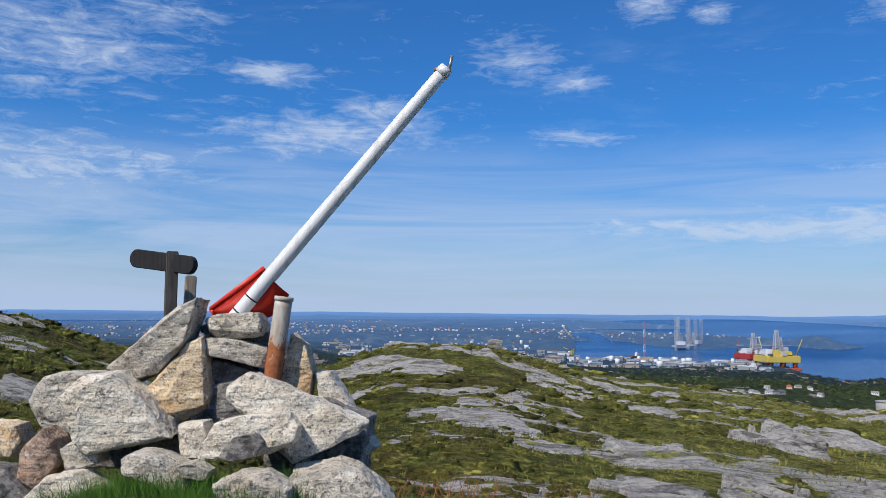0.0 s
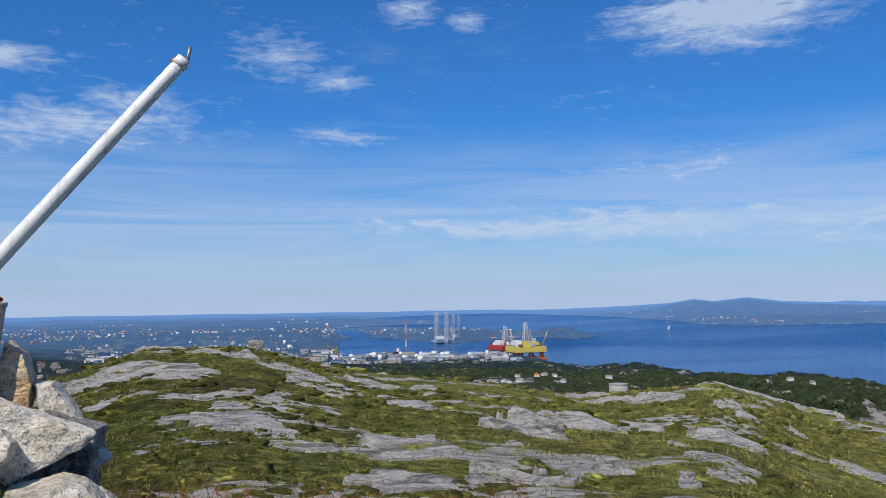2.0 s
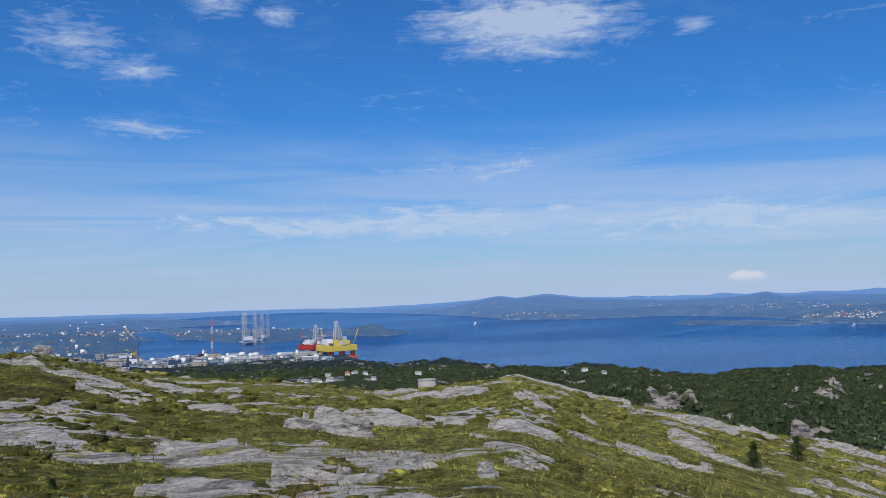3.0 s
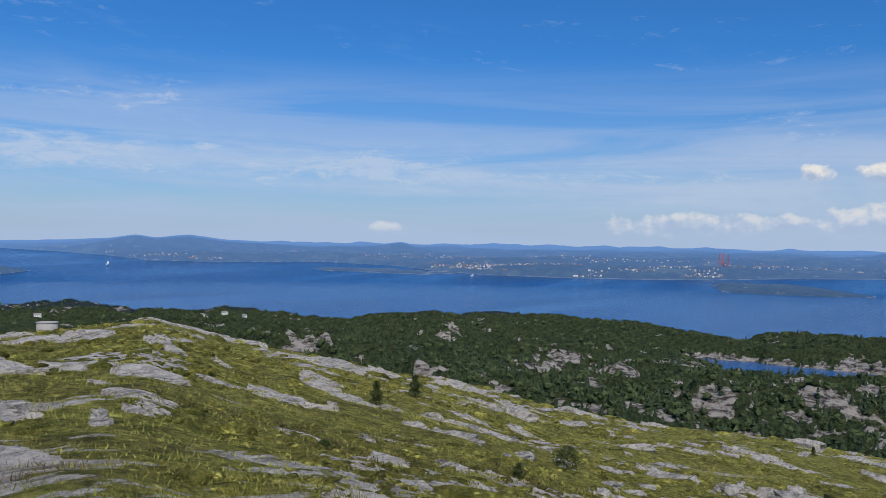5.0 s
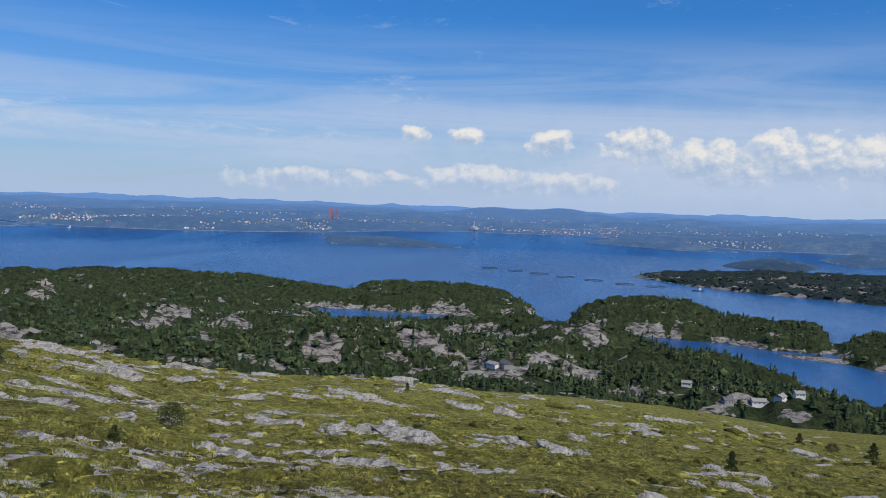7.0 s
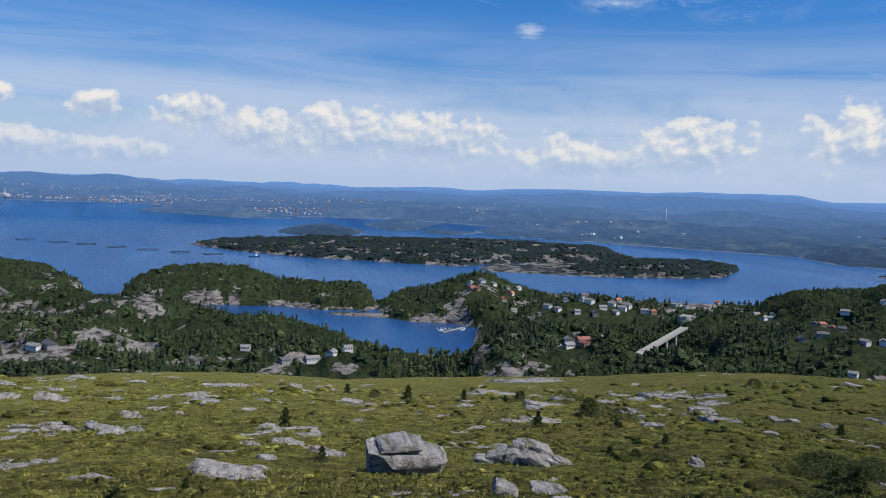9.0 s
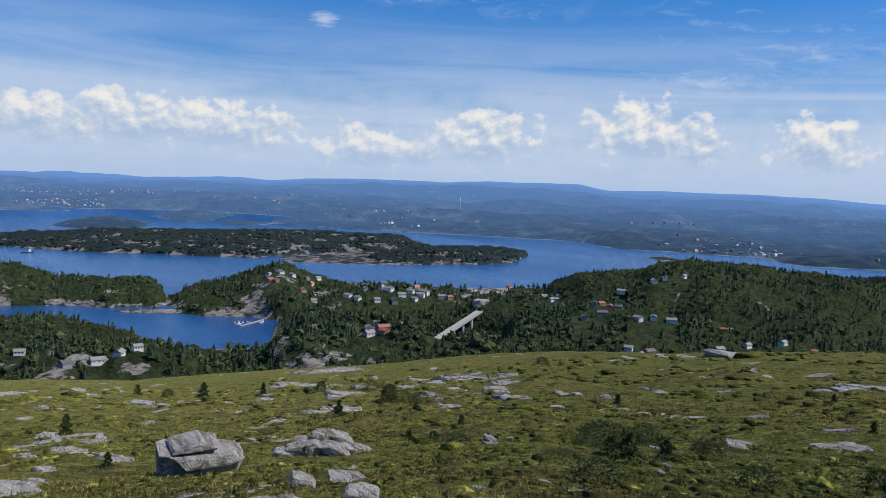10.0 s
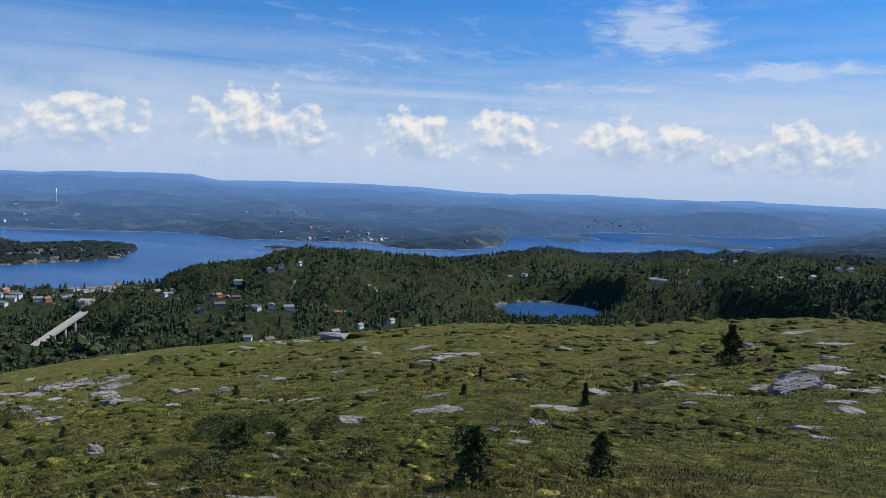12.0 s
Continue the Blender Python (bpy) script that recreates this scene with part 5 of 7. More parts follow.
split_boulder(107.6, 22.6)
standing_stone(3.6, 76, (1.6, 1.3, 1.1), 0, 902, "rounded grey boulder on the ridge")
for az, d, size, turn in ((112.9, 30.2, (0.8, 0.7, 0.3), 6), (114.0, 30.3, (1.1, 0.9, 0.5), -14), (115.2, 30.2, (1.0, 0.9, 0.6), 16), (116.3, 30.0, (1.4, 1.0, 0.5), 12), (117.3, 30.4, (0.9, 0.8, 0.35), 20),
                          (116.4, 31.2, (1.6, 1.0, 0.62), 10), (114.6, 31.0, (1.1, 0.9, 0.4), 24), (118.2, 30.6, (0.9, 0.7, 0.3), 14), (115.5, 31.0, (0.7, 0.8, 0.7), -10)):
    standing_stone(az, d, size, turn, 910 + int(az * 10), "angular grey rock in a tumbled pile", -0.35 if d > 30.9 else 0.1)
standing_stone(114.4, 14.5, (0.55, 0.5, 0.32), 12, 930, "small pointed grey rock in heather")
standing_stone(117.5, 15.5, (0.9, 0.6, 0.2), 4, 931, "flat pale rock sunk in the heath")
standing_stone(112.0, 9.5, (1.1, 0.6, 0.2), 0, 932, "flat pale rock sunk in the grass")
standing_stone(118.6, 11.0, (0.5, 0.45, 0.22), 0, 933, "flat pale rock sunk in the grass")

# ---------------------------------------------------------------- plants
PINE = leaf_material("pine_needles", (0.035, 0.05, 0.016), (0.14, 0.16, 0.055))
BARK = wood_material("grey_brown_bark", (0.16, 0.12, 0.09), (0.05, 0.04, 0.03))
BLADES = leaf_material("grass_blades", (0.06, 0.07, 0.012), (0.24, 0.22, 0.055))
LUSH = leaf_material("lush_grass", (0.035, 0.09, 0.012), (0.11, 0.22, 0.035))
STRAW = leaf_material("dry_stalks", (0.28, 0.2, 0.1), (0.5, 0.4, 0.22))
RUSTY = leaf_material("rusty_sorrel", (0.2, 0.07, 0.035), (0.35, 0.16, 0.07))
LING = leaf_material("heather_sprigs", (0.04, 0.035, 0.015), (0.15, 0.105, 0.06))
FERN = leaf_material("juniper_sprigs", (0.05, 0.07, 0.014), (0.19, 0.21, 0.045))


def sprigs(rng, n, low, high, radius_of, size, droop=0.3):
    """Small pointed sprays of leaf set through a crown, each of three blades."""
    h = rng.uniform(0, 1, n) ** 0.85
    a = rng.uniform(0, 2 * np.pi, n)
    r = radius_of(h) * np.sqrt(rng.uniform(0.12, 1, n)) * (0.7 + 0.5 * rng.uniform(0, 1, n))
    c = np.stack([r * np.cos(a), r * np.sin(a), low + (high - low) * h], 1)
    out = np.stack([np.cos(a), np.sin(a), rng.uniform(-droop, 0.8, n)], 1) + rng.normal(0, 0.45, (n, 3))
    out /= np.linalg.norm(out, axis=1)[:, None]
    vs, ts = [], []
    for k in range(3):
        side = np.cross(out, rng.normal(0, 1, (n, 3)))
        side /= np.linalg.norm(side, axis=1)[:, None] + 1e-9
        w = size * rng.uniform(0.25, 0.5, (n, 1))
        l = size * rng.uniform(0.8, 1.6, (n, 1))
        tip = c + (out + side * 0.5 * (k - 1)) * l
        vs.append(np.stack([c - side * w, c + side * w, tip], 1).reshape(-1, 3))
    v = np.concatenate(vs)
    return v, np.arange(len(v)).reshape(-1, 3)


pine_count = 0


def small_pine(az, d, wide, tall):
    """A wind-bitten dwarf pine: trunk, some limbs and a ragged crown of sprays."""
    global pine_count
    pine_count += 1
    rng, rnd = np.random.default_rng(pine_count), random.Random(pine_count)
    p = bearing(az, d)
    bushy = wide > tall * 1.05
    tree = empty_thing("dwarf_pine", pose(p.x, p.y, height_at(p.x, p.y) - 0.05), "low spreading dark green juniper bush on the heath" if bushy else "wind-bitten dark green dwarf pine on the heath",
                       "bush" if bushy else "tree", "bushes of the hill")
    bm = tube_bm((0, 0, 0), (rnd.uniform(-0.05, 0.05) * tall, 0, tall * 0.85), tall * 0.028, tall * 0.008, 7, 5, tall * 0.01, pine_count)
    for k in range(6):
        a, h = rnd.uniform(0, 6.28), rnd.uniform(0.15, 0.75) * tall
        l = wide * 0.42 * (1 - h / tall * 0.6)
        limb = tube_bm((0, 0, h), (math.cos(a) * l, math.sin(a) * l, h + tall * 0.12), tall * 0.012, tall * 0.005, 5, 2)
        me = bpy.data.meshes.new("limb")
        limb.to_mesh(me)
        limb.free()
        bm.from_mesh(me)
        bpy.data.meshes.remove(me)
    part("trunk", bm, BARK, tree)
    lobes = rng.uniform(0.75, 1.15)
    shape = (lambda h: wide * 0.5 * np.sqrt(np.clip(1 - h ** 2, 0, 1))) if bushy else (lambda h: wide * 0.5 * (1.06 - h) ** 0.7 * (0.75 + 0.35 * np.sin(h * 17 * lobes)))
    n = int(min(2600, 260 + 620 * tall))
    v, t = sprigs(rng, n, tall * 0.06, tall * 0.97, shape, 0.036 * tall + 0.022)
    crown = new("crown", joined("crown", v, t, PINE))
    crown.parent = tree


small_pine(48.9, 39.4, 0.81, 1.21), small_pine(51.5, 49.8, 1.22, 1.36), small_pine(58.6, 18.6, 0.33, 0.38), small_pine(45.6, 15.4, 0.31, 0.19)
small_pine(61.9, 32.9, 1.23, 0.94), small_pine(77.4, 103.4, 0.70, 1.12), small_pine(99.2, 45.7, 0.75, 1.12), small_pine(88.9, 12.1, 0.38, 0.37)
small_pine(101.8, 28.8, 0.39, 0.51), small_pine(107.5, 115.2, 1.88, 2.19), small_pine(105.2, 118.5, 2.02, 1.21), small_pine(116.6, 57.5, 0.78, 1.17)
small_pine(115.3, 102.8, 1.54, 1.40), small_pine(111.4, 111.9, 1.07, 1.83), small_pine(93.1, 14.8, 0.14, 0.26), small_pine(122.2, 61.2, 2.50, 1.25)
small_pine(120.0, 79.5, 1.84, 1.62), small_pine(103.3, 132.1, 1.62, 1.80), small_pine(135.7, 56.5, 0.58, 0.77), small_pine(116.5, 61.5, 0.84, 0.50)
small_pine(125.1, 40.8, 0.42, 0.56), small_pine(124.2, 30.3, 0.83, 0.29), small_pine(121.5, 37.0, 0.50, 0.60), small_pine(120.9, 78.6, 2.67, 1.07)
small_pine(118.8, 100.4, 2.73, 1.09), small_pine(130.5, 121.2, 2.47, 1.48), small_pine(152.0, 11.1, 0.70, 0.85), small_pine(160.5, 13.7, 0.58, 0.80)
small_pine(168.8, 65.5, 2.23, 3.12), small_pine(159.5, 35.8, 0.39, 1.02), small_pine(149.0, 61.5, 0.42, 0.59), small_pine(151.2, 37.3, 0.35, 0.56)
small_pine(152.3, 53.7, 0.29, 0.66), small_pine(138.9, 23.2, 0.63, 0.63), small_pine(136.3, 19.9, 0.84, 0.81), small_pine(135.3, 24.0, 0.65, 0.65)
small_pine(141.0, 26.3, 0.54, 0.39), small_pine(123.2, 37.5, 0.51, 0.41), small_pine(135.7, 57.1, 0.62, 0.62), small_pine(162.8, 37.9, 0.36, 0.57)

thicket = random.Random(18)
for k in range(16):
    small_pine(thicket.uniform(133.5, 139.5), thicket.uniform(24, 37), thicket.uniform(1.1, 1.9), thicket.uniform(0.45, 0.8))
for k in range(14):
    small_pine(thicket.uniform(116, 178), thicket.uniform(12, 60), thicket.uniform(0.6, 1.1), thicket.uniform(0.3, 0.5))


def scatter(rng, n, d0, d1, az0=-42, az1=186):
    """Spots over the heath, evenly spread as the eye sees them."""
    az = rng.uniform(az0, az1, n)
    d = np.exp(rng.uniform(np.log(d0), np.log(d1), n))
    keep = d < along(az, EDGE) * 1.02
    az, d = az[keep], d[keep]
    x, y = d * np.sin(np.radians(az)), d * np.cos(np.radians(az))
    return az, d, x, y


def tufts(name, rng, spots, blades, height, spread, width, mat, label, category):
    """Many tufts of blades in one mesh. height, spread and width in metres for each spot."""
    az, d, x, y = spots
    n = len(x)
    z = ground_height(az, d) - 0.02
    base = np.repeat(np.stack([x, y, z], 1), blades, 0)
    hh, sp, ww = (np.repeat(np.broadcast_to(v, (n,)), blades) for v in (height, spread, width))
    m = n * blades
    a = rng.uniform(0, 2 * np.pi, m)
    r = sp * np.sqrt(rng.uniform(0, 1, m))
    foot = base + np.stack([r * np.cos(a), r * np.sin(a), np.zeros(m)], 1)
    lean = rng.uniform(0.2, 1.15, m)
    b = rng.uniform(0, 2 * np.pi, m)
    l = hh * rng.uniform(0.5, 1.15, m)
    tip = foot + np.stack([np.cos(b) * lean * l, np.sin(b) * lean * l, l * np.sqrt(1 - (lean * 0.8) ** 2)], 1)
    c = rng.uniform(0, 2 * np.pi, m)
    side = np.stack([np.cos(c), np.sin(c), np.zeros(m)], 1) * ww[:, None]
    v = np.stack([foot - side, foot + side, tip], 1).reshape(-1, 3)
    return thing(name, joined(name, v, np.arange(3 * m).reshape(-1, 3), mat), label, category, kind="stuff")


def patchy(spots, scale, seed, low, high=9.0):
    az, d, x, y = spots
    f = fbm(x / scale, y / scale, 3, seed)
    k = (f > low) & (f < high)
    return tuple(v[k] for v in spots)


def clear_of_cairn(spots):
    az, d, x, y = spots
    k = ~(((x - 0.25) / 0.75) ** 2 + ((y - 7.3) / 1.5) ** 2 < 1) & ~((np.abs(x + 1.6) < 1.5) & (np.abs(y - 5.7) < 0.9)) & (d > 2.2)
    return tuple(v[k] for v in spots)


def ico(level):
    bm = bmesh.new()
    bmesh.ops.create_icosphere(bm, subdivisions=level, radius=1.0)
    v = np.array([p.co[:] for p in bm.verts])
    f = np.array([[p.index for p in q.verts] for q in bm.faces])
    bm.free()
    return v, f


BALL1, BALL2 = ico(1), ico(2)
rng = np.random.default_rng(5)
s = clear_of_cairn(scatter(rng, 10000, 2.6, 13))
tufts("heath_grass", rng, s, 18, 0.085 - 0.003 * s[1], 0.08 + 0.012 * s[1], 0.0035, TURF, "olive green heath grass over the hilltop", "grass")
s = patchy(clear_of_cairn(scatter(rng, 9000, 3.5, 22)), 4.0, 12, 0.1)
tufts("heather", rng, s, 12, 0.1, 0.14 + 0.01 * s[1], 0.005 + 0.0004 * s[1], LING, "dark brown heather patches between the grass", "heather")
s = patchy(clear_of_cairn(scatter(rng, 5000, 3.5, 22)), 3.0, 15, 0.12)
tufts("juniper_mat", rng, s, 10, 0.09, 0.12 + 0.009 * s[1], 0.005 + 0.0004 * s[1], FERN, "low yellow-green juniper mats on the slope", "shrub")
s = clear_of_cairn(scatter(rng, 15000, 9, 70))
tufts("moor_grass", rng, s, 9, 0.04 + 0.0026 * s[1], 0.1 + 0.012 * s[1], 0.004 + 0.0006 * s[1], TURF, "tufted yellow-green moor grass over the slope", "grass")
# long grass close to the path, on the side of the slope
s = clear_of_cairn(scatter(rng, 900, 4.0, 9.0, 40, 180))
tufts("long_grass", rng, s, 22, 0.34, 0.12, 0.004, BLADES, "long tufted moor grass at the hilltop's edge", "grass")
s = scatter(rng, 120, 4.5, 9, 60, 180)
tufts("dry_stalks", rng, s, 7, 0.5, 0.08, 0.003, STRAW, "pale dry grass stalks", "grass")
s = scatter(rng, 70, 6.0, 10, -4, 22)
tufts("red_sorrel", rng, s, 8, 0.5, 0.1, 0.005, RUSTY, "rust-red sorrel stalks among grass", "sorrel")


def cairn_grass():
    """Fresh grass in the gaps before and beside the stones."""
    rng = np.random.default_rng(9)
    spots = ((-1.68, 4.85, 0.2, 260), (-1.0, 4.72, 0.2, 190), (-1.85, 4.95, 0.14, 150), (-1.3, 4.75, 0.12, 60), (-0.12, 5.35, 0.14, 150), (-2.2, 4.9, 0.1, 40), (0.3, 5.7, 0.25, 90), (-1.42, 5.08, 0.1, 90), (-0.72, 5.05, 0.12, 110), (-0.2, 5.0, 0.12, 80))
    x = np.concatenate([rng.normal(a, s, n) for a, b, s, n in spots])
    y = np.concatenate([rng.normal(b, s * 0.6, n) for a, b, s, n in spots])
    az, d = np.degrees(np.arctan2(x, y)), np.hypot(x, y)
    tufts("lush_grass", rng, (az, d, x, y), 16, 0.24, 0.05, 0.0045, LUSH, "fresh green grass growing round the cairn's foot", "grass")


cairn_grass()


def trodden_path():
    """A worn patch of reddish soil beside the cairn."""
    n, m = 44, 30
    A, R = np.meshgrid(np.linspace(0, 2 * np.pi, n), np.linspace(0, 1, m))
    edge = 1 + 0.5 * fbm(np.cos(A) * 1.6, np.sin(A) * 1.6, 4, 17)
    x, y = 0.25 + 0.85 * R * edge * np.cos(A), 7.3 + 1.7 * R * edge * np.sin(A)
    az, d = np.degrees(np.arctan2(x, y)), np.hypot(x, y)
    z = hill(az, d) + 0.035 * (1 - R ** 6) - 0.03 * R ** 6 + 0.02 * fbm(x * 5, y * 5, 3, 19)
    i = (np.arange(m - 1)[:, None] * n + np.arange(n - 1)[None, :]).reshape(-1)
    f = np.concatenate([np.stack([i, i + n + 1, i + 1], 1), np.stack([i, i + n, i + n + 1], 1)])
    mat, t, b = material("reddish_soil", 0.95)
    q = noise_tex(t, place_of(t), 9, 7, 0.7)
    t.links.new(mix(t, ramp(t, q, [(0.3, 0.0), (0.7, 1.0)]), (0.1, 0.055, 0.035), (0.27, 0.17, 0.12)), b.inputs["Base Color"])
    bump(t, b, q, 0.8, 0.03)
    tagged(new("path", joined("path", np.stack([x, y, z], -1).reshape(-1, 3), f, mat)), "trodden patch of reddish soil beside the cairn", "path", kind="structure")


trodden_path()


def loose_stones():
    """Small stones and rock tips strewn through the turf, in one mesh."""
    rng = np.random.default_rng(31)
    az, d, x, y = scatter(rng, 2600, 9, 150)
    f = fbm(x / 14, y / 14, 3, 66)
    k = (f > np.where(az < 100, 0.04, 0.26))
    az, d, x, y = az[k], d[k], x[k], y[k]
    n = len(x)
    v0, f0 = BALL2
    size = rng.lognormal(0, 0.5, n) * (0.07 + 0.0048 * d)
    shape = np.sign(v0) * np.abs(v0) ** 0.7
    v = shape[None] * (1 + 0.3 * rng.uniform(-1, 1, (n, len(v0), 1)))
    a = rng.uniform(0, 2 * np.pi, n)[:, None]
    w, l, h = (size * rng.uniform(lo, hi, n) for lo, hi in ((0.9, 1.9), (0.5, 0.9), (0.22, 0.5)))
    a = np.radians(-az - 15)[:, None] + rng.normal(0, 0.3, (n, 1))
    vx, vy = v[..., 0] * w[:, None], v[..., 1] * l[:, None]
    co = np.stack([vx * np.cos(a) - vy * np.sin(a) + x[:, None], vx * np.sin(a) + vy * np.cos(a) + y[:, None], v[..., 2] * h[:, None] + ground_height(az, d)[:, None] + 0.02], -1)
    fs = f0[None] + (np.arange(n) * len(v0))[:, None, None]
    thing("loose_stones", joined("loose_stones", co.reshape(-1, 3), fs.reshape(-1, 3), SLAB), "small pale stones strewn over the heath", "stones", kind="stuff")


loose_stones()


def tussocks(name, seed, n, d1, low, scale, base, grow, high, mat, label, category):
    """Low cushions of heath plants, in one mesh."""
    rng = np.random.default_rng(seed)
    s = patchy(clear_of_cairn(scatter(rng, n, 9, d1)), scale, seed, low)
    az, d, x, y = s
    n = len(x)
    v0, f0 = BALL1
    r = rng.lognormal(0, 0.45, n) * (base + grow * d)
    v = v0[None] * (1 + 0.4 * rng.uniform(-1, 1, (n, len(v0), 1)))
    w, l, h = r * rng.uniform(0.9, 1.8, n), r * rng.uniform(0.7, 1.2, n), r * rng.uniform(0.6, 1.1, n) * high
    a = np.radians(-az)[:, None] + rng.normal(0, 0.5, (n, 1))
    vx, vy = v[..., 0] * w[:, None], v[..., 1] * l[:, None]
    co = np.stack([vx * np.cos(a) - vy * np.sin(a) + x[:, None], vx * np.sin(a) + vy * np.cos(a) + y[:, None], v[..., 2] * h[:, None] + ground_height(az, d)[:, None]], -1)
    fs = f0[None] + (np.arange(n) * len(v0))[:, None, None]
    thing(name, joined(name, co.reshape(-1, 3), fs.reshape(-1, 3), mat, True), label, category, kind="stuff")


tussocks("heath_cushions", 61, 26000, 150, -0.12, 9.0, 0.03, 0.003, 0.5, PLANTS, "low olive and brown cushions of heath plants over the hill", "heath")
extra = random.Random(77)
for k in range(46):
    az, d = extra.uniform(-8, 66), math.exp(extra.uniform(math.log(14), math.log(88)))
    if d < float(along(az, EDGE)) * 0.97:
        wide = d * extra.uniform(0.018, 0.055)
        outcrop(az, d, wide, wide * extra.uniform(0.16, 0.3))

for k in range(16):
    az, d = extra.uniform(116, 131), extra.uniform(60, 125)
    wide = extra.uniform(1.6, 4.5)
    outcrop(az, d, wide, wide * extra.uniform(0.2, 0.34))
for k in range(16):
    az, d = extra.uniform(138, 178), math.exp(extra.uniform(math.log(18), math.log(75)))
    wide = d * extra.uniform(0.012, 0.035)
    outcrop(az, d, wide, wide * extra.uniform(0.12, 0.22))

# ---------------------------------------------------------------- woods of the lowland
SPRUCE = leaf_material("spruce_green", (0.02, 0.036, 0.02), (0.05, 0.072, 0.034))
BROADLEAF = leaf_material("broadleaf_green", (0.028, 0.045, 0.02), (0.085, 0.11, 0.045))
# bluish version of the wood greens, with haze mixed into the leaf colour
FAR_GREEN = leaf_material("hazed_distant_green", (0.016, 0.027, 0.027), (0.034, 0.05, 0.046))


def cone_tree():
    """A spruce of four ragged skirts."""
    vs, fs = [], []
    for k in range(4):
        z0, z1, r = 0.08 + 0.22 * k, 0.42 + 0.2 * k, 0.32 * (1 - 0.2 * k)
        n = 6
        i = sum(len(v) for v in vs)
        a = np.arange(n) * 2 * np.pi / n + k
        vs.append(np.concatenate([np.stack([r * np.cos(a), r * np.sin(a), np.full(n, z0)], 1), [[0, 0, min(z1, 1.0)]]]))
        fs += [(i + j, i + (j + 1) % n, i + n) for j in range(n)]
    return np.concatenate(vs), np.array(fs)


def wood_spots(rng, n, d0, d1, az0, az1, power=0.0):
    az = rng.uniform(az0, az1, n)
    u = rng.uniform(0, 1, n)
    d = d0 + (d1 - d0) * u if power == 0 else np.exp(np.log(d0) + (np.log(d1) - np.log(d0)) * u)
    z = low_fast(az, d)
    x, y = d * np.sin(np.radians(az)), d * np.cos(np.radians(az))
    thick = fbm(x / 60, y / 60, 4, 77)
    keep = (z > SEA_Z + 2.5) & (~bare_rock(az, d, z) | (rng.uniform(0, 1, n) < 0.18)) & (d > along(az, EDGE) * 1.3 + 60) & (thick > -0.3) & (z > hill(az, d))
    keep &= ~((np.exp(-((az - 76) / 22) ** 4) > 0.5) & (d < 1000) & (rng.uniform(0, 1, n) < 0.1))
    peeps = np.degrees(np.arctan2(z + 7 - EYE, d)) > along(az, SKYLINE) - 0.2
    keep &= ~((az < 30) & (d < 1250) & peeps)
    harbour = (az > -9) & (az < 22.5) & (d > 2060) & (d < 2800)
    keep &= ~harbour
    for haz, hd in HOMES:                        # gardens and the open side towards the hill
        keep &= ~((np.abs(az - haz) * d < 430) & (d > hd - 58) & (d < hd + 8))
    over = np.degrees(np.arctan2(z + 5 - EYE, d)) > np.interp(az, (122.9, 126.05), (-10.7, -8.5))
    keep &= ~((az > 122.4) & (az < 126.4) & (d < np.interp(az, (122.9, 126.05), (700, 870))) & over)      # the clearing before the bridge
    return az[keep], d[keep], z[keep]


def forest(name, rng, spots, shape, low, high, width, mat, label, lumpy=0.25):
    az, d, z = spots
    v0, f0 = shape
    n, k = len(az), len(v0)
    p = at_bearing(az, d, z)
    grow = (drawn_in(d) / d) * rng.uniform(low, high, n)
    turn = rng.uniform(0, 2 * np.pi, n)
    w = grow * width * rng.uniform(0.75, 1.25, n)
    v = v0[None] * (1 + lumpy * rng.uniform(-1, 1, (n, k, 1)))
    x = (v[..., 0] * np.cos(turn)[:, None] - v[..., 1] * np.sin(turn)[:, None]) * w[:, None]
    y = (v[..., 0] * np.sin(turn)[:, None] + v[..., 1] * np.cos(turn)[:, None]) * w[:, None]
    co = np.stack([x, y, v[..., 2] * grow[:, None]], -1) + p[:, None]
    f = f0[None] + (np.arange(n) * k)[:, None, None]
    return thing(name, joined(name, co.reshape(-1, 3), f.reshape(-1, 3), mat), label, "forest", kind="stuff")


def leafy(level, leaves, seed, flat=0.5):
    """A crown: a dark core set about with loose sprays of leaf."""
    r = np.random.default_rng(seed)
    v, t = ico(level)
    v = v * 0.78
    way = r.normal(0, 1, (leaves, 3))
    way /= np.linalg.norm(way, axis=1)[:, None]
    c = way * r.uniform(0.62, 1.0, (leaves, 1))
    tri = c[:, None] + r.normal(0, 0.22, (leaves, 3, 3))
    k = len(v)
    v = np.concatenate([v, tri.reshape(-1, 3)]) * np.array([1, 1, flat]) + np.array([0, 0, flat * 0.84])
    return v, np.concatenate([t, k + np.arange(leaves * 3).reshape(-1, 3)])


# ---------------------------------------------------------------- houses
WALLS = {"w": plain_material("white_weatherboard", (0.78, 0.77, 0.74), 0.7), "g": plain_material("grey_weatherboard", (0.3, 0.3, 0.29), 0.7), "y": plain_material("yellow_weatherboard", (0.62, 0.5, 0.26), 0.7),
         "b": plain_material("brown_weatherboard", (0.32, 0.19, 0.12), 0.7), "r": plain_material("cream_weatherboard", (0.66, 0.58, 0.48), 0.7)}
ROOFS = {"w": plain_material("grey_roof_tiles", (0.27, 0.26, 0.25), 0.75), "g": plain_material("dark_slate_roof", (0.11, 0.11, 0.12), 0.75), "y": plain_material("dark_roof_tiles", (0.16, 0.13, 0.12), 0.75),
         "b": plain_material("rust_red_roof", (0.33, 0.13, 0.09), 0.75), "r": plain_material("orange_roof_tiles", (0.55, 0.17, 0.07), 0.75)}
PANE = plain_material("window_glass", (0.03, 0.04, 0.05), 0.15)
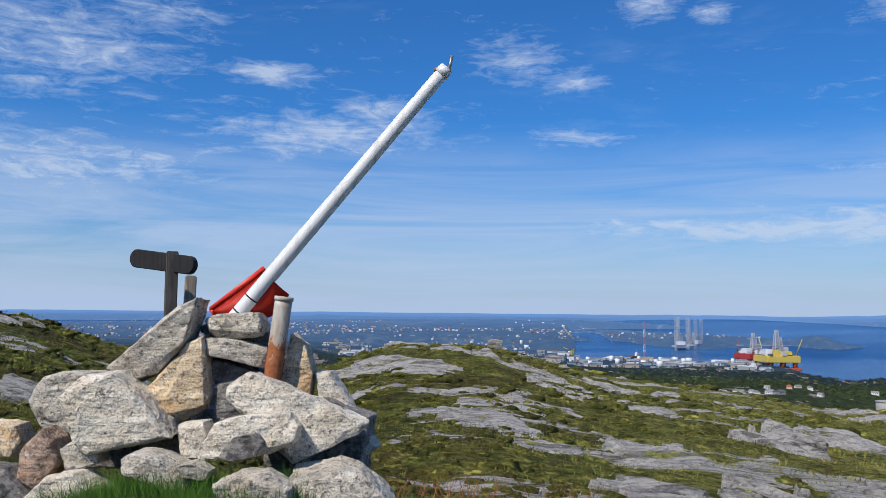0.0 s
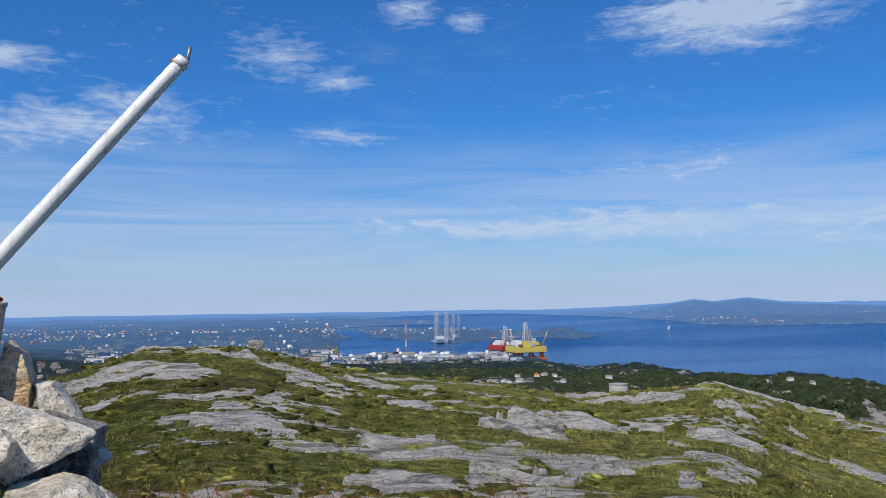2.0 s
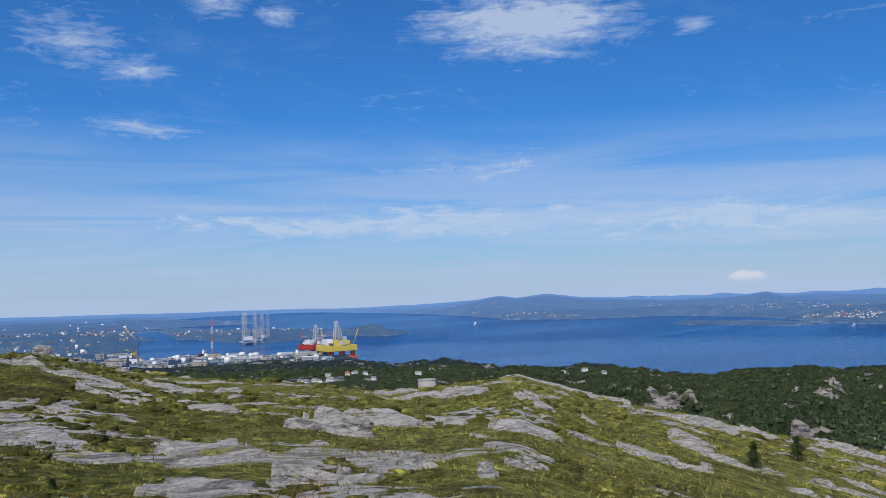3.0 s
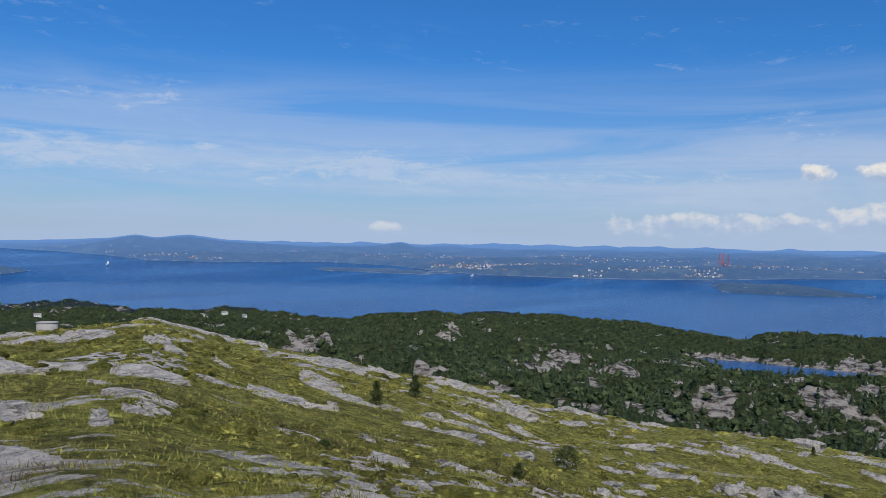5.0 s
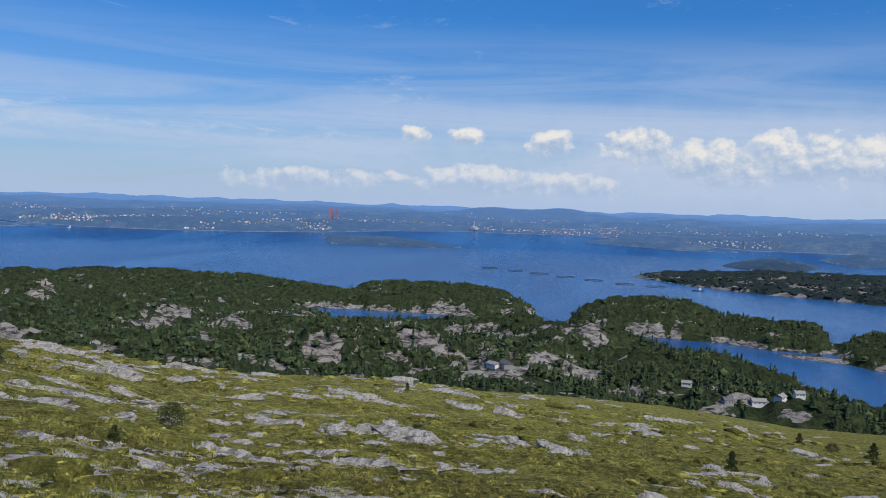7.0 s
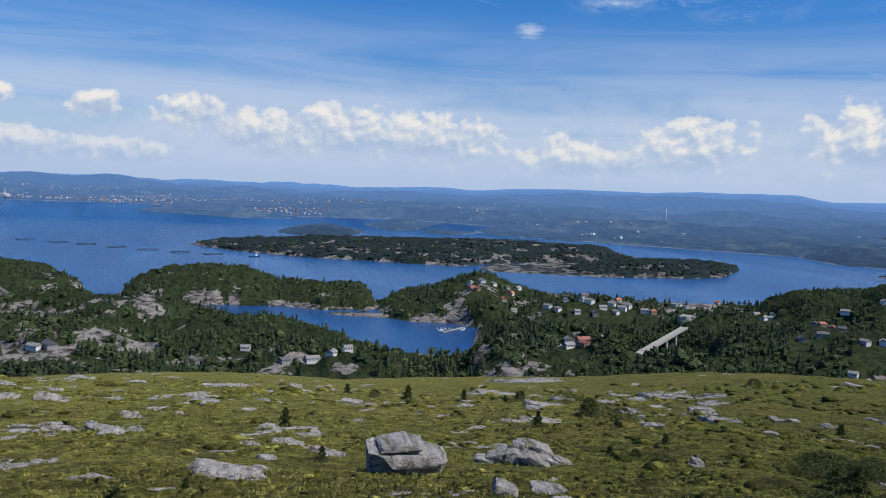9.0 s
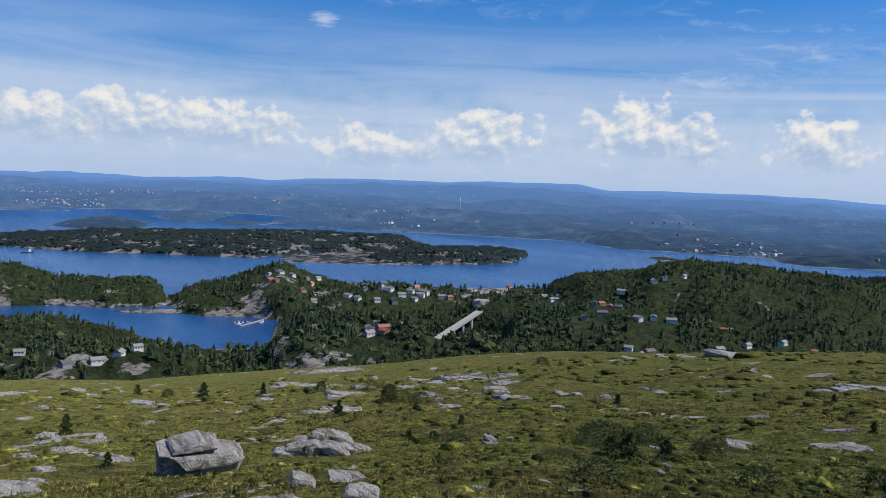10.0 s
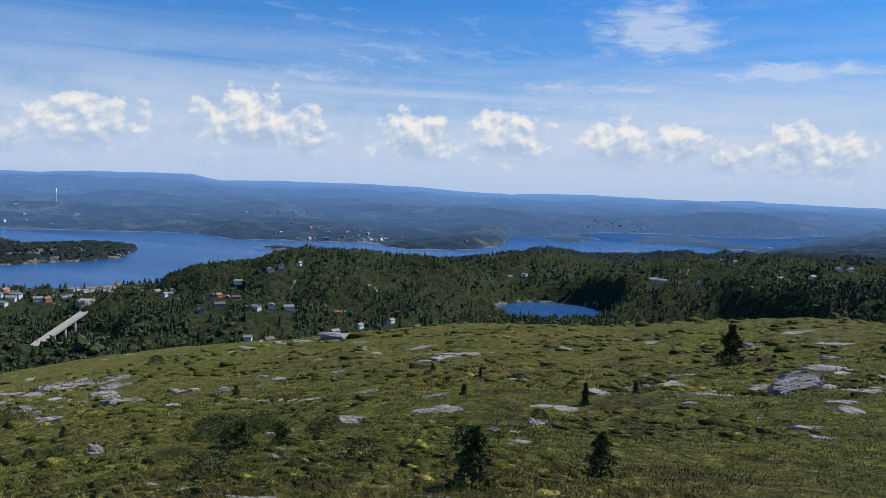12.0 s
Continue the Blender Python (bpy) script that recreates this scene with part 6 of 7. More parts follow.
LOOKS = {"w": "white wooden house with a grey roof", "g": "grey wooden house with a dark roof", "y": "yellow wooden house with a dark roof",
         "b": "brown house with a rust-red roof", "r": "cream house with an orange tiled roof"}


def gable_bm(l, w, h, z, over=0.5):
    bm = bmesh.new()
    l, w = l / 2 + over, w / 2 + over
    pts = [(-l, -w, z), (l, -w, z), (l, w, z), (-l, w, z), (-l, 0, z + h), (l, 0, z + h)]
    lift = [(x, y, c + 0.3) for x, y, c in pts]
    v = [bm.verts.new(p) for p in pts + lift]
    for f in ((0, 3, 2, 1), (6, 7, 11, 10), (8, 9, 10, 11), (7, 8, 11), (9, 6, 10), (0, 1, 7, 6), (2, 3, 9, 8), (1, 2, 8, 7), (3, 0, 6, 9)):
        bm.faces.new([v[i] for i in f])
    return bm


def house_kind(tone, l, w, h):
    ob = empty_thing("house", Matrix(), LOOKS[tone] + " among trees", "house", "houses of the villages")
    part("wall", box_bm((l, w, h + 3), (0, 0, h / 2 - 1.5)), WALLS[tone], ob)
    bm = bmesh.new()
    for sx in (-1, 1):
        v = [bm.verts.new(q) for q in ((sx * l / 2, -w / 2, h), (sx * l / 2, w / 2, h), (sx * l / 2, 0, h + w * 0.33))]
        bm.faces.new(v if sx > 0 else v[::-1])
    part("gable", bm, WALLS[tone], ob)
    part("roof", gable_bm(l, w, w * 0.33, h), ROOFS[tone], ob)
    for sy in (-1, 1):
        for k in range(3):
            spot = ((k - 1) * l * 0.3, sy * (w / 2 + 0.02), h * 0.62)
            window = part("window", box_bm((1.6, 0.12, 1.5), spot), WALLS["w"], ob)
            part("pane", box_bm((1.3, 0.16, 1.2), spot), PANE, window)
    part("chimney", box_bm((0.7, 0.7, 1.6), (l * 0.2, 0.6, h + w * 0.33 + 0.3)), ROOFS["g"], ob)
    return ob


KINDS, HOMES = {}, []
house_rnd = random.Random(8)


def house(az, d, tone):
    sizes = ((11, 8, 3.4), (14, 8.5, 3.8), (9.5, 7.5, 3.6))
    pick = house_rnd.randrange(3)
    HOMES.append((az, d))
    x, y, z = at_bearing(az, d, float(low_fast(az, d)))
    m = pose(x, y, z + 0.2, 0, 0, house_rnd.uniform(0, 180)) @ Matrix.Scale(house_rnd.uniform(0.75, 0.92), 4)
    if (tone, pick) not in KINDS:
        KINDS[tone, pick] = house_kind(tone, *sizes[pick])
        KINDS[tone, pick].matrix_world = m
    else:
        copy_thing(KINDS[tone, pick], m)


house(19.3, 1085, 'w'), house(20.3, 1106, 'w'), house(21.2, 1254, 'w'), house(21.4, 1100, 'w'), house(22.5, 1272, 'r')
house(23.0, 1318, 'w'), house(24.3, 1254, 'w'), house(27.3, 1279, 'w'), house(37.2, 1435, 'w'), house(39.9, 1443, 'w')
house(19.7, 1079, 'w'), house(22.0, 1102, 'g'), house(24.7, 1458, 'g'), house(18.0, 1094, 'w'), house(20.6, 1083, 'w')
house(23.7, 1307, 'w'), house(83.3, 644, 'w'), house(84.2, 641, 'g'), house(39.9, 1448, 'w'), house(38.6, 1479, 'w')
house(98.9, 590, 'g'), house(100.8, 604, 'w'), house(102.1, 600, 'w'), house(103.2, 604, 'w'), house(104.4, 651, 'g')
house(96.3, 669, 'w'), house(118.1, 967, 'w'), house(119.7, 933, 'w'), house(121.2, 938, 'w'), house(122.2, 951, 'w')
house(123.4, 943, 'w'), house(120.1, 909, 'g'), house(118.9, 910, 'w'), house(117.6, 913, 'w'), house(121.5, 922, 'w')
house(123.9, 943, 'b'), house(126.1, 1183, 'w'), house(128.0, 1257, 'r'), house(130.1, 989, 'w'), house(111.5, 1025, 'w')
house(112.3, 1029, 'w'), house(113.1, 1045, 'w'), house(122.9, 1189, 'g'), house(120.6, 926, 'w'), house(125.3, 1192, 'w')
house(126.9, 1200, 'g'), house(129.1, 1054, 'w'), house(119.4, 656, 'b'), house(118.5, 650, 'w'), house(121.9, 935, 'w')
house(116.9, 926, 'w'), house(119.2, 936, 'w'), house(111.6, 1000, 'b'), house(112.0, 993, 'b'), house(132.6, 958, 'r')
house(134.3, 860, 'b'), house(134.9, 860, 'b'), house(136.3, 858, 'w'), house(137.8, 803, 'w'), house(139.0, 805, 'w')
house(137.7, 733, 'y'), house(139.4, 722, 'w'), house(141.9, 708, 'w'), house(137.1, 725, 'w'), house(140.4, 716, 'w')
house(135.6, 989, 'w'), house(137.7, 1011, 'w'), house(138.4, 1016, 'w'), house(139.6, 1030, 'w'), house(140.5, 2068, 'w')
house(129.5, 635, 'w'), house(144.5, 690, 'w'), house(128.2, 1568, 'r'), house(130.7, 963, 'w'), house(131.5, 960, 'w')
house(129.9, 989, 'w'), house(133.5, 943, 'w'), house(135.5, 907, 'g'), house(133.2, 788, 'g'), house(138.6, 732, 'g')
house(136.3, 732, 'w'), house(142.7, 700, 'g'), house(147.3, 696, 'w'), house(119.4, 650, 'b'), house(118.4, 664, 'w')
house(126.8, 1085, 'w'), house(125.6, 1198, 'w'), house(129.2, 1058, 'w'), house(136.8, 795, 'w'), house(133.9, 858, 'g')
house(163.7, 1128, 'w'), house(164.3, 1126, 'w'), house(166.7, 1162, 'w'), house(169.7, 2810, 'w'), house(175.0, 1181, 'w')
house(175.6, 1181, 'w'), house(168.8, 1456, 'w'), house(162.7, 2391, 'w'), house(165.7, 1140, 'g'), house(173.5, 1160, 'w')
house(176.9, 1167, 'w'), house(155.1, 1252, 'w'), house(154.1, 1246, 'w'), house(171.6, 1162, 'w'), house(152.8, 1211, 'w')

village = random.Random(15)
for k in range(46):                              # the village on the neck of land behind the bridge
    az, d = village.uniform(113.8, 131.5), village.uniform(930, 1190)
    if float(low_fast(az, d)) > SEA_Z + 3 and all(abs(az - a) * d > 950 or abs(d - e) > 20 for a, e in HOMES):
        house(az, d, village.choice("wwwwwgrrby"))
for k in range(26):                              # the houses by the river at the wooded hill's foot
    az, d = village.uniform(134, 148), village.uniform(770, 905)
    if float(low_fast(az, d)) > SEA_Z + 3 and all(abs(az - a) * d > 950 or abs(d - e) > 20 for a, e in HOMES):
        house(az, d, village.choice("wwwygrbw"))


# ---------------------------------------------------------------- ground, far coast and sea


def canopy(az, d, z):
    """The closed roof of the woods over the lowland: a crown at each point, none on rock, by houses or at the bridge."""
    x, y = d * np.sin(np.radians(az)), d * np.cos(np.radians(az))
    rise = np.random.default_rng(44).uniform(0.15, 1, az.shape) ** 2 * 6.5 * np.clip(d / 900, 0.6, 1.3)
    rise = rise * np.clip((fbm(x / 45, y / 45, 4, 77) + 0.3) * 5, 0, 1) * np.clip(-bareness(az, d, z) * 14, 0, 1)
    ok = (z > SEA_Z + 2.5) & (d > along(az, EDGE) * 1.25 + 90) & (z > hill(az, d) + 0.5) & ~((az > -9) & (az < 22.5) & (d > 2060) & (d < 2800))
    near_bridge = (az > 122.4) & (az < 126.6) & (d > 560) & (d < 880)
    peeps = (az < 30) & (d < 1250) & (np.degrees(np.arctan2(z + 5 - EYE, d)) > along(az, SKYLINE) - 0.2)
    for haz, hd in HOMES:
        ok &= ~((np.abs(az - haz) * d < 560) & (d > hd - 45) & (d < hd + 14))
    return np.where(ok & ~near_bridge & ~peeps, rise, 0)


def wooded_height(az, d):
    z = ground_height(az, d)
    return z + canopy(az, d, z)


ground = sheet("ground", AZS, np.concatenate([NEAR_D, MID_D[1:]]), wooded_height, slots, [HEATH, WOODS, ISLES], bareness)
tagged(ground, "heath-covered hilltop falling to wooded coast and islands", "ground", kind="structure")
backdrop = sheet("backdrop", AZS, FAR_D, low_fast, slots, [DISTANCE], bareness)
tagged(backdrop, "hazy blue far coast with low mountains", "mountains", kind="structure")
water = sheet("water", np.arange(-46, 315, 2.0), np.concatenate([[300], np.geomspace(500, 22600, 90)]), lambda a, d: a * 0 + SEA_Z, slots, [SEA])
tagged(water, "blue sea with wind streaks", "sea", kind="structure")

# ---------------------------------------------------------------- woods
rng = np.random.default_rng(3)
CROWN0, CROWN1, CROWN2 = leafy(1, 6, 4), leafy(1, 20, 1), leafy(1, 34, 2)
forest("broadleaf_wood", rng, wood_spots(rng, 6500, 330, 850, 20, 188, 1), CROWN2, 3.0, 6.5, 0.62, BROADLEAF, "green birch and rowan wood below the hill", 0.3)
forest("mixed_wood", rng, wood_spots(rng, 17000, 600, 2000, -44, 188, 1), CROWN1, 3.6, 8.0, 0.58, BROADLEAF, "green mixed wood along the coast", 0.35)
forest("valley_wood", rng, wood_spots(rng, 16000, 620, 1900, 108, 188, 1), cone_tree(), 4.5, 10.0, 0.9, SPRUCE, "dense dark green conifer wood on the valley slopes", 0.25)
forest("spruce_wood", rng, wood_spots(rng, 15000, 350, 2100, -44, 188, 1), cone_tree(), 4, 9.5, 0.95, SPRUCE, "dark spruce plantation along the coast", 0.18)
forest("crag_wood", rng, wood_spots(rng, 9000, 330, 1350, 20, 112, 1), cone_tree(), 4.5, 10, 0.95, SPRUCE, "low dark spruce and pine wood among the crags", 0.25)
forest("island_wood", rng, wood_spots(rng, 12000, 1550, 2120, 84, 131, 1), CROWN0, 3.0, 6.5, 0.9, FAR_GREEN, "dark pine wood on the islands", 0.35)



def tall_spruces():
    """The stand of tall spruces behind the water tank, its tops over the ridge."""
    r = np.random.default_rng(23)
    az = r.uniform(21, 44, 260)
    d = r.uniform(300, 560, 260)
    z = low_fast(az, d)
    top = along(az, [(21, -5.1), (26, -4.7), (28.5, -4.0), (30, -4.6), (33, -5.0), (36, -4.6), (40, -6.2), (44, -7.6)]) - r.uniform(0, 1.3, 260) + 0.7 * fbm(az / 1.2, az * 0, 3, 7)
    h = EYE + d * np.tan(np.radians(top)) - z
    k = (h > 5) & (h < 24)
    spots = az[k], d[k], z[k]
    h = h[k]
    v0, f0 = cone_tree()
    p = at_bearing(*spots)
    v = v0[None] * (1 + 0.18 * r.uniform(-1, 1, (len(h), len(v0), 1))) * np.stack([h * 0.75, h * 0.75, h], -1)[:, None]
    f = f0[None] + (np.arange(len(h)) * len(v0))[:, None, None]
    thing("spruce_stand", joined("spruce_stand", (v + p[:, None]).reshape(-1, 3), f.reshape(-1, 3), SPRUCE), "tall dark spruces behind the ridge by the water tank", "forest", kind="stuff")


tall_spruces()


# ---------------------------------------------------------------- the harbour and things afloat
YARD = {"white": plain_material("white_sheet_metal", (0.72, 0.73, 0.74), 0.55), "grey": plain_material("grey_sheet_metal", (0.33, 0.35, 0.37), 0.55), "blue": plain_material("blue_grey_sheet_metal", (0.28, 0.36, 0.44), 0.55),
        "tan": plain_material("tan_sheet_metal", (0.45, 0.38, 0.29), 0.6), "dark": plain_material("dark_roofing_felt", (0.12, 0.12, 0.13), 0.7)}
ORANGE = plain_material("orange_red_steel", (0.55, 0.12, 0.05), 0.5)
YELLOW = plain_material("yellow_steel", (0.68, 0.52, 0.1), 0.5)
RED_STEEL = plain_material("red_steel", (0.42, 0.04, 0.035), 0.5)
GREY_STEEL = plain_material("grey_lattice_steel", (0.5, 0.52, 0.55), 0.5)
WHITE_STEEL = plain_material("white_steel", (0.75, 0.76, 0.77), 0.5)
NAVY = plain_material("navy_hull_paint", (0.03, 0.06, 0.13), 0.45)
CONCRETE = plain_material("pale_concrete", (0.36, 0.345, 0.32), 0.85)
NET = plain_material("black_float_pipe", (0.02, 0.022, 0.025), 0.5)


def far_pose(az, d, z=SEA_Z, turn=0.0):
    x, y, zz = at_bearing(az, d, z)
    s = float(drawn_in(d) / d)
    return pose(x, y, zz, 0, 0, -az + turn) @ Matrix.Scale(s, 4)


def lattice_bm(height, width, bays, bar, top=None):
    """A square lattice tower: chords, rings and diagonals."""
    bm = bmesh.new()
    top = width if top is None else top

    def stick(a, b, r):
        a, b = Vector(a), Vector(b)
        q = (b - a).to_track_quat("Z", "Y").to_matrix().to_4x4()
        g = bmesh.ops.create_cube(bm, size=1.0, matrix=Matrix.Translation((a + b) / 2) @ q @ Matrix.Diagonal((r, r, (b - a).length, 1)))
        return g

    corner = ((-1, -1), (1, -1), (1, 1), (-1, 1))
    for i in range(bays):
        f0, f1 = i / bays, (i + 1) / bays
        w0, w1 = (width + (top - width) * f0) / 2, (width + (top - width) * f1) / 2
        for k in range(4):
            (ax, ay), (bx, by) = corner[k], corner[(k + 1) % 4]
            stick((ax * w0, ay * w0, f0 * height), (ax * w1, ay * w1, f1 * height), bar * 1.5)
            stick((ax * w0, ay * w0, f0 * height), (bx * w1, by * w1, f1 * height), bar)
            stick((ax * w1, ay * w1, f1 * height), (bx * w1, by * w1, f1 * height), bar)
    return bm


def warehouse(az, d, l, w, h, wall, roof, turn):
    z = max(float(low_fast(az, d)), SEA_Z + 2)
    ob = empty_thing("warehouse", far_pose(az, d, z, turn), f"{wall} sheet-metal warehouse on the harbour ground", "warehouse", "warehouses of the harbour")
    part("wall", box_bm((l, w, h + 6), (0, 0, h / 2 - 3)), YARD[wall], ob)
    part("roof", gable_bm(l, w, h * 0.18, h, 0.8), YARD[roof], ob)
    part("gate", box_bm((5, 0.3, 5), (l * 0.2, -w / 2 - 0.1, 2.5)), YARD["dark"], ob)


yard = random.Random(4)
for k in range(250):
    az = yard.uniform(-8, 21.5)
    d = yard.uniform(2120, min(2750, float(along(az, SHORE)) - 30))
    big = yard.random()
    l, w, h = (yard.uniform(24, 46), yard.uniform(14, 22), yard.uniform(5, 9)) if big > 0.75 else (yard.uniform(9, 22), yard.uniform(7, 13), yard.uniform(3, 6.5))
    warehouse(az, d, l, w, h, yard.choice(("white", "grey", "grey", "blue", "tan", "white")), yard.choice(("white", "grey", "grey", "dark", "tan", "blue")), yard.uniform(-25, 25))
for k in range(26):
    az = yard.uniform(5, 20)
    d = yard.uniform(2150, float(along(az, SHORE)) - 30)
    z = float(low_fast(az, d))
    silo = thing("storage_tank", None, "white cylindrical storage tank on the quay", "tank", "tanks of the harbour")
    silo.matrix_world = far_pose(az, d, z)
    r, h = yard.uniform(4, 9), yard.uniform(6, 14)
    part("shell", tube_bm((0, 0, -3), (0, 0, h), r, r, 18, 2), WHITE_STEEL, silo)
    part("lid", tube_bm((0, 0, h), (0, 0, h + 1.5), r, r * 0.2, 18, 1), YARD["grey"], silo)


def jack_up(az, d, turn, height, steel, label):
    rig = empty_thing("jack_up_rig", far_pose(az, d, SEA_Z, turn), label, "oil rig", "rigs")
    for x, y in ((-22, -18), (22, -18), (0, 24)):
        leg = part("leg", lattice_bm(height, 9, 14, 0.5), steel, rig, "tall lattice steel leg")
        leg.location = (x, y, -4)
    part("hull", box_bm((52, 46, 6), (0, 0, 12), 1.0), GREY_STEEL, rig, "pale barge hull")
    part("living_block", box_bm((34, 14, 14), (-6, -20, 25), 0.6), WHITE_STEEL, rig)
    part("derrick", lattice_bm(44, 11, 7, 0.7, 4), steel, rig).location = (8, 10, 18)
    part("crane", tube_bm((18, -8, 18), (34, -22, 46), 1.2, 0.6, 8, 2), ORANGE, rig)


jack_up(15.9, 3300, 20, 128, GREY_STEEL, "grey jack-up rig with tall lattice legs in the bay")
jack_up(16.8, 3450, 60, 118, GREY_STEEL, "grey jack-up rig moored behind another in the bay")
jack_up(71.9, 5200, 10, 120, ORANGE, "orange jack-up rig beside a low island")


def semi_sub(az, d, turn, hull, deck, label, size=1.0):
    rig = empty_thing("drilling_rig", far_pose(az, d, SEA_Z, turn) @ Matrix.Scale(size, 4), label, "oil rig", "rigs")
    for y in (-24, 24):
        part("pontoon", box_bm((78, 13, 9), (0, y, 1), 1.5), hull, rig, "broad floating pontoon")
        for x in (-28, 0, 28):
            part("column", tube_bm((x, y, 4), (x, y, 26), 5, 5, 16, 1), hull, rig)
    part("deck", box_bm((74, 62, 14), (0, 0, 23.5), 0.8), deck, rig, "broad box-shaped deck")
    load = random.Random(int(az * 10))
    for k in range(16):
        bx, by, bh = load.uniform(-30, 30), load.uniform(-26, 26), load.uniform(4, 13)
        part("deck_unit", box_bm((load.uniform(6, 15), load.uniform(6, 14), bh), (bx, by, 30.4 + bh / 2), 0.3), load.choice((deck, GREY_STEEL, WHITE_STEEL, deck, YARD["dark"])), rig)
    part("living_block", box_bm((16, 34, 12), (-26, 0, 38), 0.5), WHITE_STEEL, rig)
    part("module", box_bm((18, 20, 8), (14, -12, 36), 0.5), deck, rig)
    part("module", box_bm((14, 18, 13), (24, 16, 41), 0.5), GREY_STEEL, rig)
    part("helideck", tube_bm((-34, 10, 51), (-34, 10, 52.5), 11, 11, 16, 1), YARD["grey"], rig)
    part("derrick", lattice_bm(50, 13, 8, 0.8, 5), GREY_STEEL, rig, "lattice drilling derrick").location = (0, 0, 34)
    part("derrick", lattice_bm(34, 9, 6, 0.7, 4), GREY_STEEL, rig).location = (12, 6, 34)
    for x, y in ((30, -26), (-16, 28)):
        part("crane", tube_bm((x, y, 34), (x * 1.3, y * 1.3, 66), 1.4, 0.7, 8, 2), deck, rig)


semi_sub(21.8, 2310, 28, ORANGE, YELLOW, "yellow and orange drilling rig moored off the harbour", 1.2)
semi_sub(20.4, 2480, 40, RED_STEEL, RED_STEEL, "dark red drilling rig moored beside the quay", 1.05)
semi_sub(81.6, 5000, 60, NAVY, GREY_STEEL, "dark grey drilling rig far out on the fjord", 0.75)


def ship(az, d, length, hull, label, turn, name="ship"):
    ob = empty_thing(name, far_pose(az, d, SEA_Z, turn), label, "ship")
    bm = bmesh.new()
    w, h = length * 0.17, length * 0.09
    ring = [(-0.5, 0.42), (-0.5, -0.42), (0.25, -0.5), (0.5, 0.0), (0.25, 0.5)]
    lo = [bm.verts.new((x * length * 0.95, y * w * 0.8, -1)) for x, y in ring]
    hi = [bm.verts.new((x * length, y * w, h)) for x, y in ring]
    for k in range(5):
        bm.faces.new((lo[k], lo[(k + 1) % 5], hi[(k + 1) % 5], hi[k]))
    bm.faces.new(hi), bm.faces.new(lo[::-1])
    bmesh.ops.recalc_face_normals(bm, faces=bm.faces)
    part("hull", bm, hull, ob)
    part("bridge_house", box_bm((length * 0.2, w * 0.8, h * 1.5), (length * 0.16, 0, h * 1.7), length * 0.004), WHITE_STEEL, ob)
    part("wheelhouse", box_bm((length * 0.12, w * 0.7, h * 0.7), (length * 0.17, 0, h * 2.8), length * 0.003), WHITE_STEEL, ob)
    part("mast", tube_bm((length * 0.14, 0, h * 3), (length * 0.14, 0, h * 4.2), length * 0.006, length * 0.004, 6, 1), WHITE_STEEL, ob)
    return ob


ship(20.1, 2180, 75, NAVY, "white and navy supply ship at the quay", 25)
ship(13.0, 2700, 55, ORANGE, "white and orange supply ship at the quay", 60)
ship(96.7, 1690, 24, NAVY, "white and dark car ferry crossing the fjord", 20)
ship(31.3, 4900, 60, WHITE_STEEL, "white passenger boat on the fjord", 80)
ship(55.3, 3880, 34, WHITE_STEEL, "white ferry with a pale wake", 70)
ship(22.5, 4700, 20, WHITE_STEEL, "small white sailing boat far out", 10, "sailing_boat")

crane = empty_thing("harbour_crane", far_pose(13.6, 2560, SEA_Z + 3), "tall red and white lattice crane tower in the harbour", "crane")
for k in range(5):
    seg = part("tower_section", lattice_bm(22, 4.5, 4, 0.4), ORANGE if k % 2 == 0 else WHITE_STEEL, crane)
    seg.location = (0, 0, 22 * k)
yellow_crane = empty_thing("quay_crane", far_pose(8.8, 2600, SEA_Z + 3, 50), "yellow steel quay crane beside the harbour", "crane")
part("boom", tube_bm((0, 0, 18), (-38, 0, 30), 1.6, 1.0, 8, 1), YELLOW, yellow_crane)
part("tower", lattice_bm(20, 7, 4, 0.9), YELLOW, yellow_crane)

ring_pos = ((82.8, 2045), (84.6, 1990), (86.2, 1936), (88.0, 1872), (89.9, 1813), (91.95, 1760), (94.0, 1737))


def fish_pen(az, d):
    bm = bmesh.new()
    n, R, r = 40, 20.0, 0.55
    grid = [[bm.verts.new(((R + r * math.cos(b)) * math.cos(a), (R + r * math.cos(b)) * math.sin(a), 0.3 + r * math.sin(b))) for b in [2 * math.pi * j / 6 for j in range(6)]] for a in [2 * math.pi * i / n for i in range(n)]]
    for i in range(n):
        for j in range(6):
            bm.faces.new((grid[i][j], grid[(i + 1) % n][j], grid[(i + 1) % n][(j + 1) % 6], grid[i][(j + 1) % 6]))
    ob = empty_thing("fish_pen", far_pose(az, d), "round black floating fish pen on the fjord", "fish pen", "row of fish pens")
    part("float_ring", bm, NET, ob)
    bm = bmesh.new()
    for i in range(0, n, 2):
        a = 2 * math.pi * i / n
        bmesh.ops.create_cube(bm, size=1.0, matrix=Matrix.Translation((R * math.cos(a), R * math.sin(a), 1.2)) @ Matrix.Diagonal((0.3, 0.3, 1.8, 1)))
    part("railing", bm, NET, ob)


for az, d in ring_pos:
    fish_pen(az, d)

tank = empty_thing("water_tank", pose(*at_bearing(27.9, 240, -23.5), 0, 0, 0), "round pale concrete water tank below the ridge", "water tank")
part("shell", tube_bm((0, 0, -4), (0, 0, 2.6), 2.6, 2.6, 36, 3), CONCRETE, tank)
part("rim", tube_bm((0, 0, 2.6), (0, 0, 2.8), 2.72, 2.72, 36, 1), CONCRETE, tank)


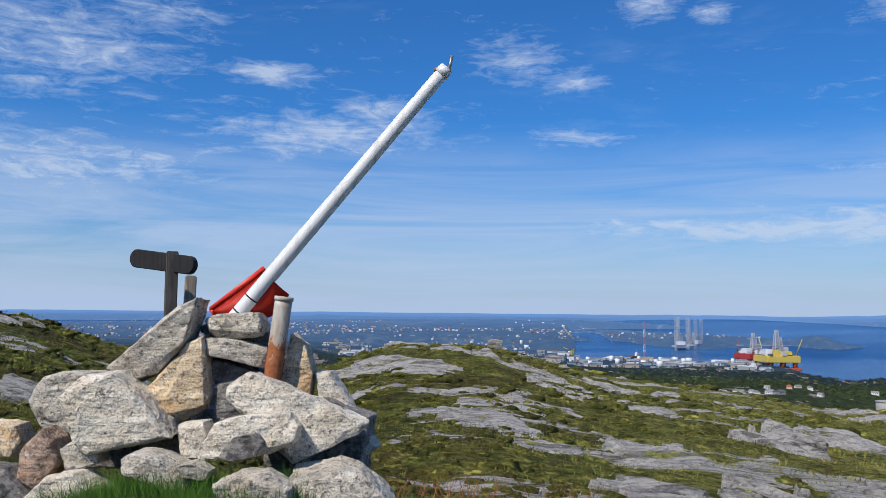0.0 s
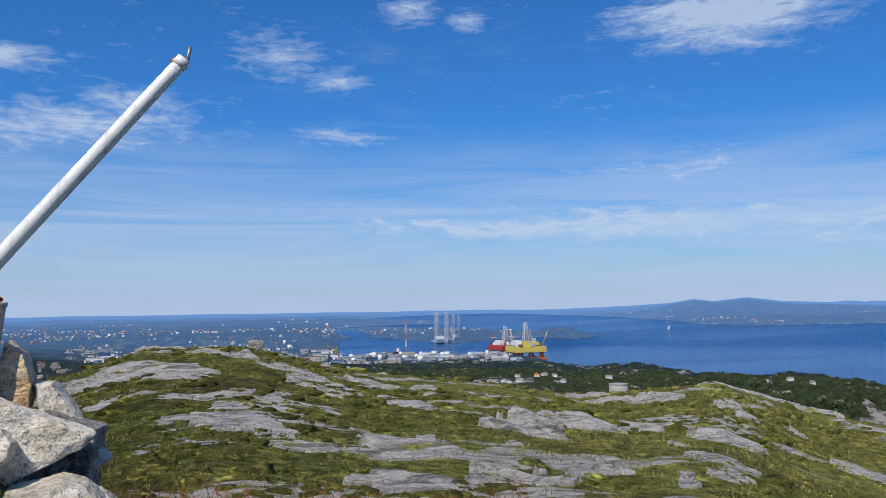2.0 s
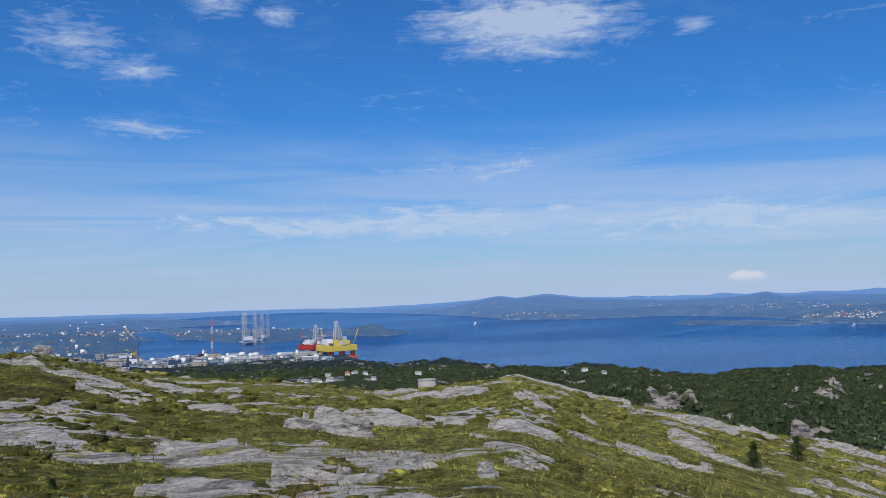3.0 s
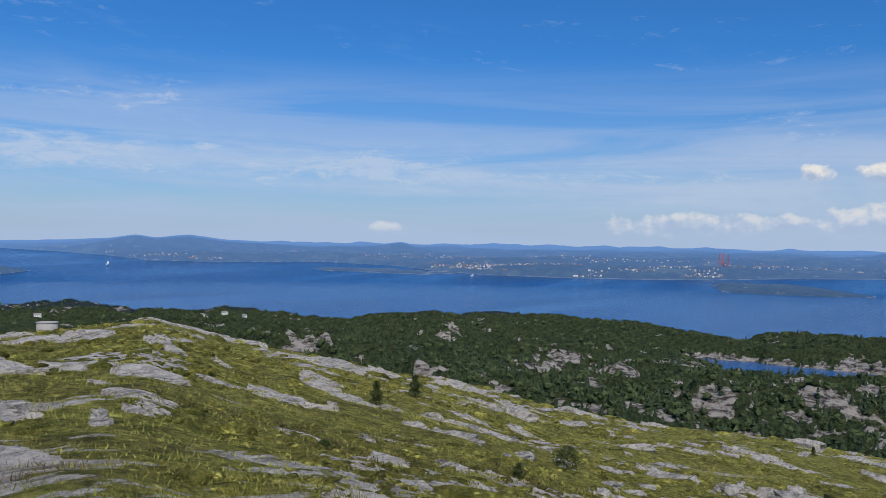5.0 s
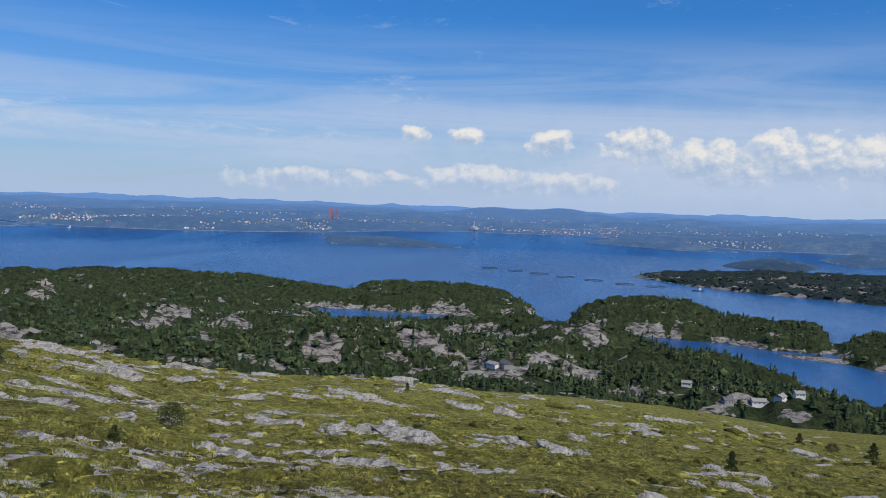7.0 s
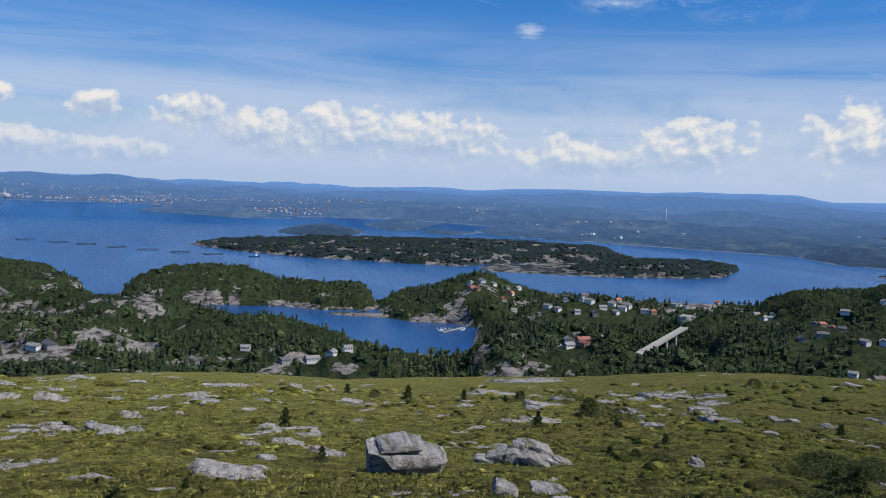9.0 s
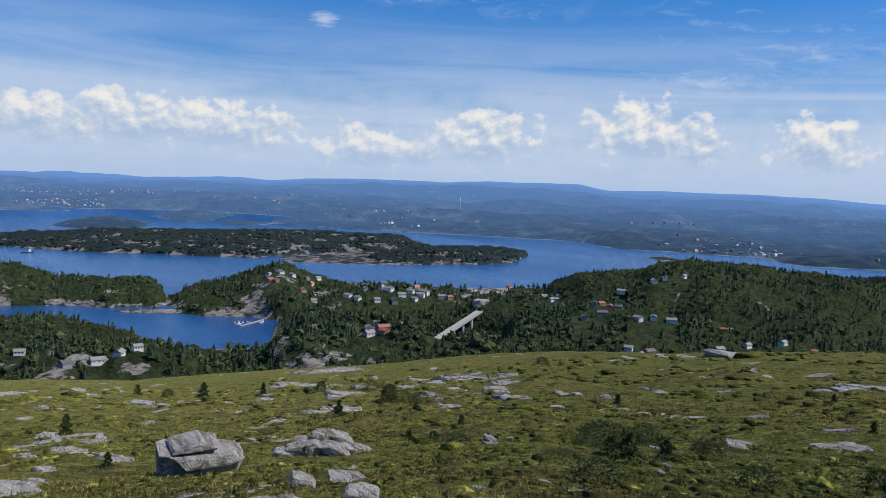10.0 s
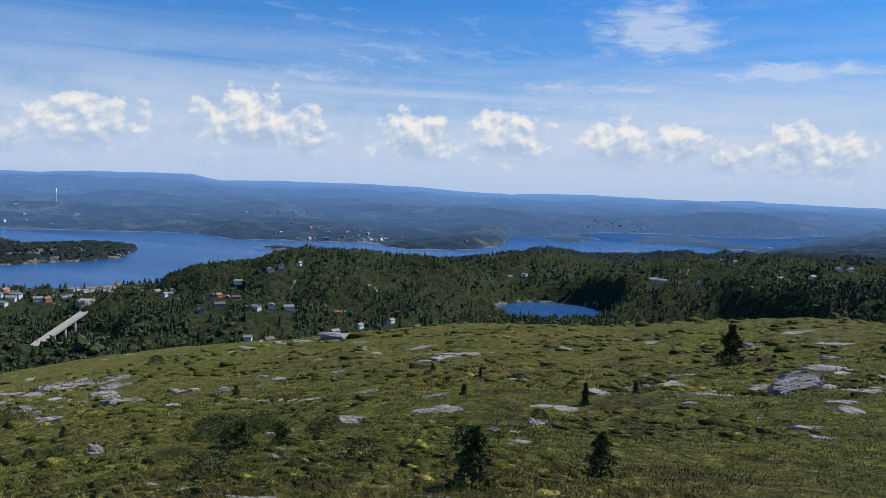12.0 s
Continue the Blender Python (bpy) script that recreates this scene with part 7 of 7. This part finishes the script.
def beam_bm(a, b, width, depth):
    a, b = Vector(a), Vector(b)
    way = (b - a).normalized()
    side = way.cross(Vector((0, 0, 1))).normalized() * width / 2
    down = Vector((0, 0, -depth))
    bm = bmesh.new()
    v = [bm.verts.new(p) for p in (a - side, a + side, b + side, b - side, a - side + down, a + side + down, b + side + down, b - side + down)]
    for f in ((0, 1, 2, 3), (7, 6, 5, 4), (0, 4, 5, 1), (1, 5, 6, 2), (2, 6, 7, 3), (3, 7, 4, 0)):
        bm.faces.new([v[i] for i in f])
    bmesh.ops.recalc_face_normals(bm, faces=bm.faces)
    return bm


BR_A, BR_B = Vector(at_bearing(122.9, 690, -127.0)), Vector(at_bearing(126.05, 860, -124.5))
bridge = empty_thing("road_bridge", Matrix(), "pale concrete road bridge over a wooded strait", "bridge")
part("deck", beam_bm(BR_A, BR_B, 6.4, 1.2), CONCRETE, bridge)
side = (BR_B - BR_A).normalized().cross(Vector((0, 0, 1))) * 3.05
for s in (-1, 1):
    part("parapet", beam_bm(BR_A + side * s + Vector((0, 0, 0.95)), BR_B + side * s + Vector((0, 0, 0.95)), 0.3, 0.95), CONCRETE, bridge)
for f in (0.2, 0.4, 0.6, 0.8):
    p = BR_A.lerp(BR_B, f)
    part("pier", tube_bm((p.x, p.y, SEA_Z - 4), (p.x, p.y, p.z - 1.2), 1.3, 1.2, 12, 2), CONCRETE, bridge)

cut = at_bearing(126.3, 905, -128.0)
rock_cut = thing("rock_cut", stone_mesh("rock_cut", 77, (26, 14, 22), SLAB, points=22, cuts=3, rough=0.03), "bare grey rock cutting at the bridge's end", "rock")
rock_cut.matrix_world = pose(*cut, 0, 0, -110)

jetty = empty_thing("floating_jetty", far_pose(110.5, 885, SEA_Z, 60), "pale floating jetty with moored boats in a cove", "jetty")
part("walkway", box_bm((46, 2.4, 0.8), (0, 0, 0.5)), CONCRETE, jetty)
for k in range(4):
    part("finger", box_bm((0.9, 9, 0.6), (-18 + 11 * k, 5, 0.45)), CONCRETE, jetty)
boats = random.Random(6)
for k in range(8):
    m = boats.uniform(-20, 20)
    ship(110.5 + m * 0.055, 885 + boats.uniform(-9, 9) + m * 0.25, boats.uniform(5, 8), WHITE_STEEL, "small white motor boat moored in the cove", boats.uniform(0, 180), "motor_boat")

mast = empty_thing("tall_chimney", far_pose(124.4, 4700, -140), "tall slim white chimney on the far shore", "chimney")
part("stack", tube_bm((0, 0, 0), (0, 0, 92), 2.4, 1.6, 12, 3), WHITE_STEEL, mast)
for az, d, top in ((78.8, 560, 9), (91.6, 520, 10), (101.0, 470, 9)):
    z = float(low_fast(az, d))
    pole2 = empty_thing("utility_pole", far_pose(az, d, z), "grey wooden utility pole above the trees", "utility pole", "utility poles")
    part("shaft", tube_bm((0, 0, -1), (0, 0, top), 0.16, 0.12, 8, 1), GREY_WOOD, pole2)
    part("crossarm", box_bm((2.2, 0.14, 0.16), (0, 0, top - 0.5)), GREY_WOOD, pole2)


def far_town():
    """The villages of the far shores: hundreds of small pale houses with a pitched roof, in one mesh."""
    rng = np.random.default_rng(12)
    n = 7000
    az = rng.uniform(46, 188, n)
    az[: n // 4] = rng.uniform(-26, 21, n // 4)
    az[n // 4: n * 3 // 4] = rng.uniform(28, 104, n // 2)
    lo = along(az, FAR_SHORE)
    d = np.where(az < 24, np.exp(rng.uniform(np.log(2850), np.log(6500), n)), lo * (1.015 + 0.7 * rng.uniform(0, 1, n) ** 2))
    x, y = d * np.sin(np.radians(az)), d * np.cos(np.radians(az))
    z = low_fast(az, d)
    keep = (z > SEA_Z + 3) & (z < SEA_Z + 75) & (fbm(x / 500, y / 500, 3, 51) > np.where(az > 108, 0.27, np.where(az < 24, 0.1, 0.04)))
    az, d, z = az[keep], d[keep], z[keep]
    n = len(az)
    s = drawn_in(d) / d * rng.uniform(0.6, 1.35, n) * np.where((az > 26) & (az < 105), 0.62, 0.7)
    box = np.array([(-6, -4, -2), (6, -4, -2), (6, 4, -2), (-6, 4, -2), (-6, -4, 5), (6, -4, 5), (6, 4, 5), (-6, 4, 5), (-6, 0, 8), (6, 0, 8)], float)
    tri = np.array([(0, 1, 5), (0, 5, 4), (1, 2, 6), (1, 6, 5), (2, 3, 7), (2, 7, 6), (3, 0, 4), (3, 4, 7), (4, 5, 9), (4, 9, 8), (6, 7, 8), (6, 8, 9), (5, 6, 9), (7, 4, 8)])
    a = rng.uniform(0, np.pi, n)[:, None]
    vx = (box[:, 0] * np.cos(a) - box[:, 1] * np.sin(a)) * s[:, None]
    vy = (box[:, 0] * np.sin(a) + box[:, 1] * np.cos(a)) * s[:, None]
    v = np.stack([vx, vy, box[:, 2] * s[:, None]], -1) + at_bearing(az, d, z)[:, None]
    f = tri[None] + (np.arange(n) * 10)[:, None, None]
    m, t, b = material("pale_far_houses", 0.7)
    # greys lean to blue: some distance haze is put into the house colours
    t.links.new(ramp(t, tree_random(t), [(0.0, (0.12, 0.13, 0.14)), (0.5, (0.3, 0.3, 0.3)), (0.75, (0.5, 0.52, 0.55)), (0.9, (0.62, 0.64, 0.66)), (0.96, (0.5, 0.2, 0.12))]), b.inputs["Base Color"])
    thing("far_village", joined("far_village", v.reshape(-1, 3), f.reshape(-1, 3), m), "scattered pale houses of villages on the far shores", "village", kind="stuff")


far_town()
